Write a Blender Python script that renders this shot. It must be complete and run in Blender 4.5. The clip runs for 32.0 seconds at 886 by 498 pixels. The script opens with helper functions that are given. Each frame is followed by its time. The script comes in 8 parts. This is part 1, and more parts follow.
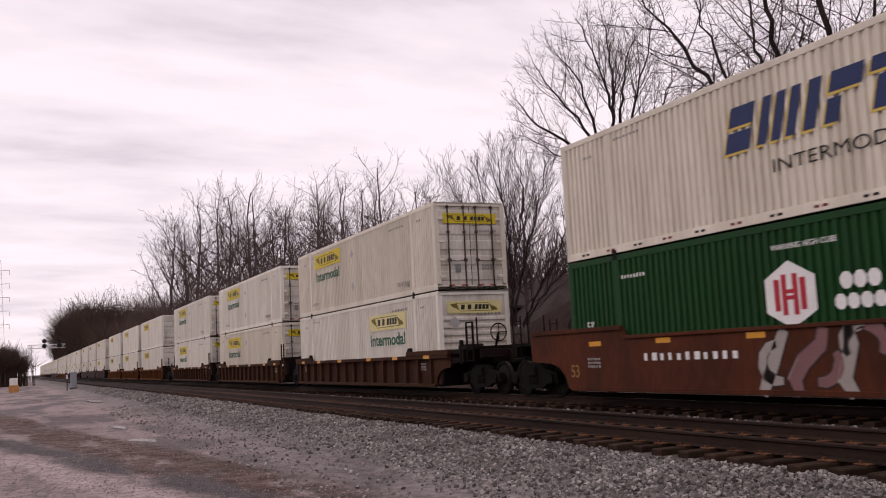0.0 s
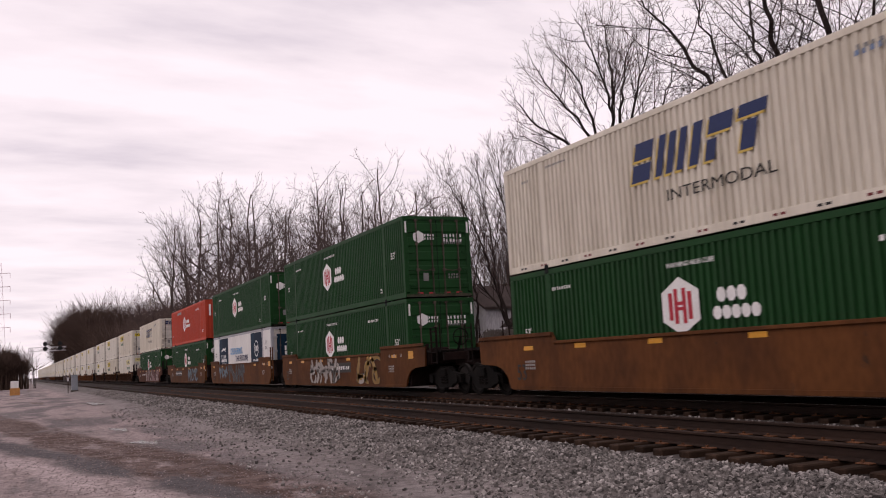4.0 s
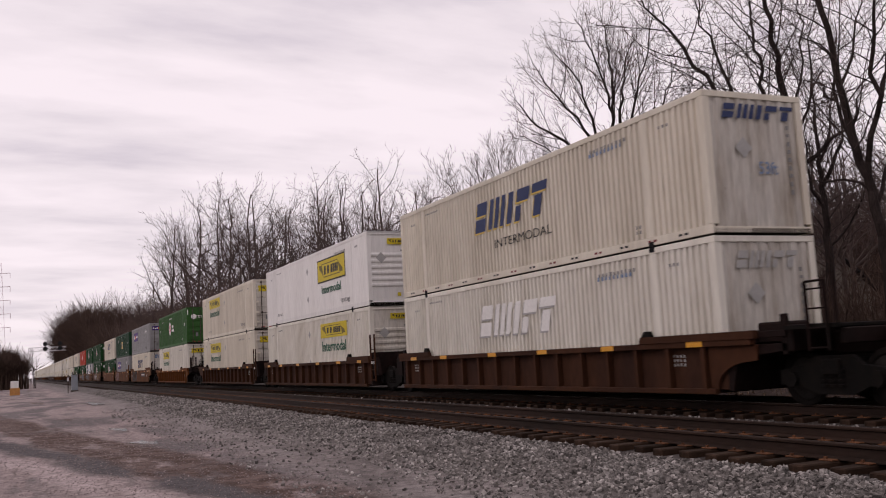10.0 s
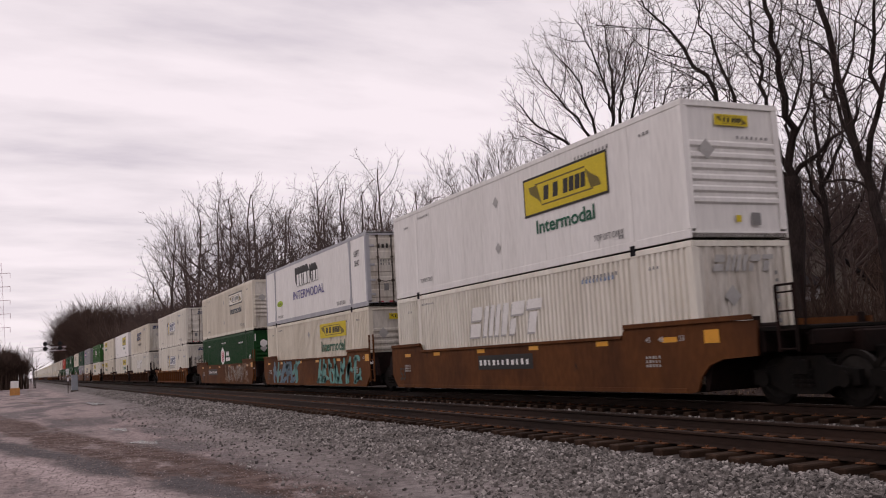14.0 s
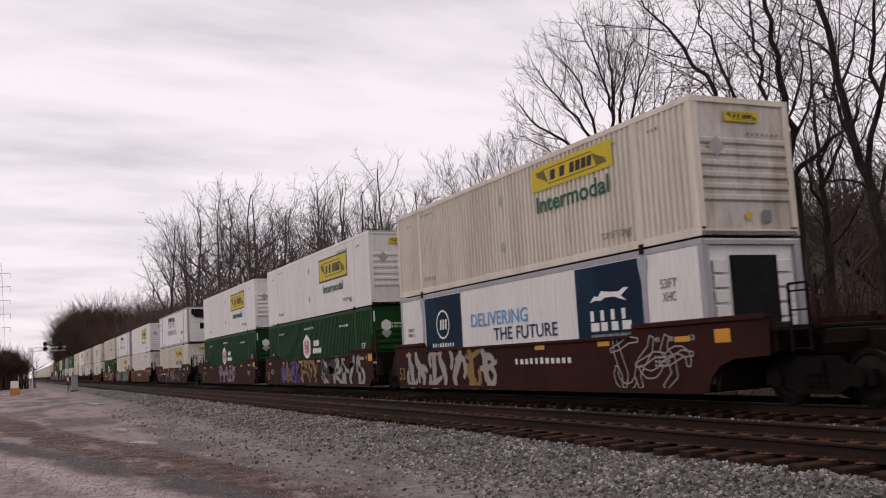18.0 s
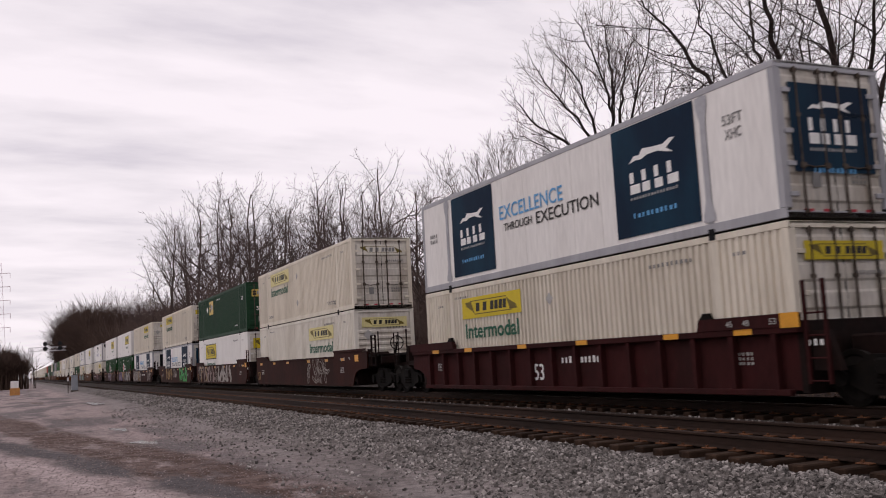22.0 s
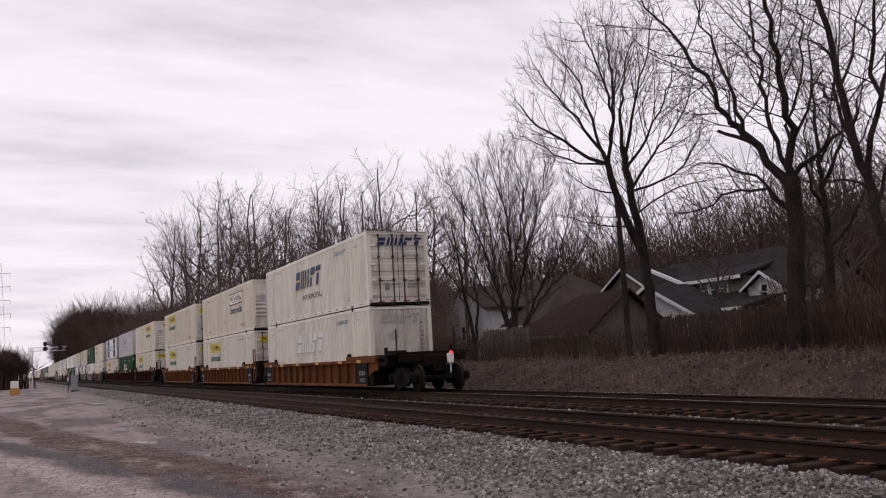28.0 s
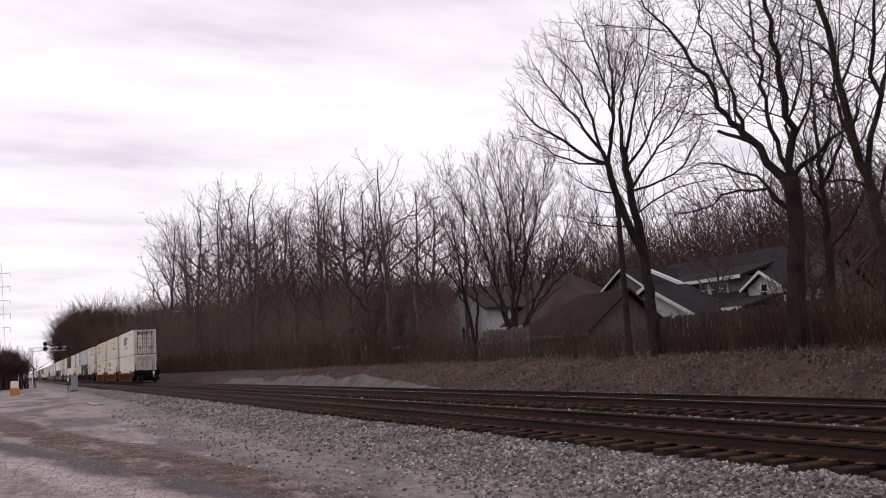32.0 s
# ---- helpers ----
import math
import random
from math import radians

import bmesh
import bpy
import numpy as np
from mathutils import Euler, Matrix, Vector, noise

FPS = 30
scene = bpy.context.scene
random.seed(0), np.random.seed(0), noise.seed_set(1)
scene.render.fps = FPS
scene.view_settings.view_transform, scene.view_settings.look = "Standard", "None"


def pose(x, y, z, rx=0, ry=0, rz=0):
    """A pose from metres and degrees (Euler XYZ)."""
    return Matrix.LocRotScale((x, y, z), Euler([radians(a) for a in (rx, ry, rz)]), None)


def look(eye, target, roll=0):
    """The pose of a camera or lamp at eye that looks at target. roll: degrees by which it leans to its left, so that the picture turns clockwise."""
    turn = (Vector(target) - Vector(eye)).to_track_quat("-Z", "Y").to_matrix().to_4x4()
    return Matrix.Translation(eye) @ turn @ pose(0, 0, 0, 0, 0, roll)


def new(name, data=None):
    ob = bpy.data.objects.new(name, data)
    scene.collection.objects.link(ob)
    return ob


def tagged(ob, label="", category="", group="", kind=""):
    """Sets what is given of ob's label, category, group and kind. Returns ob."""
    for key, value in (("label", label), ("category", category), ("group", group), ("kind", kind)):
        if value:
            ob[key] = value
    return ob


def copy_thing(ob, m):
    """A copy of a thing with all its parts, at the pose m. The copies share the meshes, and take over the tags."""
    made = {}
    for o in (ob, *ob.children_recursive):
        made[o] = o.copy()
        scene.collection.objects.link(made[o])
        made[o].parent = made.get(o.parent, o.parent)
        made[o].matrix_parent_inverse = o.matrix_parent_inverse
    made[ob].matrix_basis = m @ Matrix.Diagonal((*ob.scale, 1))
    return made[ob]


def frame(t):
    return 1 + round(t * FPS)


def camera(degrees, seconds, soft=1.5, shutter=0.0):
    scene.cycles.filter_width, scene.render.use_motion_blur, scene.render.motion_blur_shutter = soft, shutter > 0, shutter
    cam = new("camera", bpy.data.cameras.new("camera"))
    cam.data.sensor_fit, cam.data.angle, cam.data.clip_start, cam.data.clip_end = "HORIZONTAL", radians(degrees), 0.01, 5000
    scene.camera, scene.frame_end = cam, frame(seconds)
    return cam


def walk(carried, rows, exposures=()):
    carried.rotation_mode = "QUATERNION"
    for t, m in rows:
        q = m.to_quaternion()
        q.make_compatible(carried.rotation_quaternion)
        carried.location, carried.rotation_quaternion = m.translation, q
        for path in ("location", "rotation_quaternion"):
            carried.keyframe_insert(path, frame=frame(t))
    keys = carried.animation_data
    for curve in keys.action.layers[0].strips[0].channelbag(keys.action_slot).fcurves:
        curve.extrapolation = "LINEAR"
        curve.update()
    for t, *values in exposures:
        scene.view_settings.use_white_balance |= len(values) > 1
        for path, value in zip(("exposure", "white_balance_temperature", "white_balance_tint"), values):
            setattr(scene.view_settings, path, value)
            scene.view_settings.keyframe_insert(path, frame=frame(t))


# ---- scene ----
cam = camera(50.56, 32.0, soft=1.0, shutter=0.1)
EYE = Vector((0.0, 0.0, 1.2025))


def aim(yaw, pitch, roll):
    """Camera pose: yaw degrees right of the track, pitch up, roll."""
    y, p = radians(yaw), radians(pitch)
    way = Vector((math.sin(y) * math.cos(p), math.cos(y) * math.cos(p), math.sin(p)))
    return look(EYE, EYE + way, roll)


YAW, PITCH, ROLL = 24.598, 6.495, -3.119
walk(cam, [(0.0, aim(YAW + 0.02, PITCH - 0.06, ROLL + 0.25)),
           (0.5, aim(YAW - 0.27, PITCH - 0.05, ROLL + 0.21)),
           (1.0, aim(YAW - 0.06, PITCH + 0.02, ROLL + 0.30)),
           (1.5, aim(YAW - 0.15, PITCH - 0.05, ROLL + 0.20)),
           (2.0, aim(YAW, PITCH, ROLL)),
           (2.5, aim(YAW, PITCH, ROLL)),
           (32.0, aim(YAW, PITCH, ROLL))],
     exposures=[(0, -0.14, 6850, 22), (6.0, -0.10, 6850, 21), (7.2, -0.08, 6900, 20), (8.5, -0.22, 6800, 20), (13.0, -0.27, 6800, 19), (19.0, -0.22, 6700, 16.5), (23.0, -0.20, 6650, 16), (27.0, -0.25, 6570, 16), (29.0, -0.12, 6550, 16), (32.0, -0.02, 6550, 16)])

# ---------------------------------------------------------------- light
SUN_AZ, SUN_EL = 285.0, 48.0        # degrees clockwise from the track's far end; height
world = bpy.data.worlds.new("overcast_sky")
scene.world = world
world.use_nodes = True


def sky_nodes():
    nt = world.node_tree
    nt.nodes.clear()
    n, l = nt.nodes.new, nt.links.new
    out, bg = n("ShaderNodeOutputWorld"), n("ShaderNodeBackground")
    bg.inputs["Strength"].default_value = 0.1
    sky = n("ShaderNodeTexSky")
    sky.sky_type, sky.sun_disc = "NISHITA", False
    sky.sun_elevation, sky.sun_rotation = radians(SUN_EL), radians(SUN_AZ)
    tc, sep = n("ShaderNodeTexCoord"), n("ShaderNodeSeparateXYZ")
    l(tc.outputs["Generated"], sep.inputs[0])
    add = n("ShaderNodeMath")
    add.operation = "ADD"
    l(sep.outputs["Z"], add.inputs[0])
    add.inputs[1].default_value = 0.16
    mx = n("ShaderNodeMath")
    mx.operation = "MAXIMUM"
    l(add.outputs[0], mx.inputs[0])
    mx.inputs[1].default_value = 0.05
    comb = n("ShaderNodeCombineXYZ")
    for k in "XY":
        d = n("ShaderNodeMath")
        d.operation = "DIVIDE"
        l(sep.outputs[k], d.inputs[0])
        l(mx.outputs[0], d.inputs[1])
        l(d.outputs[0], comb.inputs[k])
    mapn = n("ShaderNodeMapping")
    mapn.inputs["Rotation"].default_value = (0, 0, radians(-28))
    mapn.inputs["Scale"].default_value = (0.85, 1.9, 1)
    mapn.inputs["Location"].default_value = (0.3, 0.55, 0)
    l(comb.outputs[0], mapn.inputs[0])
    big, fine = n("ShaderNodeTexNoise"), n("ShaderNodeTexNoise")
    big.inputs["Scale"].default_value, big.inputs["Detail"].default_value, big.inputs["Roughness"].default_value = 1.15, 8, 0.55
    fine.inputs["Scale"].default_value, fine.inputs["Detail"].default_value = 3.0, 5
    l(mapn.outputs[0], big.inputs["Vector"])
    l(mapn.outputs[0], fine.inputs["Vector"])
    mixn = n("ShaderNodeMix")
    mixn.data_type = "FLOAT"
    mixn.inputs[0].default_value = 0.32
    l(big.outputs["Fac"], mixn.inputs[2])
    l(fine.outputs["Fac"], mixn.inputs[3])
    ramp = n("ShaderNodeValToRGB")
    e = ramp.color_ramp.elements
    e[0].position, e[0].color = 0.36, (0.82, 0.79, 0.86, 1)
    e[1].position, e[1].color = 0.58, (1.13, 1.085, 1.135, 1)
    mid = e.new(0.46)
    mid.color = (0.99, 0.955, 1.005, 1)
    l(mixn.outputs[0], ramp.inputs[0])
    up = n("ShaderNodeVectorMath")
    up.operation = "SCALE"
    up.inputs["Scale"].default_value = 10.0
    l(ramp.outputs[0], up.inputs[0])
    cover = n("ShaderNodeMix")
    cover.data_type = "RGBA"
    cover.inputs[0].default_value = 0.94
    l(sky.outputs[0], cover.inputs[6])
    l(up.outputs[0], cover.inputs[7])
    l(cover.outputs[2], bg.inputs["Color"])
    l(bg.outputs[0], out.inputs["Surface"])


sky_nodes()
sun_data = bpy.data.lights.new("sun", "SUN")
sun_data.energy, sun_data.angle, sun_data.color = 0.55, radians(25), (1.0, 0.95, 0.92)
sun = new("sun", sun_data)
saz, sel = radians(SUN_AZ), radians(SUN_EL)
sun.matrix_world = look((0, 0, 60), Vector((0, 0, 60)) - Vector((math.sin(saz) * math.cos(sel), math.cos(saz) * math.cos(sel), math.sin(sel))))

# ---------------------------------------------------------------- materials


def surface(name, base, second=None, amount=0.5, scale=1.0, rough=0.65, metal=0.0, fine=14.0, grain=0.18, bump=0.15,
            stretch=(1, 1, 1), random_tint=0.0, island=False, low=0.42, high=0.68, spots=None, spot_scale=2.0, spot_at=0.66):
    """Painted, earthen or wooden surface: base colour worn towards a second one by large noise, with fine grain and relief."""
    m = bpy.data.materials.new(name)
    m.use_nodes = True
    nt = m.node_tree
    n, l = nt.nodes.new, nt.links.new
    b = nt.nodes["Principled BSDF"]
    b.inputs["Roughness"].default_value, b.inputs["Metallic"].default_value = rough, metal
    b.inputs["Specular IOR Level"].default_value = 0.35 if rough < 0.55 else (0.2 if rough < 0.65 else 0.08)
    tc, mp = n("ShaderNodeTexCoord"), n("ShaderNodeMapping")
    mp.inputs["Scale"].default_value = stretch
    l(tc.outputs["Object"], mp.inputs[0])
    big, small = n("ShaderNodeTexNoise"), n("ShaderNodeTexNoise")
    for t, s, d in ((big, scale, 6), (small, fine, 4)):
        t.inputs["Scale"].default_value, t.inputs["Detail"].default_value = s, d
        l(mp.outputs[0], t.inputs["Vector"])
    rng = n("ShaderNodeMapRange")
    rng.inputs["From Min"].default_value, rng.inputs["From Max"].default_value = low, high
    rng.inputs["To Max"].default_value = amount
    l(big.outputs["Fac"], rng.inputs["Value"])
    mix = n("ShaderNodeMix")
    mix.data_type = "RGBA"
    mix.inputs[6].default_value = (*base, 1)
    mix.inputs[7].default_value = (*(second or [c * 0.6 for c in base]), 1)
    l(rng.outputs[0], mix.inputs[0])
    last = mix.outputs[2]
    if spots:
        sp, sr, sm = n("ShaderNodeTexNoise"), n("ShaderNodeMapRange"), n("ShaderNodeMix")
        sp.inputs["Scale"].default_value, sp.inputs["Detail"].default_value = spot_scale, 8
        sp.inputs["Roughness"].default_value = 0.7
        l(mp.outputs[0], sp.inputs["Vector"])
        sr.inputs["From Min"].default_value, sr.inputs["From Max"].default_value = spot_at, spot_at + 0.06
        l(sp.outputs["Fac"], sr.inputs["Value"])
        sm.data_type = "RGBA"
        l(sr.outputs[0], sm.inputs[0])
        l(last, sm.inputs[6])
        sm.inputs[7].default_value = (*spots, 1)
        last = sm.outputs[2]
    hsv = n("ShaderNodeHueSaturation")
    vr = n("ShaderNodeMapRange")
    vr.inputs["From Min"].default_value, vr.inputs["From Max"].default_value = 0.3, 0.7
    vr.inputs["To Min"].default_value, vr.inputs["To Max"].default_value = 1 - grain, 1 + grain
    l(small.outputs["Fac"], vr.inputs["Value"])
    value = vr.outputs[0]
    if random_tint or island:
        src = n("ShaderNodeNewGeometry").outputs["Random Per Island"] if island else n("ShaderNodeObjectInfo").outputs["Random"]
        rr, mu = n("ShaderNodeMapRange"), n("ShaderNodeMath")
        rr.inputs["To Min"].default_value, rr.inputs["To Max"].default_value = 1 - random_tint, 1 + random_tint
        l(src, rr.inputs["Value"])
        mu.operation = "MULTIPLY"
        l(value, mu.inputs[0])
        l(rr.outputs[0], mu.inputs[1])
        value = mu.outputs[0]
    l(value, hsv.inputs["Value"])
    l(last, hsv.inputs["Color"])
    l(hsv.outputs[0], b.inputs["Base Color"])
    if bump:
        bp = n("ShaderNodeBump")
        bp.inputs["Strength"].default_value, bp.inputs["Distance"].default_value = bump, 0.02
        l(small.outputs["Fac"], bp.inputs["Height"])
        l(bp.outputs[0], b.inputs["Normal"])
    return m


STREAK = (1.2, 1.2, 0.22)


def box_paint(name, base, dirt, amount=0.45, rough=0.5, spots=None, at=0.68):
    return surface(name, base, dirt, amount, 1.1, max(rough, 0.62), fine=9, grain=0.07, bump=0.05, stretch=STREAK, random_tint=0.06,
                   spots=spots, spot_scale=1.6, spot_at=at)


RUST = (0.16, 0.06, 0.025)
WHITE = box_paint("white_container_paint", (0.69, 0.655, 0.58), (0.45, 0.405, 0.325), spots=(0.40, 0.30, 0.20), at=0.72)
CREAM = box_paint("cream_container_paint", (0.655, 0.602, 0.505), (0.43, 0.375, 0.29), spots=(0.36, 0.25, 0.15), at=0.70)
CLEAN = box_paint("clean_white_paint", (0.715, 0.695, 0.668), (0.55, 0.525, 0.495), amount=0.3)
GREEN = box_paint("dark_green_paint", (0.0035, 0.046, 0.0085), (0.006, 0.030, 0.0085), rough=0.42)
PALEGREY = box_paint("pale_grey_container_paint", (0.47, 0.46, 0.47), (0.38, 0.37, 0.37), amount=0.35)
LEAF = box_paint("faded_green_paint", (0.030, 0.105, 0.022), (0.024, 0.062, 0.020), rough=0.45)
FOREST = box_paint("forest_green_paint", (0.009, 0.044, 0.019), (0.012, 0.032, 0.016), rough=0.45)
RED = box_paint("orange_red_paint", (0.44, 0.05, 0.023), (0.29, 0.05, 0.025), rough=0.5)
GREY = box_paint("grey_container_paint", (0.285, 0.28, 0.28), (0.20, 0.195, 0.19), rough=0.45)
ENDWHITE = surface("road_grimed_white_end", (0.56, 0.525, 0.47), (0.27, 0.215, 0.155), 0.65, 1.3, 0.6, fine=8, grain=0.14, bump=0.06, stretch=(1.6, 1.6, 0.35), random_tint=0.12, spots=(0.11, 0.055, 0.03), spot_scale=1.9, spot_at=0.66)
SILVER = box_paint("aluminium_trim", (0.36, 0.36, 0.38), (0.22, 0.22, 0.235), rough=0.4)
GRIME = surface("grimy_door_frame", (0.085, 0.068, 0.055), (0.038, 0.027, 0.021), 0.8, 3, 0.7, random_tint=0.2)
SHADOW = surface("black_rubber_and_shade", (0.012, 0.012, 0.013), None, 0.5, 4, 0.8)


def car_paint(name, base, rust, amount=0.75):
    return surface(name, base, rust, amount, 0.9, 0.72, fine=7, grain=0.16, bump=0.12, stretch=(1, 1, 0.55), random_tint=0.10,
                   spots=(0.035, 0.022, 0.016), spot_scale=2.2, spot_at=0.64)


TAN = car_paint("tan_brown_car_paint", (0.108, 0.040, 0.0135), (0.056, 0.022, 0.0105))
OXIDE = car_paint("oxide_red_car_paint", (0.040, 0.0125, 0.0095), (0.020, 0.0095, 0.0075))
RUSSET = car_paint("russet_car_paint", (0.085, 0.025, 0.012), (0.040, 0.016, 0.009))
MAROON = car_paint("maroon_car_paint", (0.036, 0.008, 0.008), (0.02, 0.0068, 0.0065))
RUSTY = car_paint("rusty_brown_car_paint", (0.052, 0.020, 0.0095), (0.024, 0.011, 0.0075))
ORANGE = car_paint("weathered_orange_car_paint", (0.135, 0.046, 0.013), (0.06, 0.023, 0.011))
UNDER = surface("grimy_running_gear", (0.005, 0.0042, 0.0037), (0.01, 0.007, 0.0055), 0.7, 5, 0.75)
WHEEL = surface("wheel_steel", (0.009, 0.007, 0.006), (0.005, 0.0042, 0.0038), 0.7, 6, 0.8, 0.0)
# Dark copy of the car paint; shade at the car ends goes into the colour.
ENDSHADE = surface("shade_darkened_end_steel", (0.014, 0.007, 0.006), (0.007, 0.005, 0.0045), 0.8, 2.0, 0.75, fine=9, grain=0.2, bump=0.1, random_tint=0.2)
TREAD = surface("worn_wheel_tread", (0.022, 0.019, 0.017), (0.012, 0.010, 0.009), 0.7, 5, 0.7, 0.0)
STEEL = surface("polished_tread", (0.45, 0.44, 0.43), None, 0.3, 6, 0.25, 1.0)


def flat(name, base, rough=0.55, amount=0.3):
    return surface(name, base, [c * 0.7 for c in base], amount, 2.5, rough, fine=20, grain=0.08, bump=0.03)


NAVY = flat("navy_marking", (0.022, 0.035, 0.10))
GOLD = flat("gold_marking", (0.55, 0.40, 0.10))
YELLOW = flat("yellow_marking", (0.56, 0.43, 0.020))
PALE = flat("faded_yellow_marking", (0.62, 0.55, 0.26))
INK = flat("black_marking", (0.022, 0.020, 0.018))
FADED = flat("faded_grey_marking", (0.20, 0.195, 0.19))
FAINT = flat("faint_grey_marking", (0.36, 0.35, 0.335))
PINE = flat("pine_green_marking", (0.010, 0.090, 0.050))
MARK = flat("white_marking", (0.74, 0.73, 0.71))
CRIMSON = flat("crimson_marking", (0.42, 0.030, 0.045))
PURPLE = flat("purple_marking", (0.055, 0.020, 0.16))
SCARLET = flat("orange_marking", (0.75, 0.10, 0.02))
DEEP = surface("dark_teal_panel", (0.0065, 0.017, 0.036), (0.009, 0.038, 0.066), 0.9, 0.6, 0.66, stretch=(1, 0.5, 3), grain=0.05, bump=0.02)
SKYBLUE = flat("light_blue_marking", (0.10, 0.32, 0.58))
VIOLET = flat("indigo_marking", (0.055, 0.045, 0.22))
LIME = flat("lime_marking", (0.30, 0.42, 0.02))
AMBER = flat("amber_reflector", (0.62, 0.28, 0.02), 0.4)
LAMPRED = bpy.data.materials.new("red_marker_glow")
LAMPRED.use_nodes = True
LAMPRED.node_tree.nodes["Principled BSDF"].inputs["Base Color"].default_value = (0.6, 0.02, 0.03, 1)
LAMPRED.node_tree.nodes["Principled BSDF"].inputs["Emission Color"].default_value = (1.0, 0.05, 0.08, 1)
LAMPRED.node_tree.nodes["Principled BSDF"].inputs["Emission Strength"].default_value = 1.4

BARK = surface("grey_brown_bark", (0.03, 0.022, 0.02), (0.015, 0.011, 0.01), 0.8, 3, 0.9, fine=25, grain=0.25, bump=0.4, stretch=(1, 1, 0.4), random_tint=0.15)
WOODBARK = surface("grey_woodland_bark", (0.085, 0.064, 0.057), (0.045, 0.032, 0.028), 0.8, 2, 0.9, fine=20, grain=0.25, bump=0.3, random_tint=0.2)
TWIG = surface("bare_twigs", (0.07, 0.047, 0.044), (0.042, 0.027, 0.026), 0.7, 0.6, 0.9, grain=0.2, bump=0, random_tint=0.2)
BRUSH = surface("dry_brush", (0.072, 0.048, 0.038), (0.036, 0.023, 0.019), 0.9, 0.25, 0.95, fine=3, grain=0.2, bump=0, island=True, random_tint=0.35)
SCRUB = surface("grey_brown_scrub", (0.130, 0.093, 0.081), (0.066, 0.045, 0.039), 0.9, 0.12, 0.95, fine=3, grain=0.2, bump=0, island=True, random_tint=0.45)
STRAW = surface("dead_grass", (0.20, 0.145, 0.095), (0.10, 0.065, 0.042), 0.8, 0.5, 0.95, fine=4, bump=0, island=True, random_tint=0.4)
LEAVES = surface("fallen_leaves", (0.135, 0.09, 0.07), (0.055, 0.035, 0.028), 0.9, 0.5, 0.95, fine=6, bump=0, island=True, random_tint=0.6)
RAIL = surface("rusted_rail_steel", (0.034, 0.020, 0.015), (0.017, 0.012, 0.010), 0.8, 2.0, 0.65, 0.2, fine=30, stretch=(1, 0.15, 1))
TIE = surface("creosoted_oak_tie", (0.036, 0.020, 0.013), (0.016, 0.011, 0.008), 0.8, 3, 0.85, fine=18, grain=0.3, bump=0.4, stretch=(0.3, 1, 1), random_tint=0.35)
TIETOP = surface("rust_stained_plate", (0.120, 0.052, 0.026), (0.055, 0.028, 0.018), 0.8, 4, 0.85, random_tint=0.3)
STONE = surface("crushed_limestone", (0.235, 0.216, 0.204), (0.108, 0.095, 0.088), 0.8, 0.8, 0.9, fine=35, grain=0.2, bump=0.3, island=True, random_tint=0.68)
PEBBLE = surface("loose_pebbles", (0.265, 0.220, 0.213), (0.18, 0.145, 0.141), 0.8, 0.6, 0.9, fine=35, grain=0.2, bump=0.2, island=True, random_tint=0.3)
BERM = surface("grey_gravel_ridge", (0.115, 0.103, 0.098), (0.060, 0.052, 0.048), 0.8, 0.8, 0.95, fine=14, grain=0.3, bump=0.5)
SIDING = surface("weathered_white_siding", (0.46, 0.45, 0.46), (0.30, 0.29, 0.29), 0.8, 0.7, 0.8, stretch=(1, 1, 0.3))
TANWALL = surface("tan_siding", (0.135, 0.115, 0.097), (0.085, 0.07, 0.06), 0.6, 1.0, 0.85)
TRIM = flat("white_trim", (0.55, 0.54, 0.55), 0.6)
SHINGLE = surface("charcoal_shingle", (0.022, 0.019, 0.020), (0.014, 0.012, 0.013), 0.8, 1.2, 0.9, fine=8, grain=0.3, bump=0.4, random_tint=0.2)
BROWNROOF = surface("brown_grey_shingle", (0.05, 0.037, 0.034), (0.032, 0.024, 0.022), 0.8, 0.9, 0.9, fine=8, grain=0.25, bump=0.4, random_tint=0.12)
REDROOF = surface("red_brown_shingle", (0.036, 0.020, 0.018), (0.024, 0.014, 0.013), 0.8, 1.0, 0.9, fine=8, grain=0.25, bump=0.4, random_tint=0.12)
PLANK = surface("weathered_fence_plank", (0.055, 0.041, 0.035), (0.030, 0.022, 0.019), 0.8, 2, 0.9, fine=12, grain=0.25, bump=0.3, stretch=(2, 2, 0.3), random_tint=0.3)
GREYPLANK = surface("silvered_fence_plank", (0.100, 0.087, 0.078), (0.065, 0.055, 0.049), 0.8, 2, 0.9, fine=12, grain=0.2, bump=0.3, stretch=(2, 2, 0.3), random_tint=0.15)
CABINET = surface("blue_grey_cabinet_steel", (0.26, 0.28, 0.31), (0.18, 0.19, 0.21), 0.6, 2, 0.5, 0.3)
GALV = surface("galvanised_steel", (0.60, 0.59, 0.61), (0.45, 0.44, 0.46), 0.6, 3, 0.6, 0.0)
PYLON = surface("pale_red_lattice", (0.76, 0.68, 0.70), (0.66, 0.58, 0.60), 0.6, 3, 0.7)
BLACK = surface("black_signal_paint", (0.015, 0.014, 0.015), None, 0.5, 3, 0.6)
ORANGEBASE = surface("orange_plinth", (0.50, 0.24, 0.08), (0.35, 0.17, 0.07), 0.6, 3, 0.7)


def glass():
    m = bpy.data.materials.new("dark_window_glass")
    m.use_nodes = True
    b = m.node_tree.nodes["Principled BSDF"]
    b.inputs["Base Color"].default_value, b.inputs["Roughness"].default_value = (0.012, 0.013, 0.015, 1), 0.08
    return m


GLASS = glass()


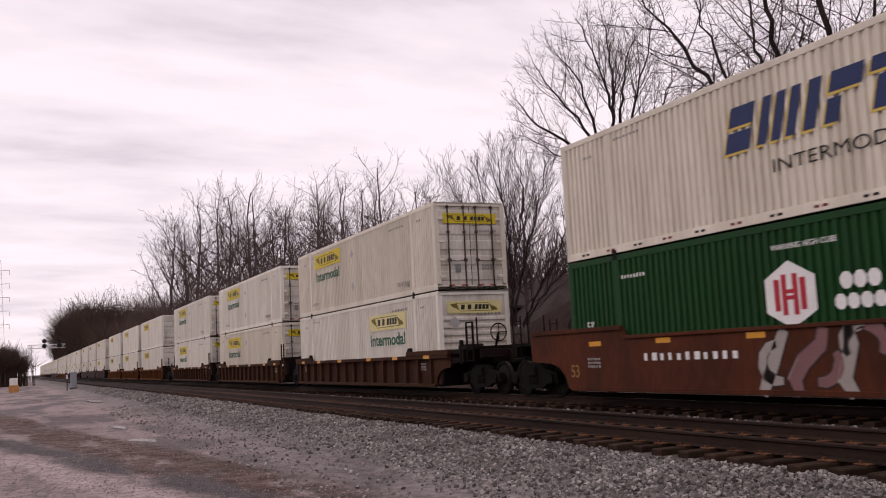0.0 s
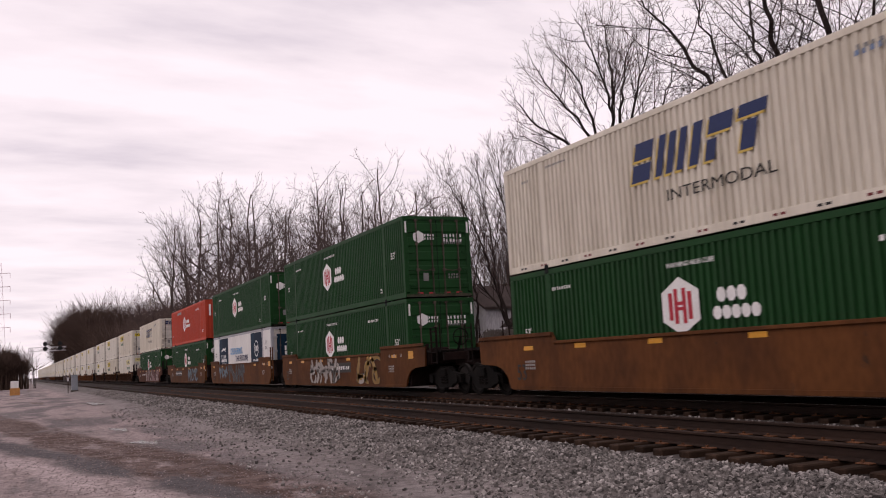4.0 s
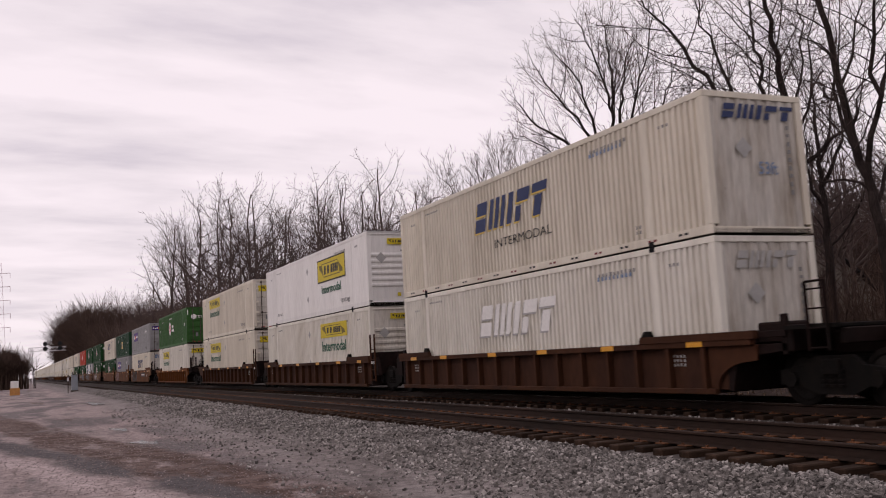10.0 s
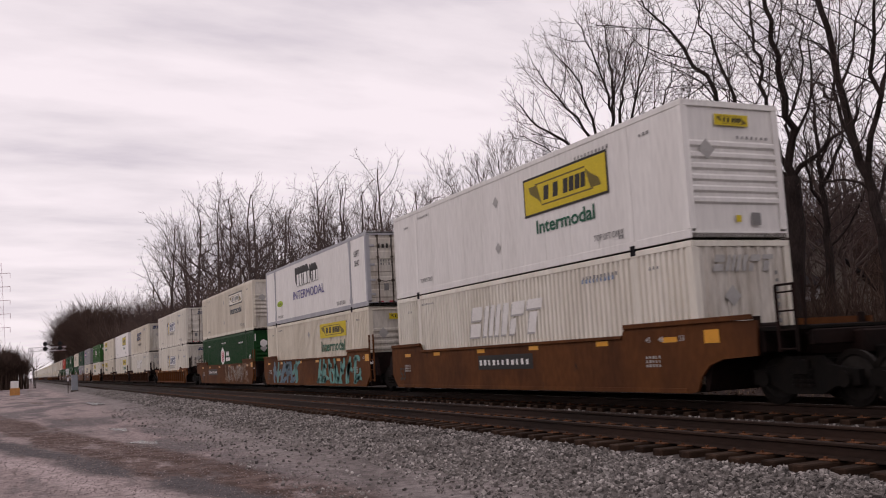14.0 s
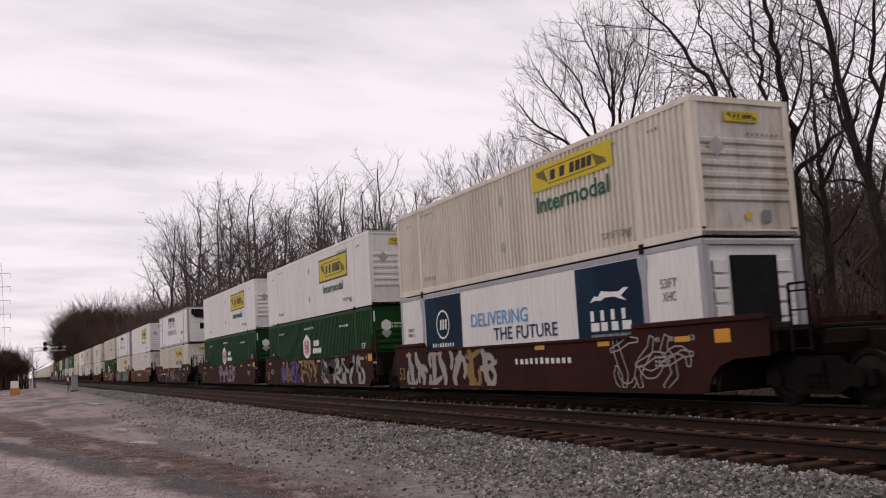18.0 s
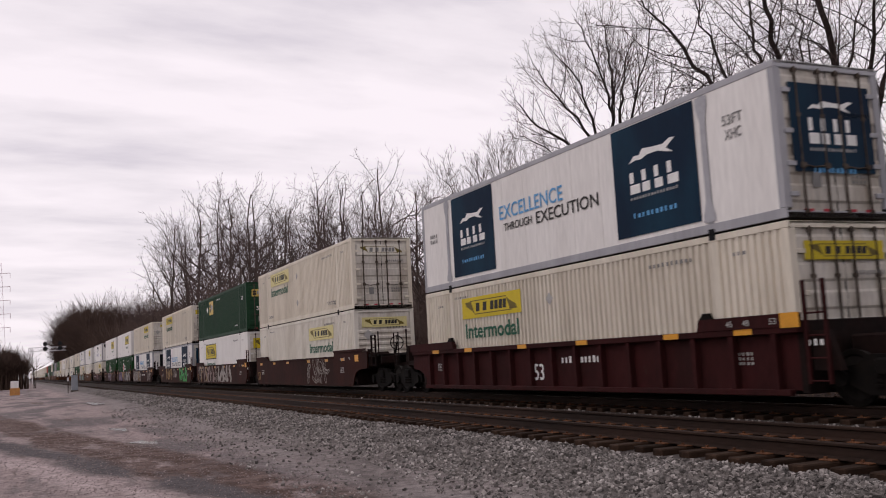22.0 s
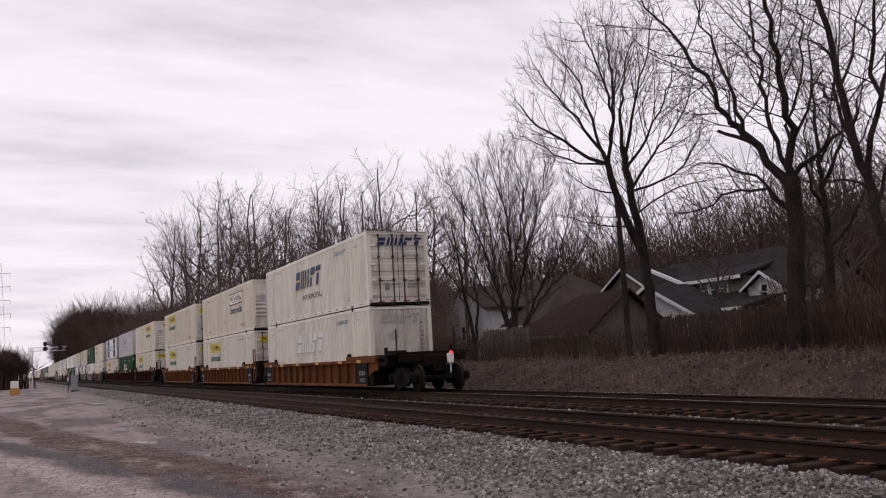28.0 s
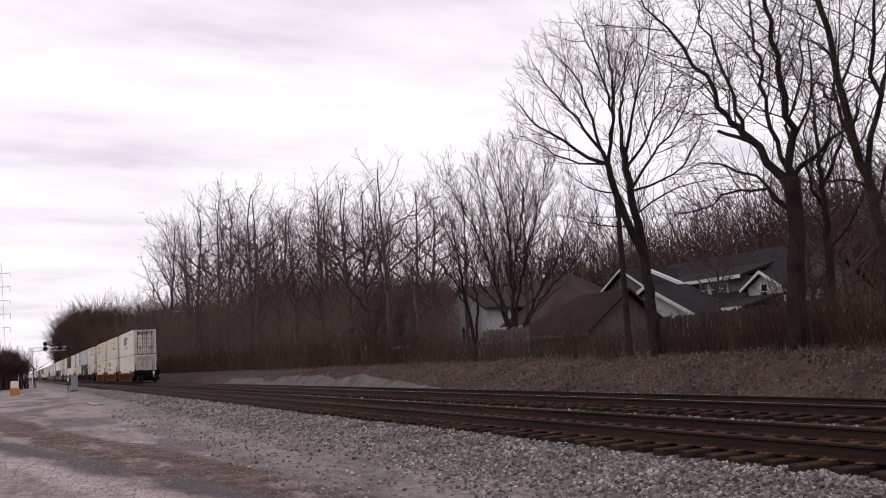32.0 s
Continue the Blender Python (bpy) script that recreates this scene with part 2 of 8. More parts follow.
def water():
    m = bpy.data.materials.new("puddle_water")
    m.use_nodes = True
    nt = m.node_tree
    b = nt.nodes["Principled BSDF"]
    b.inputs["Base Color"].default_value, b.inputs["Roughness"].default_value = (0.060, 0.048, 0.042, 1), 0.17
    t, bp, tc = nt.nodes.new("ShaderNodeTexNoise"), nt.nodes.new("ShaderNodeBump"), nt.nodes.new("ShaderNodeTexCoord")
    t.inputs["Scale"].default_value = 5
    bp.inputs["Strength"].default_value, bp.inputs["Distance"].default_value = 0.04, 0.01
    nt.links.new(tc.outputs["Object"], t.inputs["Vector"])
    nt.links.new(t.outputs["Fac"], bp.inputs["Height"])
    nt.links.new(bp.outputs[0], b.inputs["Normal"])
    return m


WATER = water()


def ground_material():
    """Gravel service road on the near side, ballast under the tracks, leaf litter on the far bank."""
    m = bpy.data.materials.new("gravel_dirt_and_leaf_litter")
    m.use_nodes = True
    nt = m.node_tree
    n, l = nt.nodes.new, nt.links.new
    b = nt.nodes["Principled BSDF"]
    b.inputs["Roughness"].default_value = 0.95
    b.inputs["Specular IOR Level"].default_value = 0.2
    tc, sep = n("ShaderNodeTexCoord"), n("ShaderNodeSeparateXYZ")
    l(tc.outputs["Object"], sep.inputs[0])

    def noise_tex(scale, detail=6, rough=0.6, stretch=(1, 1, 1)):
        t, mp = n("ShaderNodeTexNoise"), n("ShaderNodeMapping")
        mp.inputs["Scale"].default_value = stretch
        l(tc.outputs["Object"], mp.inputs[0])
        l(mp.outputs[0], t.inputs["Vector"])
        t.inputs["Scale"].default_value, t.inputs["Detail"].default_value, t.inputs["Roughness"].default_value = scale, detail, rough
        return t.outputs["Fac"]

    def ramp(src, a, z):
        r = n("ShaderNodeMapRange")
        r.interpolation_type = "SMOOTHSTEP"
        r.inputs["From Min"].default_value, r.inputs["From Max"].default_value = a, z
        l(src, r.inputs["Value"])
        return r.outputs[0]

    def blend(fac, a, z):
        x = n("ShaderNodeMix")
        x.data_type = "RGBA"
        l(fac, x.inputs[0])
        for k, v in ((6, a), (7, z)):
            if isinstance(v, tuple):
                x.inputs[k].default_value = (*v, 1)
            else:
                l(v, x.inputs[k])
        return x.outputs[2]

    def plus(a, z, k):
        x = n("ShaderNodeMath")
        x.operation = "MULTIPLY_ADD"
        l(z, x.inputs[0])
        x.inputs[1].default_value = k
        l(a, x.inputs[2])
        return x.outputs[0]

    wheel = noise_tex(0.45, 7, 0.6, (1.6, 0.16, 1))
    patch = noise_tex(0.30, 8, 0.65, (1.3, 0.45, 1))
    fine = noise_tex(6, 7, 0.8)
    road = blend(ramp(patch, 0.44, 0.57), (0.265, 0.210, 0.202), (0.125, 0.106, 0.106))
    road = blend(ramp(wheel, 0.58, 0.70), road, (0.105, 0.070, 0.058))
    road = blend(ramp(noise_tex(0.8, 6), 0.60, 0.72), road, (0.33, 0.270, 0.262))
    # brown muddy lane where wheels swing off the road, a damp grey one beside it, pale dry crowns between
    def lane(slope, wobble, a0, a1, b0, b1, detail):
        v = plus(plus(sep.outputs["X"], sep.outputs["Y"], slope), noise_tex(0.55, 7, 0.65, (1.0, 0.5, 1)), wobble)
        rim = n("ShaderNodeMath")
        rim.operation = "SUBTRACT"
        l(ramp(v, a0, a1), rim.inputs[0])
        l(ramp(v, b0, b1), rim.inputs[1])
        worn = n("ShaderNodeMath")
        worn.operation = "MULTIPLY"
        l(rim.outputs[0], worn.inputs[0])
        l(ramp(noise_tex(*detail), 0.36, 0.50), worn.inputs[1])
        return worn.outputs[0]

    road = blend(lane(0.20, 1.1, 4.4, 4.8, 5.2, 5.6, (0.9, 6, 0.6, (1.4, 0.35, 1))), road, (0.34, 0.275, 0.268))
    road = blend(lane(0.13, 1.5, 4.75, 5.15, 6.5, 7.0, (0.8, 8, 0.7, (1.5, 0.45, 1))), road, blend(ramp(noise_tex(1.6, 7), 0.42, 0.6), (0.060, 0.034, 0.026), (0.125, 0.085, 0.074)))
    road = blend(lane(0.20, 1.0, 5.55, 5.8, 6.25, 6.6, (0.7, 7, 0.65, (1.2, 0.4, 1))), road, (0.075, 0.066, 0.068))
    shoulder_mix = blend(ramp(noise_tex(1.2, 6), 0.4, 0.65), (0.130, 0.115, 0.108), (0.070, 0.060, 0.056))
    # Bed is toned darker than its ballast to stand for shade under the train.
    bed = blend(ramp(noise_tex(1.2, 6), 0.4, 0.65), (0.046, 0.036, 0.031), (0.022, 0.016, 0.014))
    far_side = blend(ramp(noise_tex(0.7, 7, 0.65), 0.4, 0.65), (0.058, 0.039, 0.033), (0.028, 0.018, 0.015))
    wob = noise_tex(0.6, 5)
    xs = plus(sep.outputs["X"], wob, 1.6)
    col = blend(ramp(xs, 4.3, 5.9), road, blend(ramp(noise_tex(0.9, 7, 0.65, (1.2, 0.35, 1)), 0.42, 0.60), (0.205, 0.178, 0.172), (0.135, 0.115, 0.110)))
    col = blend(ramp(xs, 6.2, 7.3), col, shoulder_mix)
    col = blend(ramp(xs, 8.2, 9.0), col, bed)
    col = blend(ramp(xs, 17.2, 18.3), col, far_side)
    hsv, vr = n("ShaderNodeHueSaturation"), n("ShaderNodeMapRange")
    vr.inputs["From Min"].default_value, vr.inputs["From Max"].default_value = 0.3, 0.7
    vr.inputs["To Min"].default_value, vr.inputs["To Max"].default_value = 0.40, 1.60
    l(fine, vr.inputs["Value"])
    l(vr.outputs[0], hsv.inputs["Value"])
    l(col, hsv.inputs["Color"])
    l(hsv.outputs[0], b.inputs["Base Color"])
    bp = n("ShaderNodeBump")
    bp.inputs["Strength"].default_value, bp.inputs["Distance"].default_value = 0.7, 0.05
    l(fine, bp.inputs["Height"])
    l(bp.outputs[0], b.inputs["Normal"])
    return m


GROUND = ground_material()

# ---------------------------------------------------------------- building tools
NEAR, FAR = 9.1236, 13.616           # track centres
L, W2, H = 16.15, 1.2955, 2.896      # long container: length, half width, height
MESHES = {}


def mesh_from(name, verts, faces, material):
    me = bpy.data.meshes.new(name)
    me.from_pydata(verts, [], faces)
    me.materials.append(material)
    me.update()
    return me


def to_mesh(name, bm, material):
    me = bpy.data.meshes.new(name)
    bmesh.ops.recalc_face_normals(bm, faces=bm.faces)
    bm.to_mesh(me)
    bm.free()
    me.materials.append(material)
    return me


def part(name, data, material, parent, label="", at=None):
    """Links a bmesh or a mesh as one object under a thing or a part."""
    me = to_mesh(name, data, material) if isinstance(data, bmesh.types.BMesh) else data
    ob = new(name, me)
    ob.parent = parent
    if at is not None:
        ob.matrix_basis = at
    return tagged(ob, label)


def shared(key, build, material):
    """A mesh built once for all alike parts."""
    k = (key, material.name)
    if k not in MESHES:
        bm = bmesh.new()
        build(bm)
        MESHES[k] = to_mesh(key, bm, material)
    return MESHES[k]


def block(bm, x0, x1, y0, y1, z0, z1, bevel=0.0):
    """A box between two corners, its edges rounded."""
    r = bmesh.ops.create_cube(bm, size=1)
    for v in r["verts"]:
        v.co = Vector((x0 + (v.co.x + 0.5) * (x1 - x0), y0 + (v.co.y + 0.5) * (y1 - y0), z0 + (v.co.z + 0.5) * (z1 - z0)))
    if bevel:
        bmesh.ops.bevel(bm, geom=list({e for v in r["verts"] for e in v.link_edges}), offset=bevel, segments=1, affect="EDGES")


def prism(bm, outline, a, b, axis="x"):
    """Extrudes an outline in the plane across an axis from a to b."""
    def put(p, q, t):
        return {"x": (t, p, q), "y": (p, t, q), "z": (p, q, t)}[axis]
    v0 = [bm.verts.new(put(p, q, a)) for p, q in outline]
    v1 = [bm.verts.new(put(p, q, b)) for p, q in outline]
    bm.faces.new(v0)
    bm.faces.new(v1)
    k = len(outline)
    for i in range(k):
        bm.faces.new((v0[i], v0[(i + 1) % k], v1[(i + 1) % k], v1[i]))


def rod(bm, p, q, r, sides=8):
    p, q = Vector(p), Vector(q)
    d = (q - p).normalized()
    u = d.orthogonal().normalized()
    w = d.cross(u)
    rings = [[bm.verts.new(c + (u * math.cos(2 * math.pi * i / sides) + w * math.sin(2 * math.pi * i / sides)) * r) for i in range(sides)] for c in (p, q)]
    for i in range(sides):
        bm.faces.new((rings[0][i], rings[0][(i + 1) % sides], rings[1][(i + 1) % sides], rings[1][i]))
    bm.faces.new(rings[0])
    bm.faces.new(rings[1])


def disc(bm, c, axis, profile, sides=20):
    """A turned shape about an axis (0 x, 1 y, 2 z): profile of (offset along it, radius)."""
    rings = []
    for off, r in profile:
        ring = []
        for i in range(sides):
            a = 2 * math.pi * i / sides
            v = [0, 0, 0]
            v[axis] = off
            v[(axis + 1) % 3], v[(axis + 2) % 3] = r * math.cos(a), r * math.sin(a)
            ring.append(bm.verts.new(Vector(v) + Vector(c)))
        rings.append(ring)
    for a, b in zip(rings, rings[1:]):
        for i in range(sides):
            bm.faces.new((a[i], a[(i + 1) % sides], b[(i + 1) % sides], b[i]))
    bm.faces.new(rings[0])
    bm.faces.new(rings[-1])


# ---------------------------------------------------------------- ground
def bump2(x, y, s, seed=0.0):
    return noise.noise(Vector((x * s, y * s, seed)))


def profile(x):
    """Cross-section of the right of way."""
    pts = [(-400, -0.62), (3.6, -0.60), (5.2, -0.56), (7.4, -0.30), (7.9, -0.27), (10.5, -0.27), (11.4, -0.33), (12.2, -0.27),
           (15.1, -0.27), (15.6, -0.34), (17.2, -0.72), (18.4, -0.45), (20.4, 0.45), (22.0, 0.82), (26, 0.86), (34, 0.80), (90, 0.70), (600, 0.6)]
    for (a, za), (b, zb) in zip(pts, pts[1:]):
        if x <= b:
            return za + (zb - za) * max(0.0, (x - a) / (b - a))
    return pts[-1][1]


def level(x, y):
    z = profile(x)
    near = max(0.0, 1 - abs(y) / 220)
    if x < 5.2:
        z += 0.016 * bump2(x, y * 0.5, 0.7) * near + 0.05 * bump2(x, y, 0.12, 3.0) * near
    elif x > 17.5:
        z += (0.10 * bump2(x, y, 0.8, 5.0) + 0.16 * bump2(x, y, 0.25, 7.0)) * near
    elif 7.6 < x < 15.4:
        z += 0.012 * bump2(x, y, 3.0)
    return z


def ground():
    xs = [-3000, -1200, -400, -150, -60, -30, -18] + [-12 + 0.5 * i for i in range(31)] + [3.6 + 0.2 * i for i in range(100)] + [24, 26, 30, 36, 45, 60, 90, 150, 300, 600, 1300, 3000]
    ys = [-400, -150, -60, -20] + [-5 + 0.5 * i for i in range(130)] + [61 + 2.5 * i for i in range(40)] + [165, 180, 200, 230, 270, 330, 400, 520, 700, 1000, 1600, 2600, 4000]
    verts = [(x, y, level(x, y)) for y in ys for x in xs]
    k = len(xs)
    faces = [(j * k + i, j * k + i + 1, (j + 1) * k + i + 1, (j + 1) * k + i) for j in range(len(ys) - 1) for i in range(k - 1)]
    ob = new("ground", mesh_from("ground", verts, faces, GROUND))
    for p in ob.data.polygons:
        p.use_smooth = True
    tagged(ob, "gravel service road, ballast bed and leaf-littered bank beside the tracks", "ground", kind="structure")


ground()


def puddles():
    rng = random.Random(4)
    for x, y, a, b in ((4.3, 62.0, 0.55, 2.6), (3.0, 32.7, 0.22, 1.1), (3.02, 25.8, 0.30, 0.75)):
        verts, k = [(0, 0, 0)], 28
        for i in range(k):
            t = 2 * math.pi * i / k
            r = 0.9 + 0.30 * math.sin(2 * t + x) + 0.24 * math.sin(5 * t + y) + 0.12 * math.sin(9 * t) + rng.uniform(-0.06, 0.06)
            verts.append((a * r * math.cos(t), b * r * math.sin(t), 0))
        z = max(level(x + dx, y + dy) for dx in (-a, 0, a) for dy in (-b, 0, b))
        ob = new("puddle", mesh_from("puddle", verts, [(0, 1 + i, 1 + (i + 1) % k) for i in range(k)], WATER))
        ob.location = (x, y, z + 0.004)
        tagged(ob, "shallow muddy puddle on the gravel service road", "puddle", "puddles")


puddles()


def stones(name, count, area, size, seed, material, label, lift=0.25):
    """Loose angular stones lying on the ground, as one body of gravel."""
    rng = random.Random(seed)
    cube = ((-1, -1, -1), (1, -1, -1), (1, 1, -1), (-1, 1, -1), (-1, -1, 1), (1, -1, 1), (1, 1, 1), (-1, 1, 1))
    quads = ((0, 3, 2, 1), (4, 5, 6, 7), (0, 1, 5, 4), (1, 2, 6, 5), (2, 3, 7, 6), (3, 0, 4, 7))
    verts, faces = [], []
    while len(faces) < count * 6:
        x, y = area(rng)
        s = size * rng.uniform(0.45, 1.25)
        turn = rng.uniform(0, 6.28)
        c, sn = math.cos(turn), math.sin(turn)
        sx, sy, sz = s * rng.uniform(0.8, 1.2), s * rng.uniform(0.6, 1.0), s * rng.uniform(0.5, 0.9)
        z = level(x, y) + sz * lift * rng.uniform(0, 3)
        t1, t2 = rng.uniform(-0.6, 0.6), rng.uniform(-0.6, 0.6)
        k = len(verts)
        for a, b, d in cube:
            u, v, w = a * sx * rng.uniform(0.55, 1), b * sy * rng.uniform(0.55, 1), d * sz * rng.uniform(0.55, 1)
            verts.append((x + c * u - sn * v, y + sn * u + c * v, z + w + t1 * u + t2 * v))
        faces += [tuple(k + i for i in q) for q in quads]
    ob = new(name, mesh_from(name, verts, faces, material))
    tagged(ob, label, "gravel", kind="stuff")


def shoulder(r):
    y = 5.0 + 45 * r.random() ** 1.8
    if r.random() < 0.10:
        return 3.6 + 2.4 * r.random(), y
    return 5.3 + 0.35 * bump2(y, 3.0, 0.5) + 2.6 * r.random() ** 0.6, y


def between(r):
    y = 5.0 + 40 * r.random() ** 1.6
    return r.uniform(10.5, 12.2) if r.random() < 0.6 else r.uniform(8.4, 9.8), y


def road(r):
    y = 8.0 + 40 * r.random() ** 2.0
    return -1.0 + 5.8 * r.random() - 0.05 * y * r.random(), y


stones("ballast_stones", 23000, shoulder, 0.027, 1, STONE, "pale crushed limestone ballast on the track shoulder")
stones("track_gravel", 6000, between, 0.028, 2, STONE, "crushed stone between the rails and tracks")
stones("road_gravel", 14000, road, 0.012, 3, PEBBLE, "fine loose gravel scattered on the service road")


def far_shoulder(r):
    y = 34.0 + 60 * r.random() ** 1.3
    return 5.9 + 2.0 * r.random() ** 0.8, y


stones("far_ballast", 6000, far_shoulder, 0.045, 5, STONE, "crushed stone ballast further along the shoulder")


def berm():
    """Low ridge of spilled gravel beyond the far track."""
    verts, faces, ys, k = [], [], [36 + 0.7 * i for i in range(80)], 9
    for y in ys:
        top = (0.95 + 0.40 * bump2(y, 2.0, 0.22)) * min(1, max(0, (y - 36) / 8), max(0, (91 - y) / 6))
        for i in range(k):
            u = i / (k - 1)
            verts.append((16.6 + 2.2 * u, y, -0.75 + (top + 0.16 * bump2(y, u * 3, 1.4) + 0.10 * bump2(y * 3.1, u * 9, 1.9)) * math.sin(math.pi * u) ** 0.8))
    faces = [(j * k + i, j * k + i + 1, (j + 1) * k + i + 1, (j + 1) * k + i) for j in range(len(ys) - 1) for i in range(k - 1)]
    tagged(new("gravel_berm", mesh_from("gravel_berm", verts, faces, BERM)), "long low ridge of spilled grey gravel beyond the tracks", "gravel", kind="stuff")


berm()

# ---------------------------------------------------------------- tracks
def rail_outline(cx):
    half = [(0.076, -0.185), (0.076, -0.172), (0.012, -0.150), (0.009, -0.052), (0.036, -0.036), (0.037, -0.008), (0.028, 0.0)]
    return [(cx + a, z) for a, z in half] + [(cx - a, z) for a, z in reversed(half)]


def tracks():
    rng = random.Random(9)
    tie_bm, plate_bm = bmesh.new(), bmesh.new()
    block(tie_bm, -1.32, 1.32, -0.115, 0.115, -0.36, -0.19, 0.015)
    tie = to_mesh("tie", tie_bm, TIE)
    for s in (-1, 1):
        block(plate_bm, s * 0.755 - 0.18, s * 0.755 + 0.18, -0.095, 0.095, -0.188, -0.172, 0.004)
        for d in (-0.12, 0.12):
            block(plate_bm, s * 0.755 + d - 0.015, s * 0.755 + d + 0.015, 0.03, 0.06, -0.18, -0.145)
    plate = to_mesh("tie_plate", plate_bm, TIETOP)
    far_v, far_f = [], []
    for name, cx in (("near_track", NEAR), ("far_track", FAR)):
        track = new(name)
        tagged(track, "railway track with rusted rails on creosoted ties", "track", kind="structure")
        for s in (-1, 1):
            bm = bmesh.new()
            prism(bm, rail_outline(cx + s * 0.755), -60, 1500, "y")
            part("rail", bm, RAIL, track, "rusted steel rail with a worn head")
            bm = bmesh.new()
            block(bm, cx + s * 0.755 - 0.026, cx + s * 0.755 + 0.022, -60, 1500, -0.001, 0.0025)
            part("running_band", bm, STEEL if cx == FAR else RAIL, track)
        y = 4.0
        while y < 400:
            m = pose(cx + rng.uniform(-0.06, 0.06), y, 0.0, 0, 0, rng.uniform(-1.5, 1.5))
            if y < 68:
                part("tie", tie, TIE, track, at=m)
                part("tie_plate", plate, TIETOP, track, at=pose(cx, y, 0))
            else:
                k = len(far_v)
                far_v += [(cx + a * 1.32, y + b * 0.115, z) for z in (-0.36, -0.19) for a, b in ((-1, -1), (1, -1), (1, 1), (-1, 1))]
                far_f += [tuple(k + i for i in q) for q in ((4, 5, 6, 7), (0, 1, 5, 4), (1, 2, 6, 5), (2, 3, 7, 6), (3, 0, 4, 7))]
            y += 0.50 + rng.uniform(-0.02, 0.02)
    tagged(new("far_ties", mesh_from("far_ties", far_v, far_f, TIE)), "distant creosoted wooden ties under the rails", "tie", kind="stuff")


tracks()

# ---------------------------------------------------------------- trees
class Wood:
    """Tapered tubes gathered into one mesh."""

    def __init__(self):
        self.v, self.f = [], []

    def tube(self, pts, radii, sides):
        base = len(self.v)
        n = len(pts)
        for i, (p, r) in enumerate(zip(pts, radii)):
            d = (pts[min(i + 1, n - 1)] - pts[max(i - 1, 0)])
            d.normalize()
            u = d.cross(Vector((0.31, 0.95, 0.05)))
            if u.length < 0.05:
                u = d.cross(Vector((1, 0, 0)))
            u.normalize()
            w = d.cross(u)
            for k in range(sides):
                a = 2 * math.pi * k / sides
                self.v.append(p + u * (r * math.cos(a)) + w * (r * math.sin(a)))
        for i in range(n - 1):
            for k in range(sides):
                a, b = base + i * sides, base + (i + 1) * sides
                self.f.append((a + k, a + (k + 1) % sides, b + (k + 1) % sides, b + k))

    def mesh(self, name, material):
        return mesh_from(name, [tuple(p) for p in self.v], self.f, material)


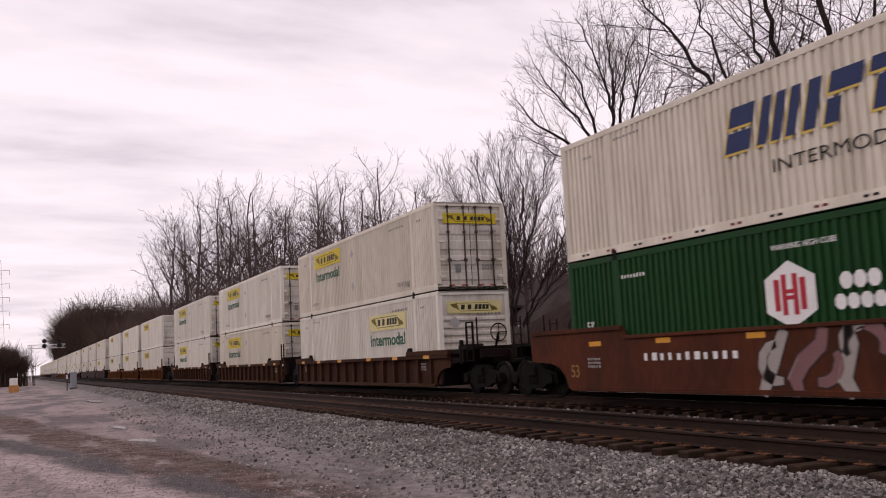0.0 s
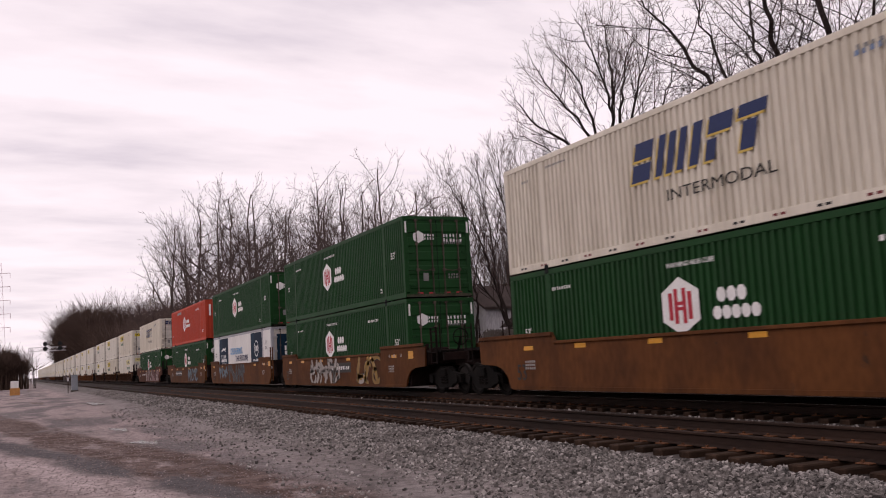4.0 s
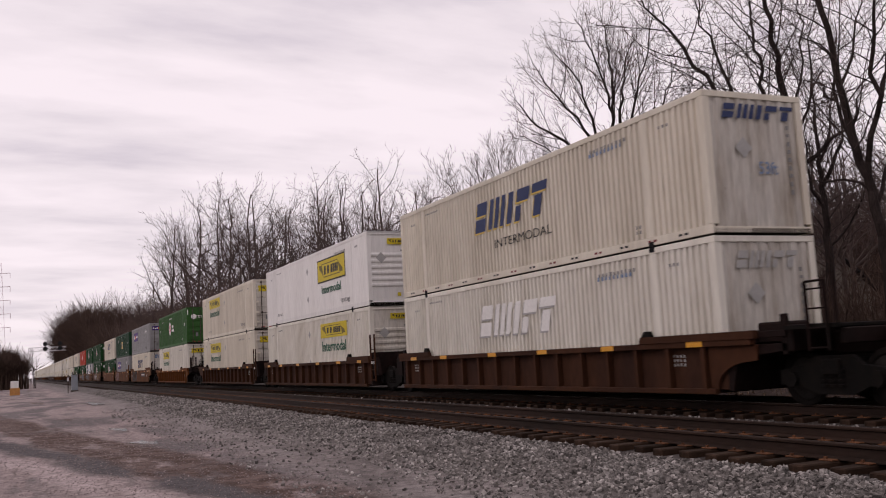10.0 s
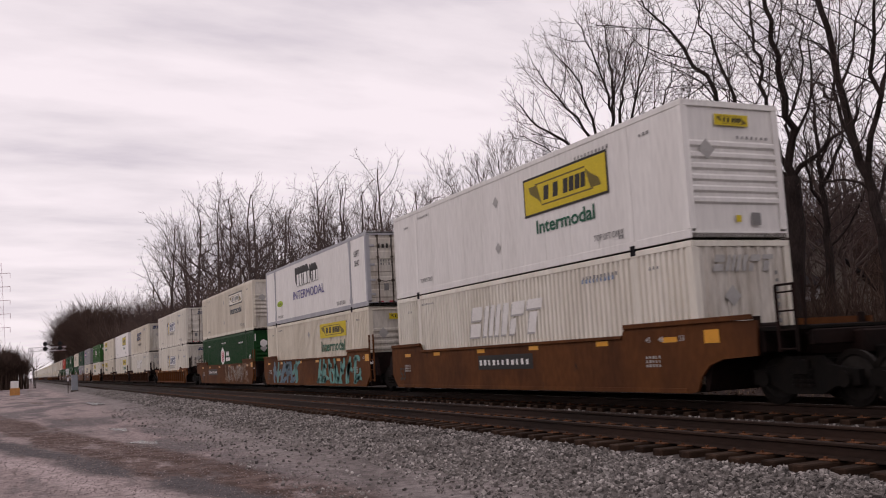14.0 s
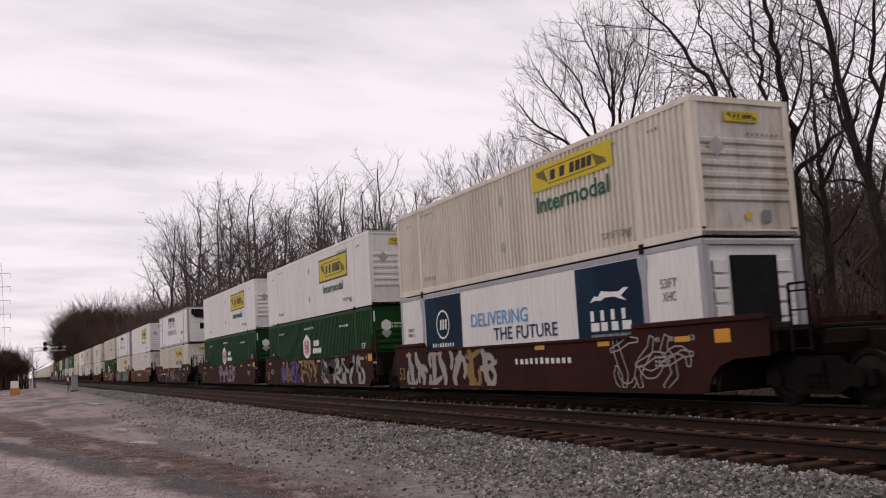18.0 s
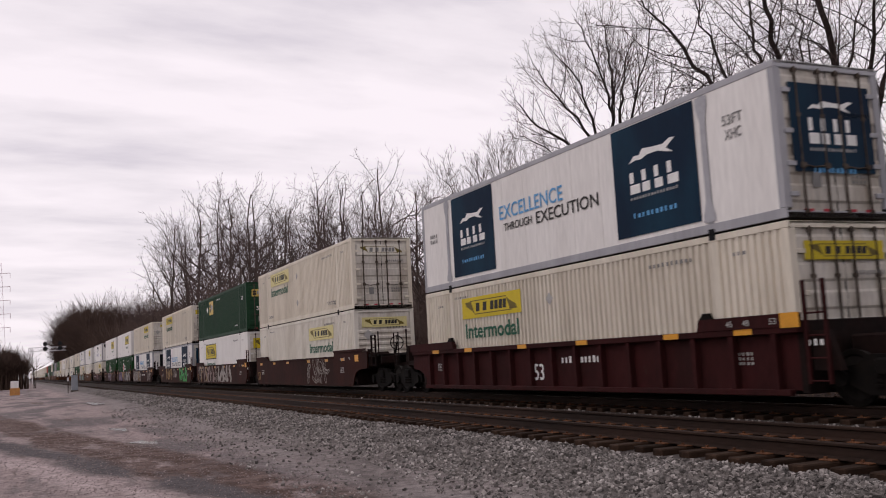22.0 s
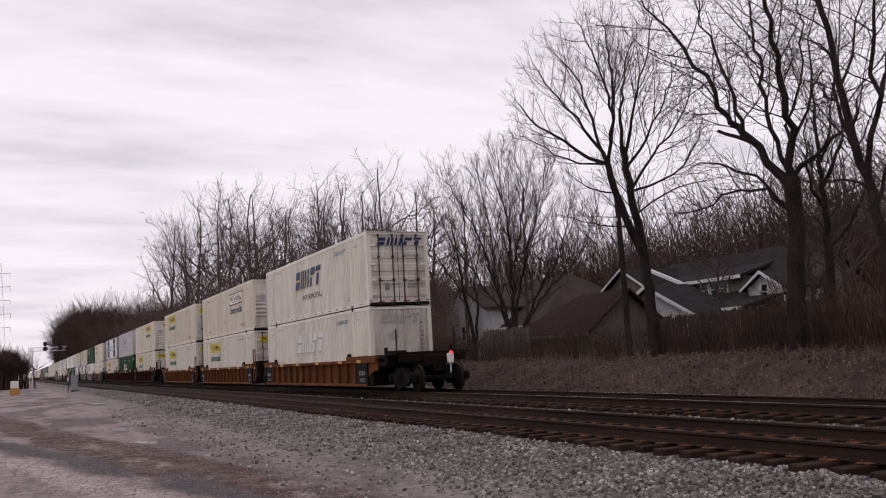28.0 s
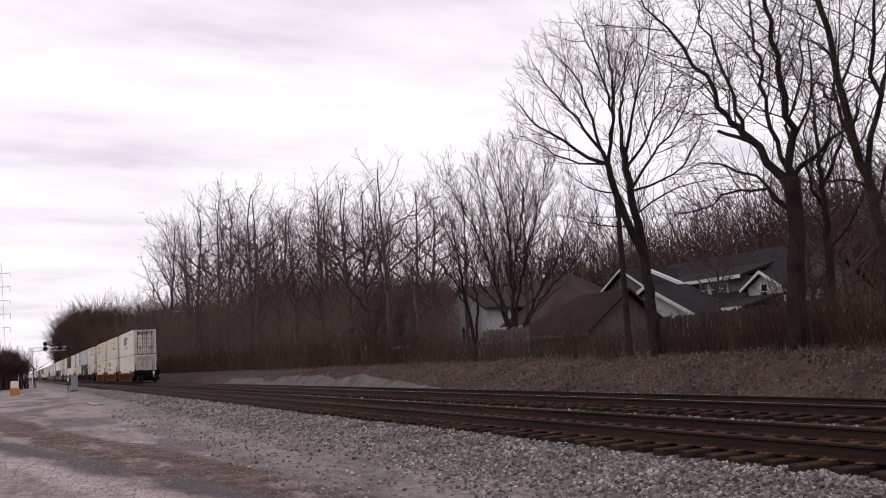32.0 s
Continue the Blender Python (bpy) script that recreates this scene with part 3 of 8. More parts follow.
class BareTree:
    """A leafless tree: limbs laid along chosen bends, then clothed with boughs, twigs and spurs that grow towards the light."""

    def __init__(self, seed, tip=0.006, per_metre=(2.2, 3.2, 4.0), rise=0.10, crook=0.12, spread=(28, 56), reach=0.46):
        self.rng = random.Random(seed)
        self.tip, self.per_metre, self.rise, self.crook, self.spread, self.reach = tip, per_metre, rise, crook, spread, reach
        self.wood = (Wood(), Wood(), Wood())
        self.laid = []

    def limb(self, r0, r1, *bends, bare=0.25, sway=0.35, slot=0):
        """A limb through bends (across, up); it springs from the nearest limb already laid."""
        rng = self.rng
        depth = 0.0
        if self.laid:
            near = min(self.laid, key=lambda q: (q.x - bends[0][0]) ** 2 + (q.z - bends[0][1]) ** 2)
            depth = near.y
            bends = ((near.x, near.z), *bends[1:])
        drift = rng.uniform(-sway, sway) if self.laid else 0.0
        nodes = []
        for i, (u, z) in enumerate(bends):
            if i:
                depth += drift * math.hypot(u - bends[i - 1][0], z - bends[i - 1][1])
            nodes.append(Vector((u, depth, z)))
        pts = []
        for i in range(len(nodes) - 1):
            p0, p1, p2, p3 = nodes[max(i - 1, 0)], nodes[i], nodes[i + 1], nodes[min(i + 2, len(nodes) - 1)]
            k = max(2, int((p2 - p1).length / 0.40))
            for j in range(k):
                t = j / k
                q = 0.5 * (2 * p1 + (p2 - p0) * t + (2 * p0 - 5 * p1 + 4 * p2 - p3) * t * t + (3 * p1 - p0 - 3 * p2 + p3) * t ** 3)
                if i or j:
                    w = 0.05 if r0 > 0.15 else self.crook * 0.62
                    q = q + Vector((rng.uniform(-w, w), rng.uniform(-w, w), rng.uniform(-w, w) * 0.5))
                pts.append(q)
        pts.append(nodes[-1])
        n = len(pts)
        radii = [r0 + (r1 - r0) * (i / (n - 1)) ** 0.85 for i in range(n)]
        self.wood[slot].tube(pts, radii, 9 if r0 > 0.15 else 6)
        self.laid += pts
        length = sum((q - p).length for p, q in zip(pts, pts[1:]))
        if bare < 1:
            self.clothe(pts, radii, length, bare, 3)

    def clothe(self, pts, radii, length, bare, depth):
        rng = self.rng
        n = len(pts) - 1
        count = int(length * (1 - bare) * self.per_metre[3 - depth] + rng.random())
        turn = rng.uniform(0, 6.283)
        for j in range(count):
            t = bare + (1 - bare) * (j + rng.random()) / count
            i = min(int(t * n), n - 1)
            p = pts[i].lerp(pts[i + 1], t * n - i)
            axis = (pts[i + 1] - pts[i]).normalized()
            side = axis.orthogonal().normalized()
            turn += 2.4 + rng.uniform(-0.5, 0.5)
            side.rotate(Matrix.Rotation(turn, 3, axis))
            ang = radians(rng.uniform(*self.spread))
            way = axis * math.cos(ang) + side * math.sin(ang)
            if way.z < -0.25:
                way.z *= 0.3
            ln = (self.reach * length * (1.0 - 0.62 * t) + 0.12) * rng.uniform(0.6, 1.25)
            ln = min(ln, (3.0, 1.4, 0.7)[3 - depth] * rng.uniform(0.75, 1.0))
            self.shoot(p, way.normalized(), ln, max(self.tip, min(radii[i] * rng.uniform(0.4, 0.65), 0.004 + 0.0085 * ln)), depth - 1)

    def shoot(self, p, way, length, r, depth):
        rng = self.rng
        n = max(2, min(6, int(length / 0.28)))
        pts, radii, cur = [p.copy()], [r], p.copy()
        end = max(self.tip * 0.55, r * 0.35)
        for i in range(n):
            c = self.crook
            way = (way + Vector((rng.uniform(-c, c), rng.uniform(-c, c), rng.uniform(-c, c) + self.rise))).normalized()
            cur = cur + way * (length / n)
            pts.append(cur.copy())
            radii.append(r + (end - r) * (i + 1) / n)
        self.wood[1 if depth == 2 else 2].tube(pts, radii, 4 if r > 0.03 else 3)
        if depth:
            self.clothe(pts, radii, length, 0.15, depth)

    def plant(self, name, label, place, turn=0.0, group="", bark=BARK):
        root = new(name)
        tagged(root, label, "tree", group)
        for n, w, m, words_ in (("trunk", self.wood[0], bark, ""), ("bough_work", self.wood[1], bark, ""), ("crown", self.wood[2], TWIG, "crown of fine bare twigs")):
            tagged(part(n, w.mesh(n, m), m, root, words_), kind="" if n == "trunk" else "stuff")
        root.matrix_basis = pose(*place, 0, 0, turn)
        return root


def near_trees():
    # wide-crowned tree on the bank: two trunks part low and open into a fan
    t = BareTree(11, 0.0062, (4.4, 4.4, 4.4), 0.09, 0.12, (24, 56), 0.50)
    t.limb(0.26, 0.12, (0.05, -0.5), (0.0, 0.65), (-0.05, 2.35), (-0.15, 4.0), (-0.38, 5.6), (-0.53, 6.95), (-0.67, 8.25), bare=0.62)
    t.limb(0.17, 0.12, (-0.16, 3.97), (-0.66, 5.2), (-1.04, 6.45), (-1.2, 7.5), bare=0.6)
    t.limb(0.085, 0.012, (-1.2, 7.5), (-2.0, 7.8), (-2.75, 8.55), (-3.7, 9.2), (-4.3, 9.9), (-4.6, 10.4), sway=0.2)
    t.limb(0.075, 0.012, (-1.2, 7.5), (-1.7, 8.5), (-2.5, 9.7), (-3.2, 10.7), (-3.7, 11.5))
    t.limb(0.075, 0.012, (-1.25, 7.7), (-1.7, 9.3), (-2.05, 10.7), (-2.7, 11.8), (-3.0, 12.3))
    t.limb(0.085, 0.012, (-1.1, 7.6), (-0.9, 9.2), (-1.25, 10.8), (-1.6, 12.1), (-2.0, 12.9))
    t.limb(0.08, 0.012, (-0.9, 8.5), (-0.85, 10.1), (-0.87, 11.7), (-0.95, 12.7), (-1.05, 13.3))
    t.limb(0.09, 0.012, (-0.67, 8.25), (-0.6, 9.85), (-0.35, 11.4), (-0.1, 12.5), (0.1, 13.1))
    t.limb(0.07, 0.012, (-0.6, 7.7), (-0.15, 9.25), (0.25, 10.65), (0.65, 11.8), (0.9, 12.8))
    t.limb(0.07, 0.012, (-0.5, 7.4), (0.2, 8.55), (0.8, 9.7), (1.35, 10.95), (1.5, 11.9))
    t.limb(0.065, 0.012, (-0.46, 6.7), (0.45, 7.75), (1.4, 8.85), (1.9, 9.9), (2.2, 10.8))
    t.limb(0.055, 0.012, (-0.4, 6.4), (0.7, 6.85), (1.55, 7.4), (2.2, 8.4), (2.45, 9.2))
    t.limb(0.045, 0.012, (-0.25, 5.8), (0.75, 6.2), (1.6, 6.5), (2.35, 6.6))
    t.limb(0.035, 0.010, (-1.0, 6.3), (-1.65, 6.6), (-2.3, 7.0), (-2.9, 7.6))
    t.limb(0.035, 0.010, (-0.66, 5.2), (-1.55, 5.25), (-2.4, 5.55), (-3.35, 5.9))
    t.limb(0.045, 0.010, (-1.3, 7.55), (-2.25, 7.6), (-3.1, 7.9), (-3.8, 8.5), (-4.4, 8.7))
    t.plant("bare_tree", "tall bare tree with two trunks and wide fan crown", (21.81, 28.98, 0.55), -37.9)
    # heavy forked tree beside the track
    t = BareTree(23, 0.0056, (3.9, 4.2, 4.4), 0.04, 0.20, (30, 68), 0.52)
    t.limb(0.30, 0.22, (0.0, -0.4), (0.0, 0.4), (0.07, 1.85), (0.17, 3.3), (0.24, 4.45), (0.26, 5.35), bare=1)
    t.limb(0.145, 0.02, (0.27, 5.1), (-0.33, 5.9), (-0.9, 6.9), (-1.3, 7.3), (-1.57, 7.8), (-2.0, 8.85), (-2.5, 9.85), (-3.35, 11.0), (-3.8, 12.0))
    t.limb(0.075, 0.015, (-0.88, 6.85), (-1.13, 7.6), (-1.22, 8.5), (-1.58, 9.6), (-1.9, 10.55), (-2.0, 11.6))
    t.limb(0.085, 0.025, (0.2, 5.4), (-0.16, 6.5), (-0.32, 7.85), (-0.37, 9.05), (-0.42, 10.3), (-0.44, 11.5))
    t.limb(0.135, 0.045, (0.28, 5.35), (0.35, 6.65), (0.25, 7.95), (0.14, 9.15), (-0.06, 10.5), (-0.18, 11.6))
    t.limb(0.09, 0.015, (0.35, 5.25), (0.9, 5.9), (1.5, 6.35), (2.05, 6.9), (2.4, 7.75), bare=0.15)
    t.limb(0.065, 0.012, (0.17, 3.95), (-0.27, 4.85), (-0.87, 5.15), (-1.67, 5.1), (-2.4, 4.75), (-3.25, 4.7), sway=0.15)
    t.limb(0.07, 0.045, (-0.53, 6.35), (-1.05, 6.75), (-1.7, 7.05), bare=0.8)
    t.limb(0.055, 0.012, (0.23, 6.1), (0.78, 7.2), (1.1, 8.15), (1.07, 9.15), (1.35, 10.1))
    t.limb(0.06, 0.012, (0.06, 4.3), (-0.52, 5.2), (-1.13, 5.75), (-1.83, 6.0), (-2.5, 5.95))
    t.limb(0.06, 0.015, (0.29, 5.6), (0.3, 6.9), (0.65, 8.2), (0.87, 9.35), (0.88, 10.7))
    t.plant("bare_tree", "massive dark bare tree forking into several crooked leaders", (21.95, 22.0, 0.33), -45.7).scale = (1.09, 1.09, 1.09)
    # leaning tree
    t = BareTree(37, 0.0054, (3.6, 4.0, 4.4), 0.04, 0.20, (30, 66), 0.50)
    t.limb(0.20, 0.07, (0.0, -0.5), (-0.03, 1.9), (-0.13, 3.5), (-0.3, 4.8), (-0.55, 5.6), (-0.66, 6.8), (-0.77, 7.95), (-0.95, 9.1), (-1.15, 10.5), bare=0.55)
    t.limb(0.10, 0.025, (-0.29, 4.75), (0.0, 5.75), (0.16, 6.8), (0.14, 7.9), (0.37, 8.8), (0.4, 9.95))
    t.limb(0.075, 0.02, (-0.56, 5.75), (-0.88, 6.65), (-1.1, 7.35), (-1.5, 7.9))
    t.limb(0.05, 0.015, (-0.69, 7.1), (-0.9, 8.3), (-1.27, 9.0), (-1.77, 9.3))
    t.limb(0.05, 0.012, (-0.28, 4.55), (-0.8, 4.8), (-1.37, 4.8), (-1.87, 4.95))
    t.limb(0.07, 0.02, (0.17, 6.65), (0.47, 7.7), (0.83, 8.6), (1.08, 9.6))
    t.limb(0.07, 0.02, (-0.24, 4.0), (0.2, 4.95), (0.68, 5.65), (1.05, 6.65))
    t.limb(0.05, 0.015, (-0.72, 7.45), (-0.32, 8.3), (-0.08, 9.25), (-0.1, 10.2))
    t.plant("bare_tree", "dark bare tree leaning along the line with crooked limbs", (21.16, 17.75, 0.6), -51.5)
    t = BareTree(41, 0.0070, (4.4, 4.2, 4.0), 0.06, 0.17, (28, 60), 0.50)
    t.limb(0.25, 0.03, (-0.1, -0.5), (0.0, 1.1), (0.12, 2.8), (0.16, 4.5), (0.16, 6.0), (0.15, 7.3), (0.15, 8.65), (0.2, 10.0), bare=0.45)
    t.limb(0.10, 0.015, (0.16, 5.8), (0.74, 6.8), (1.05, 8.05), (1.06, 9.2))
    t.limb(0.10, 0.015, (0.18, 5.15), (-0.3, 6.3), (-0.3, 7.4), (-0.07, 8.45))
    t.limb(0.07, 0.015, (0.15, 6.9), (0.54, 7.9), (0.84, 9.0), (0.82, 9.9))
    t.limb(0.06, 0.012, (0.1, 3.6), (0.9, 4.4), (1.5, 5.4), (1.8, 6.5))
    t.plant("bare_tree", "bare tree behind the garden fence", (27.72, 26.08, 0.8), -48.5)
    # many-stemmed vase-shaped tree
    t = BareTree(53, 0.0090, (4.2, 4.0, 3.8), 0.15, 0.13, (18, 48), 0.46)
    t.limb(0.14, 0.015, (0.0, -0.4), (0.0, 1.1), (0.0, 4.2), (0.0, 6.8), (-0.2, 9.0), (-0.3, 11.2))
    t.limb(0.11, 0.015, (-0.1, 0.4), (-0.8, 3.6), (-1.6, 6.5), (-2.4, 8.4), (-3.1, 9.6))
    t.limb(0.10, 0.015, (0.0, 1.0), (-0.8, 4.3), (-1.05, 7.4), (-1.4, 9.7), (-1.6, 11.0))
    t.limb(0.11, 0.015, (0.0, 0.9), (0.65, 4.8), (1.4, 7.3), (2.05, 9.5), (2.3, 11.2))
    t.limb(0.10, 0.015, (0.0, 0.7), (1.35, 3.5), (2.75, 5.9), (3.5, 8.1), (3.8, 9.5))
    t.limb(0.08, 0.015, (0.0, 0.6), (1.6, 3.2), (3.3, 5.0), (4.3, 6.5), (4.7, 7.6))
    t.limb(0.08, 0.015, (0.0, 1.6), (-1.7, 4.3), (-2.9, 6.3), (-3.9, 7.9), (-4.3, 8.9))
    t.limb(0.10, 0.015, (0.0, 1.4), (0.3, 5.8), (0.9, 8.6), (0.9, 10.8), (0.5, 12.0))
    t.plant("multi_stemmed_tree", "bare vase-shaped tree with many upright stems", (25.05, 45.8, 0.8), -29.1)
    # its thinner neighbour, leaning away
    t = BareTree(59, 0.0085, (2.2, 3.0, 3.0), 0.10, 0.14, (24, 50), 0.42)
    t.limb(0.16, 0.03, (0.0, -0.4), (-0.3, 2.2), (-0.6, 4.0), (-0.9, 6.5), (-1.2, 8.8), bare=0.35)
    t.limb(0.11, 0.015, (-0.05, 0.8), (0.15, 3.0), (0.1, 5.0), (0.5, 7.2), (0.7, 8.6))
    t.limb(0.06, 0.015, (-0.6, 4.0), (-1.6, 5.6), (-2.4, 7.0), (-2.9, 8.2))
    t.plant("bare_tree", "twin-stemmed bare tree beside the white house", (26.4, 53.3, 0.8), -26)


near_trees()


def tree_row():
    """Bare trees along the far side, of six builds, each at its own place; all builds are ten metres high."""
    protos = []
    for k in range(6):
        t = BareTree(70 + k, 0.0080, (2.6, 3.0, 2.4), 0.06, 0.20, (26, 62), 0.46)
        rng = t.rng
        lean = rng.uniform(-0.5, 0.5)
        fork = rng.uniform(2.2, 3.6)
        t.limb(0.17, 0.03, (0.0, -0.4), (rng.uniform(-0.1, 0.1), fork), (lean * 0.5, 6.0), (lean, 8.2), (lean + rng.uniform(-0.3, 0.3), 9.6), bare=0.35)
        for j in range(8):
            z, out = fork + 0.5 * j, (1 if (j + k) % 2 else -1) * rng.uniform(0.7, 1.3)
            up = rng.uniform(3.4, 5.2) - 0.25 * j
            t.limb(0.085 - 0.006 * j, 0.012, (0.0, z), (out * 0.9, z + up * 0.28), (out * 1.7, z + up * 0.62), (out * (2.3 - 0.12 * j), min(9.6, z + up)), sway=1.1, bare=0.18)
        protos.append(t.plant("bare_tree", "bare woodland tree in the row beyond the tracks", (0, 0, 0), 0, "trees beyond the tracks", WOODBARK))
    rng = random.Random(77)
    # x, y, height of the crown over the ground
    spots = [(25, 220, 12.5), (25, 196, 18.0), (25, 172, 27.5), (26, 160, 24.5), (25, 145, 26.2), (26, 133, 24.5), (25, 122, 23.2), (26, 113, 22.2), (25, 106, 20.6), (25, 97, 16.8), (24.5, 88.5, 16.2), (25, 81.5, 17.0), (25.5, 75, 15.6), (25, 69.5, 14.2), (25, 65, 15.3),
             (25.5, 60.5, 12.4), (25, 56.6, 11.4), (31, 92, 18.0), (32, 84, 17.0), (34, 108, 21.0), (33, 125, 22.0), (33, 150, 22.0), (32, 66, 13.5), (33, 58, 12.5), (24.5, 245, 14.0), (26, 270, 12.0), (24, 183, 18.0), (24, 137, 17.0), (24, 101, 14.0), (24, 78, 11.5),
             (28, 22.4, 9.0), (33.5, 30.5, 9.5), (29.5, 27.5, 8.6), (32, 31, 8.2), (31.5, 36.5, 7.4), (38, 34, 9.6), (40.5, 38, 9.2), (47, 50, 10.5), (48, 58, 11.0), (46.5, 64, 10.5)]
    for y in range(22, 120, 7):
        spots.append((rng.uniform(52, 75), y * 1.25 + rng.uniform(-3, 3), rng.uniform(9.0, 13.0)))
    for i, (x, y, h) in enumerate(spots):
        wide = h / 10 * (0.92 if h < 15 else 0.80)
        m = Matrix.Translation((x, y, profile(x))) @ pose(0, 0, 0, 0, 0, rng.uniform(0, 360)) @ Matrix.Diagonal((wide, wide, h / 10, 1))
        if i < 6:
            protos[i].matrix_basis = m
        else:
            t = copy_thing(protos[i % 6], m)
            t.matrix_basis = m


tree_row()


def saplings(name, label, count, spots, seed, material, thick=0.016, category="brush"):
    """Bushy bare saplings: a crooked stem with upswept shoots and twigs from a quarter of its height on."""
    rng = random.Random(seed)
    w = Wood()
    for _ in range(count):
        x, y, h = spots(rng)
        cur = Vector((x, y, level(x, y) - 0.05))
        way = Vector((rng.uniform(-0.25, 0.25), rng.uniform(-0.25, 0.25), 1))
        pts = [cur]
        for i in range(4):
            way = (way + Vector((rng.uniform(-0.3, 0.3), rng.uniform(-0.3, 0.3), 0.25))).normalized()
            pts.append(pts[-1] + way * h / 4)
        r = thick * (0.5 + h / 10)
        w.tube(pts, [r * (1 - 0.2 * i) for i in range(5)], 3)
        for j in range(8):
            t = 0.8 + 3.1 * (j + rng.random()) / 8
            q = pts[int(t)].lerp(pts[int(t) + 1], t - int(t))
            a, ln = rng.uniform(0, 6.283), h * rng.uniform(0.14, 0.30) * (1.25 - 0.2 * t)
            out = Vector((math.cos(a), math.sin(a), rng.uniform(0.3, 0.9)))
            mid = q + out * ln * 0.5
            end = mid + Vector((out.x * 0.6 + rng.uniform(-0.3, 0.3), out.y * 0.6 + rng.uniform(-0.3, 0.3), out.z + 0.35)) * ln * 0.5
            w.tube([q, mid, end], [r * 0.5, r * 0.36, r * 0.16], 3)
            for k in range(4):
                p = q.lerp(mid, 0.4 + 0.2 * k) if k < 3 else mid.lerp(end, 0.5)
                e = p + Vector((out.x * 0.4 + rng.uniform(-0.8, 0.8), out.y * 0.4 + rng.uniform(-0.8, 0.8), rng.uniform(0.1, 1.1))) * ln * 0.42
                w.tube([p, e], [r * 0.28, r * 0.13], 3)
    tagged(new(name, w.mesh(name, material)), label, category, kind="stuff")


def thicket(name, label, count, spots, hmin, hmax, seed, material=BRUSH, thick=0.012, category="brush", crowned=False):
    """Tangle of thin bare stems: each stem forks near its tip."""
    rng = random.Random(seed)
    w = Wood()
    for _ in range(count):
        x, y, hs = spots(rng)
        h = rng.uniform(hmin, hmax) * hs
        p = Vector((x, y, level(x, y) - 0.05))
        if crowned:
            # a stem that opens into a rounded head of boughs
            fork = p + Vector((rng.uniform(-0.03, 0.03) * h, rng.uniform(-0.03, 0.03) * h, h * rng.uniform(0.40, 0.60)))
            w.tube([p, fork], [thick * 1.6, thick], 3)
            for k in range(9):
                a, e = rng.uniform(0, 6.283), rng.uniform(0.1, 1.0)
                way = Vector((math.cos(a) * (1 - e * 0.75), math.sin(a) * (1 - e * 0.75), 0.25 + e)).normalized()
                tip = fork + way * h * rng.uniform(0.28, 0.42)
                mid = fork.lerp(tip, 0.5) + Vector((rng.uniform(-1, 1), rng.uniform(-1, 1), rng.uniform(-1, 1))) * h * 0.03
                w.tube([fork, mid, tip], [thick * 0.8, thick * 0.6, thick * 0.3], 3)
            continue
        d = Vector((rng.uniform(-0.45, 0.45), rng.uniform(-0.45, 0.45), 1)).normalized()
        bend = Vector((rng.uniform(-0.5, 0.5), rng.uniform(-0.5, 0.5), rng.uniform(-0.25, 0.1)))
        pts = [p, p + d * h * 0.5, p + d * h * 0.8 + bend * h * 0.12, p + d * h + bend * h * 0.3]
        r = thick * (0.6 + h / hmax)
        w.tube(pts, [r, r * 0.8, r * 0.55, r * 0.25], 3)
        for k in range(3):
            q = pts[1].lerp(pts[2], rng.random())
            e = q + Vector((rng.uniform(-1, 1), rng.uniform(-1, 1), rng.uniform(0.1, 1.0))) * h * 0.28
            w.tube([q, q.lerp(e, 0.6) + bend * 0.05 * h, e], [r * 0.5, r * 0.4, r * 0.2], 3)
    ob = new(name, w.mesh(name, material))
    tagged(ob, label, category, kind="stuff")


def hedge(r):
    y = 13 + 240 * r.random() ** 1.8
    far = max(0.0, min(1.0, (y - 44) / 22))
    return 21.6 + abs(r.gauss(0, 1.2 + 1.4 * far)), y, (0.32 + 0.35 * r.random() + (0.12 if y < 25.5 else 0.0)) * (1 - far) + far * (0.75 + 0.5 * r.random() + 0.5 * max(0, bump2(y, 0, 0.09)))


def deep(r):
    y = 50 + 200 * r.random() ** 1.35
    x = 22.8 + 15 * r.random() ** 1.4
    if y < 2.15 * x:
        y = 2.15 * x + 12 * r.random()
    if x < 37 and 2.42 < y / x < 2.95 and r.random() < 0.8:
        # the little house stands in a clearing
        x, y = 38.0, y * 38.0 / x
    return x, y, min(15.0, 0.112 * y) * (0.62 + 0.33 * r.random() + 0.30 * bump2(y, 1.0, 0.11)) * (0.72 if y < 66 else 1.0)


def behind(r):
    y = 12 + 120 * r.random()
    return 58 + 45 * r.random(), y, 0.7 + 0.6 * r.random()


thicket("trackside_brush", "bare brown brush and brambles along the bank top", 7000, hedge, 1.2, 3.0, 81, thick=0.012)
saplings("woodland_understory", "dense bare understory below the tree row", 2500, deep, 82, SCRUB)


def back_fill(r):
    x = 29 + 18 * r.random()
    y = 2.2 * x + (250 - 2.2 * x) * r.random() ** 1.3
    return x, y, min(15.0, 0.118 * y) * (0.62 + 0.45 * r.random() + 0.35 * bump2(y, 4.0, 0.10))


thicket("woodland_depth", "shaded saplings deep in the bare wood", 2600, back_fill, 0.9, 1.05, 90, SCRUB, 0.035, "woods", True)


def garden(r):
    y = 13 + 15 * r.random()
    return 25.2 + 7 * r.random() ** 1.3, y, 0.7 + 0.4 * r.random()


thicket("garden_brush", "tangled dark brush behind the bank beside the gardens", 700, garden, 1.8, 3.8, 89, thick=0.014)
thicket("rear_woods", "dense bare woods rising behind the houses", 6500, behind, 9.0, 17.0, 83, thick=0.040)


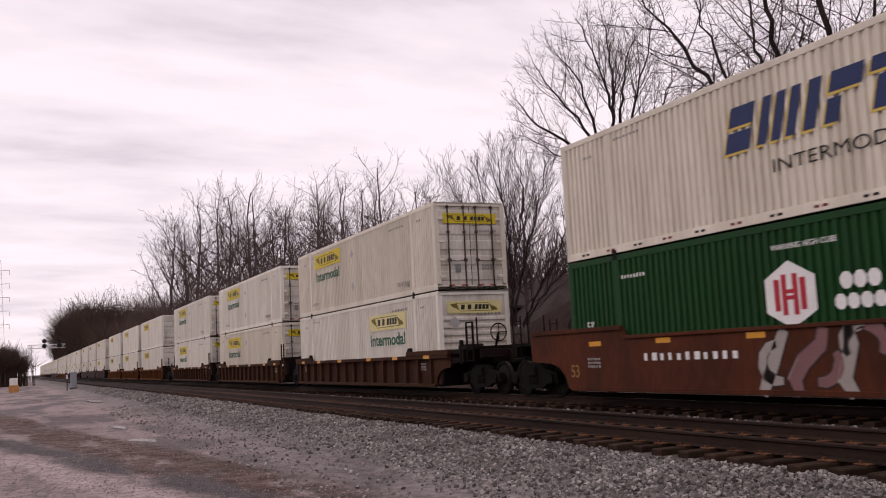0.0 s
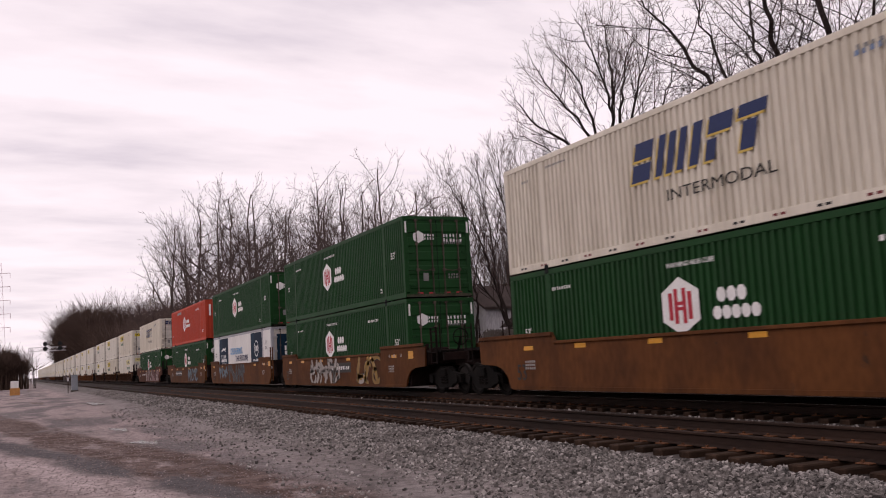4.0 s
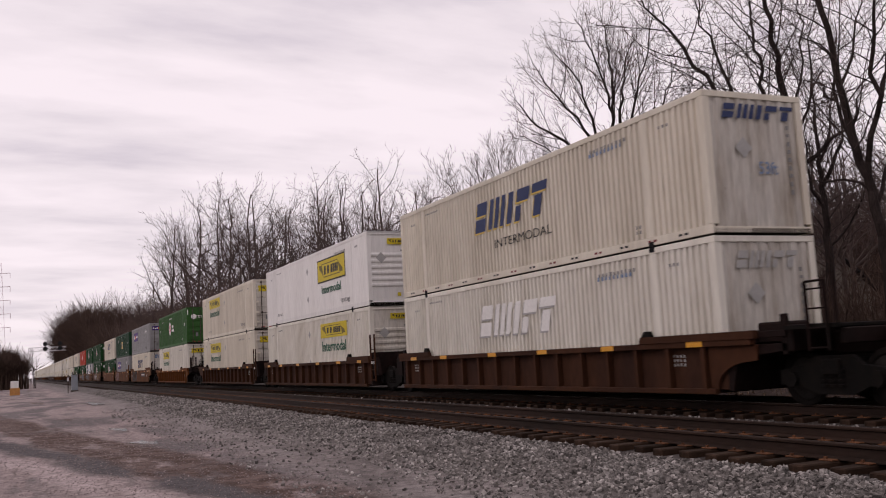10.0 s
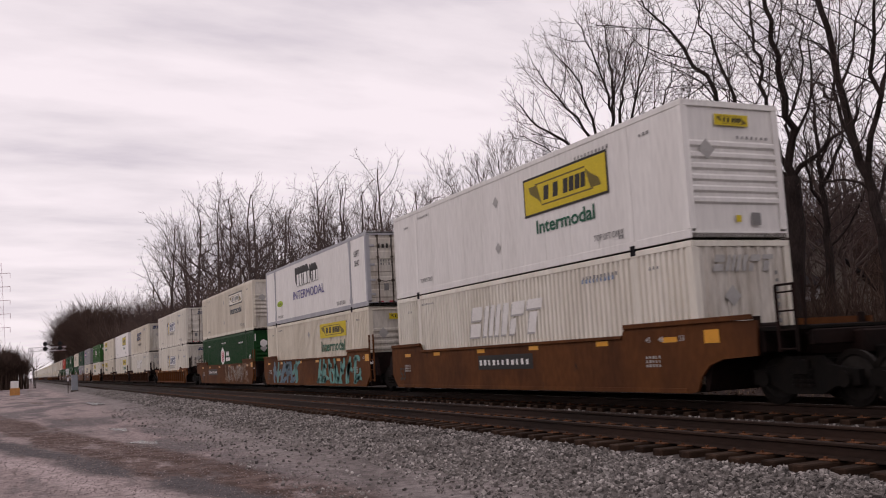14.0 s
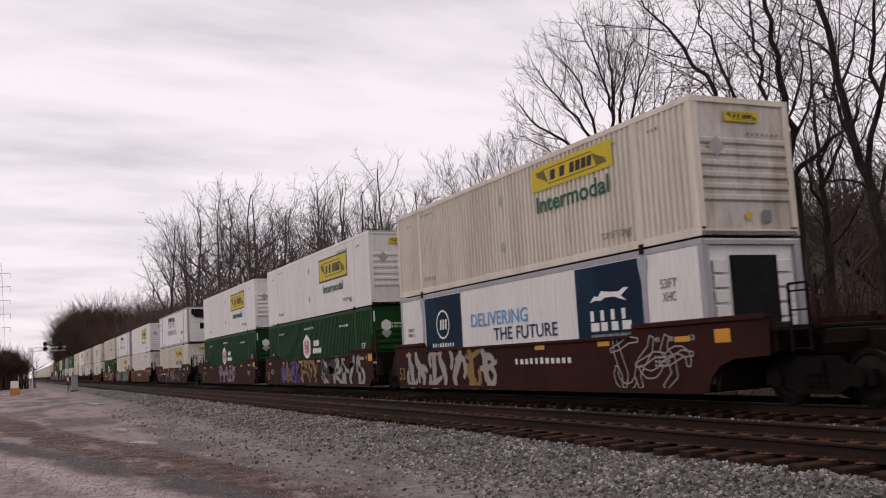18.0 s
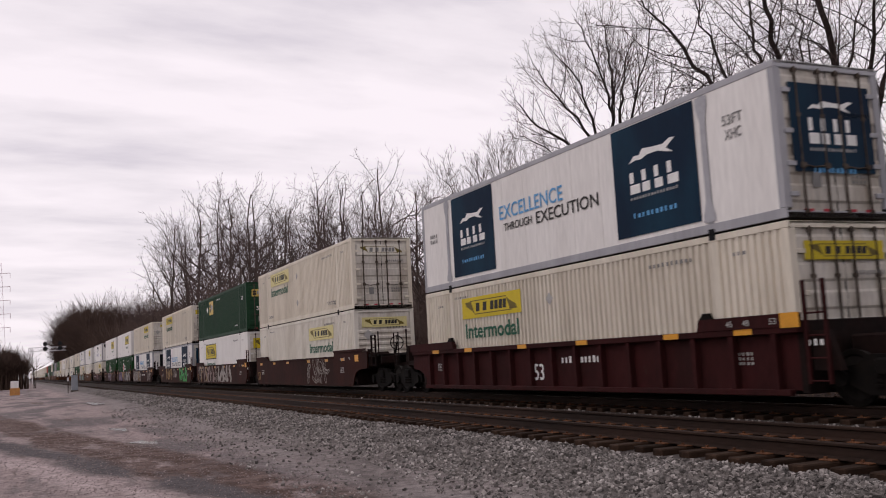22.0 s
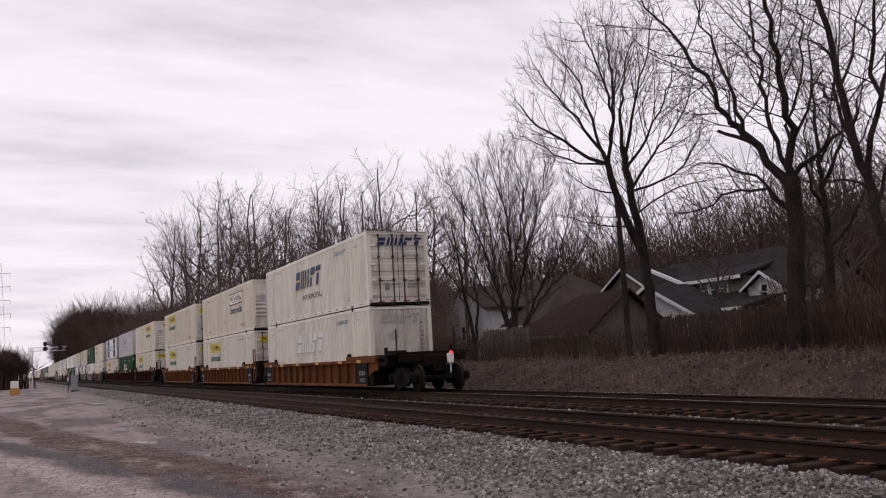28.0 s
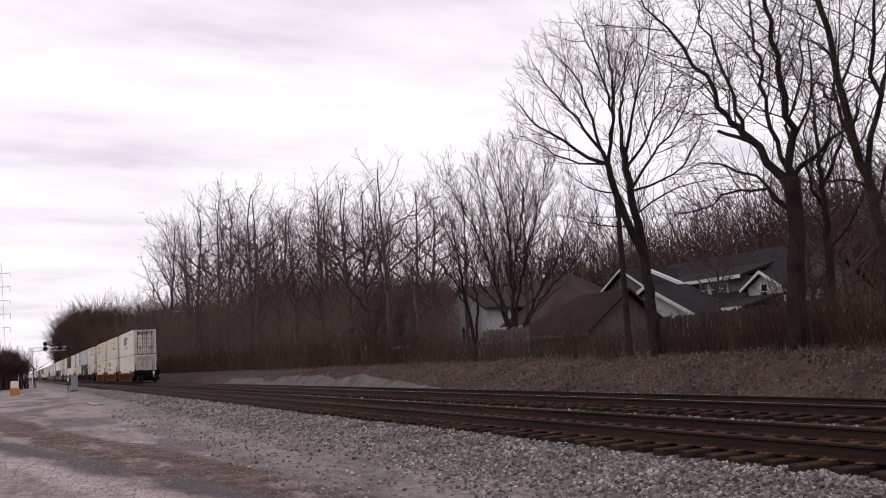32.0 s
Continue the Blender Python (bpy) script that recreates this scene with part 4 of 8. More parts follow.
def hump(r):
    y = 235 + 300 * r.random()
    edge = max(0.6, min(1, (y - 250) / 50)) * (1 + 0.55 * min(1, (y - 245) / 250)) * math.sqrt(max(0.12, 1 - (max(0, y - 420) / 118) ** 2))
    return 18.5 + 45 * r.random() ** 1.7, y, edge * (0.75 + 0.3 * r.random())


thicket("distant_woods", "dark dense woods far along the line", 3600, hump, 17, 25, 84, thick=0.10, category="woods", crowned=True)


# Added out-of-view stems that block low sky light on the train sides.
def behind_us(r):
    a = r.uniform(-60, 150)
    return -34 - 22 * r.random(), a, 0.8 + 0.4 * r.random()


thicket("woods_across_the_road", "added bare thicket, unseen, that cuts low sky light", 1500, behind_us, 7, 13, 85, thick=0.05, category="woods")


def left_clump(r):
    return -2.2 + r.gauss(0, 1.7), 185 + r.uniform(-5, 5), 0.8 + 0.3 * r.random()


thicket("roadside_thicket", "dark rounded thicket beside the far service road", 700, left_clump, 5.0, 8.6, 86, thick=0.045, crowned=True)


def litter(r):
    y = 10 + 80 * r.random() ** 1.5
    return 18.0 + 4.6 * r.random(), y, 0.5 + r.random()


thicket("bank_weeds", "dead grass, weeds and fallen twigs on the bank", 3800, litter, 0.06, 0.30, 87, STRAW, 0.006, "grass")


def fallen(r):
    y = 7 + 70 * r.random() ** 1.7
    return 17.8 + 5.2 * r.random(), y


stones("leaf_litter", 15000, fallen, 0.034, 88, LEAVES, "fallen brown leaves and scraps covering the bank", 0.4)

# ---------------------------------------------------------------- houses, fences, trackside things
def gable_house(name, label, x0, x1, y0, y1, z0, eave, ridge, wall_mat, roof_mat, along_x=True, over=0.35, hip0=0.0, hip1=0.0, edge=None):
    """A house: walls with gables, two roof slopes, verge boards. The ridge runs along x (gable to the track) or along y."""
    h = new(name)
    tagged(h, label, "house", "houses beyond the tracks")
    t = 0.15
    if along_x:
        ym = (y0 + y1) / 2
        for xx in (x0, x1 - t):
            bm = bmesh.new()
            prism(bm, [(y0, z0), (y1, z0), (y1, eave), (ym, ridge), (y0, eave)], xx, xx + t)
            part("wall", bm, wall_mat, h)
        for yy in (y0, y1 - t):
            bm = bmesh.new()
            block(bm, x0 + t, x1 - t, yy, yy + t, z0, eave)
            part("wall", bm, wall_mat, h)
        k = (ridge - eave) / (ym - y0)
        for s, yo in ((-1, y0 - over), (1, y1 + over)):
            bm = bmesh.new()
            ze = eave - k * over
            prism(bm, [(yo, ze), (ym, ridge), (ym, ridge + 0.16), (yo, ze + 0.16)], x0 - over, x1 + over)
            r = part("roof", bm, roof_mat, h)
            bm = bmesh.new()
            prism(bm, [(yo, ze - 0.10), (ym, ridge - 0.10), (ym, ridge + 0.13), (yo, ze + 0.13)], x0 - over - 0.05, x0 - over - 0.003)
            part("verge_board", bm, edge or TRIM, r)
    else:
        xm = (x0 + x1) / 2
        for yy, hipped in ((y0, hip0), (y1 - t, hip1)):
            bm = bmesh.new()
            prism(bm, [(x0, z0), (x1, z0), (x1, eave)] + ([] if hipped else [(xm, ridge)]) + [(x0, eave)], yy, yy + t, "y")
            part("wall", bm, wall_mat, h)
        for xx in (x0, x1 - t):
            bm = bmesh.new()
            block(bm, xx, xx + t, y0 + t, y1 - t, z0, eave)
            part("wall", bm, wall_mat, h)
        k = (ridge - eave) / (xm - x0)
        for yy, h0, sgn in ((y0 - over, hip0, 1), (y1 + over, hip1, -1)):
            if h0:
                bm = bmesh.new()
                ze = eave - k * over
                low = [bm.verts.new(p) for p in ((x0 - over, yy, ze), (x1 + over, yy, ze), (xm, yy + sgn * h0, ridge))]
                top = [bm.verts.new(v.co + Vector((0, -sgn * 0.004, 0.16))) for v in low]
                bm.faces.new(low)
                bm.faces.new(top)
                for i in range(3):
                    bm.faces.new((low[i], low[(i + 1) % 3], top[(i + 1) % 3], top[i]))
                part("roof", bm, roof_mat, h)
        for xo in (x0 - over, x1 + over):
            ze = eave - k * over
            bm = bmesh.new()
            low = [bm.verts.new(p) for p in ((xo, y0 - over, ze), (xo, y1 + over, ze), (xm, y1 + over - hip1, ridge), (xm, y0 - over + hip0, ridge))]
            top = [bm.verts.new(v.co + Vector((0, 0, 0.16))) for v in low]
            bm.faces.new(low)
            bm.faces.new(top)
            for i in range(4):
                bm.faces.new((low[i], low[(i + 1) % 4], top[(i + 1) % 4], top[i]))
            r = part("roof", bm, roof_mat, h)
            if xo < x0:
                bm = bmesh.new()
                block(bm, xo - 0.04, xo - 0.003, y0 - over, y1 + over, ze - 0.05, ze + 0.14)
                part("fascia", bm, edge or TRIM, r)
    return h


def window(h, x, y, z, w, hh, n=1):
    """Window in a wall that faces the track."""
    for i in range(n):
        yy = y + (i - (n - 1) / 2) * (w + 0.12)
        bm = bmesh.new()
        for a, b, c, d in ((-w / 2, w / 2, hh / 2 - 0.07, hh / 2), (-w / 2, w / 2, -hh / 2, -hh / 2 + 0.07), (-w / 2, -w / 2 + 0.07, -hh / 2 + 0.07, hh / 2 - 0.07), (w / 2 - 0.07, w / 2, -hh / 2 + 0.07, hh / 2 - 0.07), (-w / 2 + 0.07, w / 2 - 0.07, -0.025, 0.025)):
            block(bm, x - 0.08, x - 0.003, yy + a, yy + b, z + c, z + d)
        f = part("window_frame", bm, TRIM, h, "white window frame")
        bm = bmesh.new()
        block(bm, x - 0.04, x - 0.004, yy - w / 2 + 0.07, yy + w / 2 - 0.07, z - hh / 2 + 0.07, z + hh / 2 - 0.07)
        part("pane", bm, GLASS, f, "dark window pane")


def houses():
    # bungalow with two dormers
    h = gable_house("bungalow", "tan bungalow with a charcoal roof and white-trimmed dormers", 40.5, 50.5, 43.0, 57.5, 0.6, 3.3, 7.0, TANWALL, SHINGLE, False)
    bm = bmesh.new()
    block(bm, 41.6, 44.6, 45.9, 50.8, 3.5, 5.22)
    d = part("dormer", bm, TANWALL, h, "wide shed dormer with three windows")
    bm = bmesh.new()
    prism(bm, [(41.1, 5.09), (46.0, 6.45), (46.0, 6.65), (41.1, 5.27)], 45.5, 53.8, "y")
    part("dormer_roof", bm, SHINGLE, d)
    bm = bmesh.new()
    block(bm, 41.05, 41.097, 45.5, 51.2, 5.05, 5.27)
    part("dormer_fascia", bm, TRIM, d, "white fascia board")
    bm = bmesh.new()
    prism(bm, [(51.2, 5.05), (54.6, 6.32), (54.6, 6.54), (51.2, 5.28)], 41.05, 41.30)
    part("dormer_verge", bm, TRIM, d, "white sloping verge board")
    window(d, 41.6, 48.5, 4.55, 0.80, 1.15, 3)
    bm = bmesh.new()
    prism(bm, [(42.0, 3.3), (44.8, 3.3), (44.8, 4.3), (43.4, 5.1), (42.0, 4.3)], 41.0, 44.0)
    g = part("gabled_dormer", bm, SIDING, h, "small gabled dormer with one window")
    for s in (-1, 1):
        bm = bmesh.new()
        prism(bm, [(43.4 + s * 1.75, 4.10), (43.4, 5.13), (43.4, 5.29), (43.4 + s * 1.75, 4.26)], 40.7, 44.4)
        part("dormer_roof", bm, SHINGLE, g)
        bm = bmesh.new()
        prism(bm, [(43.4 + s * 1.75, 4.06), (43.4, 5.09), (43.4, 5.27), (43.4 + s * 1.75, 4.22)], 40.6, 40.697)
        part("dormer_verge", bm, TRIM, g, "white verge board")
    window(g, 41.0, 43.35, 4.0, 0.62, 1.0)
    bm = bmesh.new()
    prism(bm, [(37.8, 2.95), (41.4, 3.75), (41.4, 3.90), (37.8, 3.10)], 42.0, 48.6, "y")
    part("porch_roof", bm, SHINGLE, h)
    bm = bmesh.new()
    block(bm, 37.75, 37.797, 42.0, 48.6, 2.92, 3.12)
    part("porch_fascia", bm, TRIM, h, "white porch fascia")
    for y in (42.4, 45.2, 48.2):
        bm = bmesh.new()
        block(bm, 38.0, 38.14, y, y + 0.14, 0.6, 3.0)
        part("porch_post", bm, TRIM, h)
    bm = bmesh.new()
    prism(bm, [(53.5, 3.2), (59.5, 3.2), (59.5, 5.0), (56.5, 6.6), (53.5, 5.0)], 40.3, 45.4)
    g = part("cross_gable", bm, TANWALL, h, "tan cross gable at the end of the house")
    for s in (-1, 1):
        bm = bmesh.new()
        prism(bm, [(56.5 + s * 3.4, 4.80), (56.5, 6.62), (56.5, 6.80), (56.5 + s * 3.4, 4.98)], 39.9, 45.5)
        part("gable_roof", bm, SHINGLE, g)
        bm = bmesh.new()
        prism(bm, [(56.5 + s * 3.4, 4.80), (56.5, 6.62), (56.5, 6.77), (56.5 + s * 3.4, 4.95)], 39.84, 39.897)
        part("gable_verge", bm, TRIM, g, "white verge board")
    # white-sided garage with its gable to the track
    gable_house("garage", "white-sided garage with a dark gable roof", 36.0, 38.5, 43.4, 52.4, 0.6, 2.75, 4.75, SIDING, SHINGLE, True, 0.45)
    # larger house with a brown roof
    h = gable_house("brown_roofed_house", "white house under a large brown-grey roof", 34.5, 44.5, 58.5, 71.5, 0.6, 3.4, 6.9, SIDING, BROWNROOF, False, 0.6, hip0=4.6)
    bm = bmesh.new()
    prism(bm, [(64.4, 0.6), (72.2, 0.6), (72.2, 4.7), (68.3, 6.5), (64.4, 4.7)], 32.8, 35.0)
    w = part("gable_wing", bm, SIDING, h, "white gable wing")
    for s in (-1, 1):
        bm = bmesh.new()
        prism(bm, [(68.3 + s * 4.3, 4.56), (68.3, 6.54), (68.3, 6.70), (68.3 + s * 4.3, 4.74)], 32.5, 38.0)
        part("wing_roof", bm, BROWNROOF, w)
    window(w, 32.8, 68.4, 2.9, 0.8, 1.2)
    gable_house("low_outbuilding", "low grey-boarded outbuilding under a hipped red-brown roof", 29.5, 34.5, 45.0, 54.0, 0.7, 2.35, 4.35, GREYPLANK, REDROOF, False, 0.5, hip1=5.0, edge=GREYPLANK)
    # dark little house among the brush
    h = gable_house("small_dark_house", "small dark house with white trim among the brush", 30.0, 36.0, 80.5, 93.0, 0.6, 3.0, 4.9, REDROOF, SHINGLE, True, 0.4, edge=GREYPLANK)
    window(h, 30.0, 84.0, 1.9, 0.7, 1.2, 2)
    for y in (81.5, 86.5, 91.0):
        bm = bmesh.new()
        block(bm, 29.0, 29.12, y, y + 0.12, 0.6, 2.9)
        part("porch_post", bm, TRIM, h)
    h = gable_house("garden_shed", "grey garden shed with pale windows", 29.5, 33.0, 71.0, 76.5, 0.6, 2.2, 3.0, GREYPLANK, SHINGLE, False, 0.3)
    window(h, 29.5, 73.0, 1.5, 0.45, 1.0, 2)


houses()


def fence(label, x, y0, y1, z0, height, material, seed, gap=0.02):
    """Board fence: every plank and post a piece of its own."""
    rng = random.Random(seed)
    f = new("board_fence")
    tagged(f, label, "fence")
    mesh_bm = bmesh.new()
    prism(mesh_bm, [(-0.068, 0), (0.068, 0), (0.068, 0.94), (0.04, 1.0), (-0.04, 1.0), (-0.068, 0.94)], -0.012, 0.012)
    plank = to_mesh("plank", mesh_bm, material)
    y = y0
    while y < y1:
        hh = height * rng.uniform(0.93, 1.03)
        part("plank", plank, material, f, at=Matrix.Translation((x + rng.uniform(-0.01, 0.01), y, z0)) @ pose(0, 0, 0, rng.uniform(-1.2, 1.2), 0, 0) @ Matrix.Diagonal((1, 1, hh, 1)))
        y += 0.136 + gap
    for y in np.arange(y0, y1 + 0.1, 2.4):
        bm = bmesh.new()
        block(bm, x + 0.05, x + 0.14, y - 0.045, y + 0.045, z0 - 0.2, z0 + height * 0.98)
        part("post", bm, material, f)
    for z in (0.25, 0.8):
        bm = bmesh.new()
        block(bm, x + 0.014, x + 0.05, y0, y1, z0 + z * height - 0.04, z0 + z * height + 0.04)
        part("rail_board", bm, material, f)


fence("weathered dark board fence with uneven planks on the bank", 24.2, 24.3, 32.6, 0.82, 1.52, PLANK, 3)
fence("silvered privacy fence panel among the brush", 24.6, 43.4, 48.8, 0.80, 1.75, GREYPLANK, 4, 0.004)


def pole():
    p = new("utility_pole")
    tagged(p, "weathered wooden utility pole standing behind the bank", "pole")
    w = Wood()
    w.tube([Vector((0, 0, -0.5)), Vector((0, 0.03, 3)), Vector((0, 0.10, 6.9))], [0.15, 0.13, 0.11], 10)
    part("shaft", w.mesh("shaft", BARK), BARK, p)
    bm = bmesh.new()
    block(bm, -0.16, -0.10, 0.02, 0.20, 5.6, 5.75)
    part("bracket", bm, GALV, p)
    p.location = (23.2, 32.6, 0.85)


pole()


def gantry():
    """Cantilever signal bridge over both tracks with two black signal heads."""
    g = new("signal_gantry")
    tagged(g, "grey cantilever signal bridge spanning the distant tracks", "signal")
    Y, X0, X1, Z0, Z1 = 300.0, 3.1, 13.2, 9.0, 10.0
    for dx, dy in ((0, 0), (0.9, 0), (0, 1.0), (0.9, 1.0)):
        bm = bmesh.new()
        rod(bm, (X0 + dx, Y + dy, -0.5), (X0 + dx, Y + dy, Z1), 0.11, 6)
        part("leg", bm, GALV, g)
    for i in range(6):
        bm = bmesh.new()
        a, b = (X0, X0 + 0.9) if i % 2 else (X0 + 0.9, X0)
        rod(bm, (a, Y, 0.3 + i * 1.5), (b, Y, 1.8 + i * 1.5), 0.06, 5)
        part("leg_brace", bm, GALV, g)
    for z in (Z0, Z1):
        for dy in (0, 1.0):
            bm = bmesh.new()
            rod(bm, (X0, Y + dy, z), (X1, Y + dy, z), 0.10, 6)
            part("chord", bm, GALV, g)
    for i in range(10):
        bm = bmesh.new()
        x = X0 + i * 1.0
        rod(bm, (x, Y, Z0 if i % 2 else Z1), (x + 1.0, Y, Z1 if i % 2 else Z0), 0.06, 5)
        part("lattice", bm, GALV, g)
    for x in (7.5, 11.5):
        for z in (9.6, 11.0):
            bm = bmesh.new()
            disc(bm, (x, Y - 0.5, z), 1, [(-0.12, 0.62), (0.0, 0.66), (0.15, 0.40)], 16)
            part("signal_head", bm, BLACK, g, "round black signal head")
        bm = bmesh.new()
        rod(bm, (x, Y - 0.2, Z0), (x, Y - 0.2, 11.6), 0.09, 6)
        part("mast", bm, BLACK, g)


gantry()


def trackside():
    c = new("signal_cabinet")
    tagged(c, "blue-grey steel signal cabinet beside the near track", "cabinet")
    bm = bmesh.new()
    block(bm, -0.32, 0.32, -0.3, 0.3, 0.15, 1.75, 0.02)
    body = part("body", bm, CABINET, c)
    bm = bmesh.new()
    block(bm, -0.36, 0.36, -0.36, 0.34, 1.75, 1.84, 0.02)
    part("lid", bm, CABINET, c)
    bm = bmesh.new()
    block(bm, -0.28, 0.28, -0.325, -0.302, 0.25, 1.68, 0.01)
    part("door", bm, CABINET, body, "cabinet door")
    bm = bmesh.new()
    block(bm, -0.4, 0.4, -0.4, 0.4, -0.2, 0.15)
    part("plinth", bm, GREYPLANK, c)
    c.location = (5.75, 112, -0.50)
    p = new("marker_post")
    tagged(p, "thin rust-coloured marker post beside the cabinet", "post")
    bm = bmesh.new()
    rod(bm, (0, 0, -0.2), (0, 0, 1.6), 0.05, 6)
    part("stake", bm, RAIL, p)
    bm = bmesh.new()
    block(bm, -0.09, 0.09, -0.07, -0.05, 1.2, 1.6)
    part("plate", bm, GALV, p)
    p.location = (4.9, 108, -0.52)
    w = new("relay_box")
    tagged(w, "white relay box on an orange base by the road", "cabinet")
    bm = bmesh.new()
    block(bm, -0.42, 0.42, -0.4, 0.4, 0.75, 1.55, 0.03)
    part("box", bm, CLEAN, w)
    bm = bmesh.new()
    block(bm, -0.5, 0.55, -0.45, 0.45, -0.2, 0.75, 0.03)
    part("base", bm, ORANGEBASE, w)
    w.location = (-0.28, 118, -0.55)
    t = new("pylon")
    tagged(t, "faint red-oxide lattice pylon with cross arms on the horizon", "pylon")
    Y, X = 380.0, -5.6
    for dx, dy in ((-1, -1), (1, -1), (1, 1), (-1, 1)):
        bm = bmesh.new()
        rod(bm, (X + dx * 2.2, Y + dy * 2.2, -1), (X + dx * 0.35, Y + dy * 0.35, 44), 0.07, 5)
        part("leg", bm, PYLON, t)
    for i in range(14):
        bm = bmesh.new()
        z0, z1 = 2 + i * 3.0, 5 + i * 3.0
        s = 1 if i % 2 else -1
        k0, k1 = 2.2 - 1.85 * z0 / 44, 2.2 - 1.85 * z1 / 44
        rod(bm, (X - s * k0, Y - k0, z0), (X + s * k1, Y - k1, z1), 0.05, 4)
        part("brace", bm, PYLON, t)
    for z in (20, 25, 30, 35, 40):
        bm = bmesh.new()
        rod(bm, (X - 3.4, Y, z), (X + 3.4, Y, z + 0.25), 0.12, 5)
        part("cross_arm", bm, PYLON, t)
        for s in (-1, 1):
            bm = bmesh.new()
            rod(bm, (X + s * 3.3, Y, z), (X + s * 3.3, Y, z - 1.6), 0.10, 5)
            part("insulator", bm, PYLON, t)


trackside()

# ---------------------------------------------------------------- markings
def text_mesh(words, height, material, width=None):
    """Lettering in the built-in font, fitted to a height and width, its middle at the origin."""
    k = ("text", words, height, width, material.name)
    if k not in MESHES:
        cu = bpy.data.curves.new("lettering", "FONT")
        cu.body, cu.extrude, cu.resolution_u, cu.offset = words, 0.01, 3, {"Intermodal": 0.021, "INTERMODAL": 0.0}.get(words, 0.008)
        ob = bpy.data.objects.new("lettering", cu)
        scene.collection.objects.link(ob)
        dg = bpy.context.evaluated_depsgraph_get()
        me = bpy.data.meshes.new_from_object(ob.evaluated_get(dg))
        bpy.data.objects.remove(ob)
        co = np.array([v.co for v in me.vertices])
        lo, hi = co.min(0), co.max(0)
        sy = height / (hi[1] - lo[1])
        sx = width / (hi[0] - lo[0]) if width else sy
        for v in me.vertices:
            v.co = Vector(((v.co.x - (lo[0] + hi[0]) / 2) * sx, (v.co.y - (lo[1] + hi[1]) / 2) * sy, 0.002 if v.co.z > 0 else 0.0))
        me.materials.clear()
        me.materials.append(material)
        MESHES[k] = me
    return MESHES[k]


def plates_mesh(key, polys, material, lift=0.0):
    """Thin painted shapes: closed outlines in a plane, 2 mm thick."""
    k = ("plates", key, material.name, lift)
    if k not in MESHES:
        verts, faces = [], []
        for p in polys:
            a, c = len(verts), len(p)
            verts += [(x, y, lift) for x, y in p] + [(x, y, lift + 0.002) for x, y in p]
            faces.append(tuple(a + c + i for i in range(c)))
            faces += [(a + i, a + (i + 1) % c, a + c + (i + 1) % c, a + c + i) for i in range(c)]
        MESHES[k] = mesh_from("plate", verts, faces, material)
    return MESHES[k]


def rect(x0, x1, y0, y1, lean=0.0):
    return [(x0 + lean * y0, y0), (x1 + lean * y0, y0), (x1 + lean * y1, y1), (x0 + lean * y1, y1)]


def on_side(y, z, lift=0.0025, x=-W2):
    """Pose of a marking on the side towards the near track: its middle at y along and z up."""
    return Matrix(((0, 0, -1, x - lift), (-1, 0, 0, y), (0, 1, 0, z), (0, 0, 0, 1)))


def on_rear(x, z, lift=0.0025, y=0.0):
    return Matrix(((1, 0, 0, x), (0, 0, -1, y - lift), (0, 1, 0, z), (0, 0, 0, 1)))


def slanted_mark(parent, at, w, h, material, shade=None):
    """Bold slanted mark in five blocks, plain shapes."""
    u = w / 15.0
    polys = [rect(-7.2 * u, -4.9 * u, 0.06 * h, 0.5 * h, 0.3), rect(-7.2 * u, -4.9 * u, -0.5 * h, -0.06 * h, 0.3)]
    polys += [rect(-4.2 * u + i * 1.25 * u, -3.4 * u + i * 1.25 * u, -0.5 * h, 0.5 * h, 0.3) for i in range(3)]
    polys += [rect(-0.25 * u, 0.75 * u, -0.5 * h, 0.5 * h, 0.3)]
    polys += [rect(1.45 * u, 3.9 * u, 0.10 * h, 0.5 * h, 0.3), rect(1.45 * u, 2.5 * u, -0.5 * h, -0.02 * h, 0.3)]
    polys += [rect(4.4 * u, 7.1 * u, 0.22 * h, 0.5 * h, 0.3), rect(5.0 * u, 6.4 * u, -0.5 * h, 0.12 * h, 0.3)]
    if shade:
        tagged(part("mark_shadow", plates_mesh(("slant", w, h), [[(x - 0.06, y - 0.05) for x, y in p] for p in polys], shade), shade, parent, at=at), kind="stuff")
    tagged(part("slanted_mark", plates_mesh(("slant", w, h), polys, material, 0.003), material, parent, at=at), kind="stuff")


def bars(parent, at, w, h, material, rows=1, n=6, name="stencil_line", seed=1):
    """Unreadable writing as plain bars."""
    rng = random.Random(seed * 31 + n)
    polys, rh = [], h / (rows * 1.35)
    for r in range(rows):
        y0 = h / 2 - (r + 1) * h / rows + (h / rows - rh) / 2
        x = -w / 2
        step = w / n
        for i in range(n):
            polys.append(rect(x, x + step * rng.uniform(0.34, 0.62), y0, y0 + rh * rng.uniform(0.8, 1.0)))
            x += step
    tagged(part(name, plates_mesh((name, w, h, rows, n, seed), polys, material), material, parent, at=at), kind="stuff")


def ring_poly(n, rx, ry, turn=0.0, cx=0.0, cy=0.0):
    return [(cx + rx * math.cos(2 * math.pi * i / n + turn), cy + ry * math.sin(2 * math.pi * i / n + turn)) for i in range(n)]


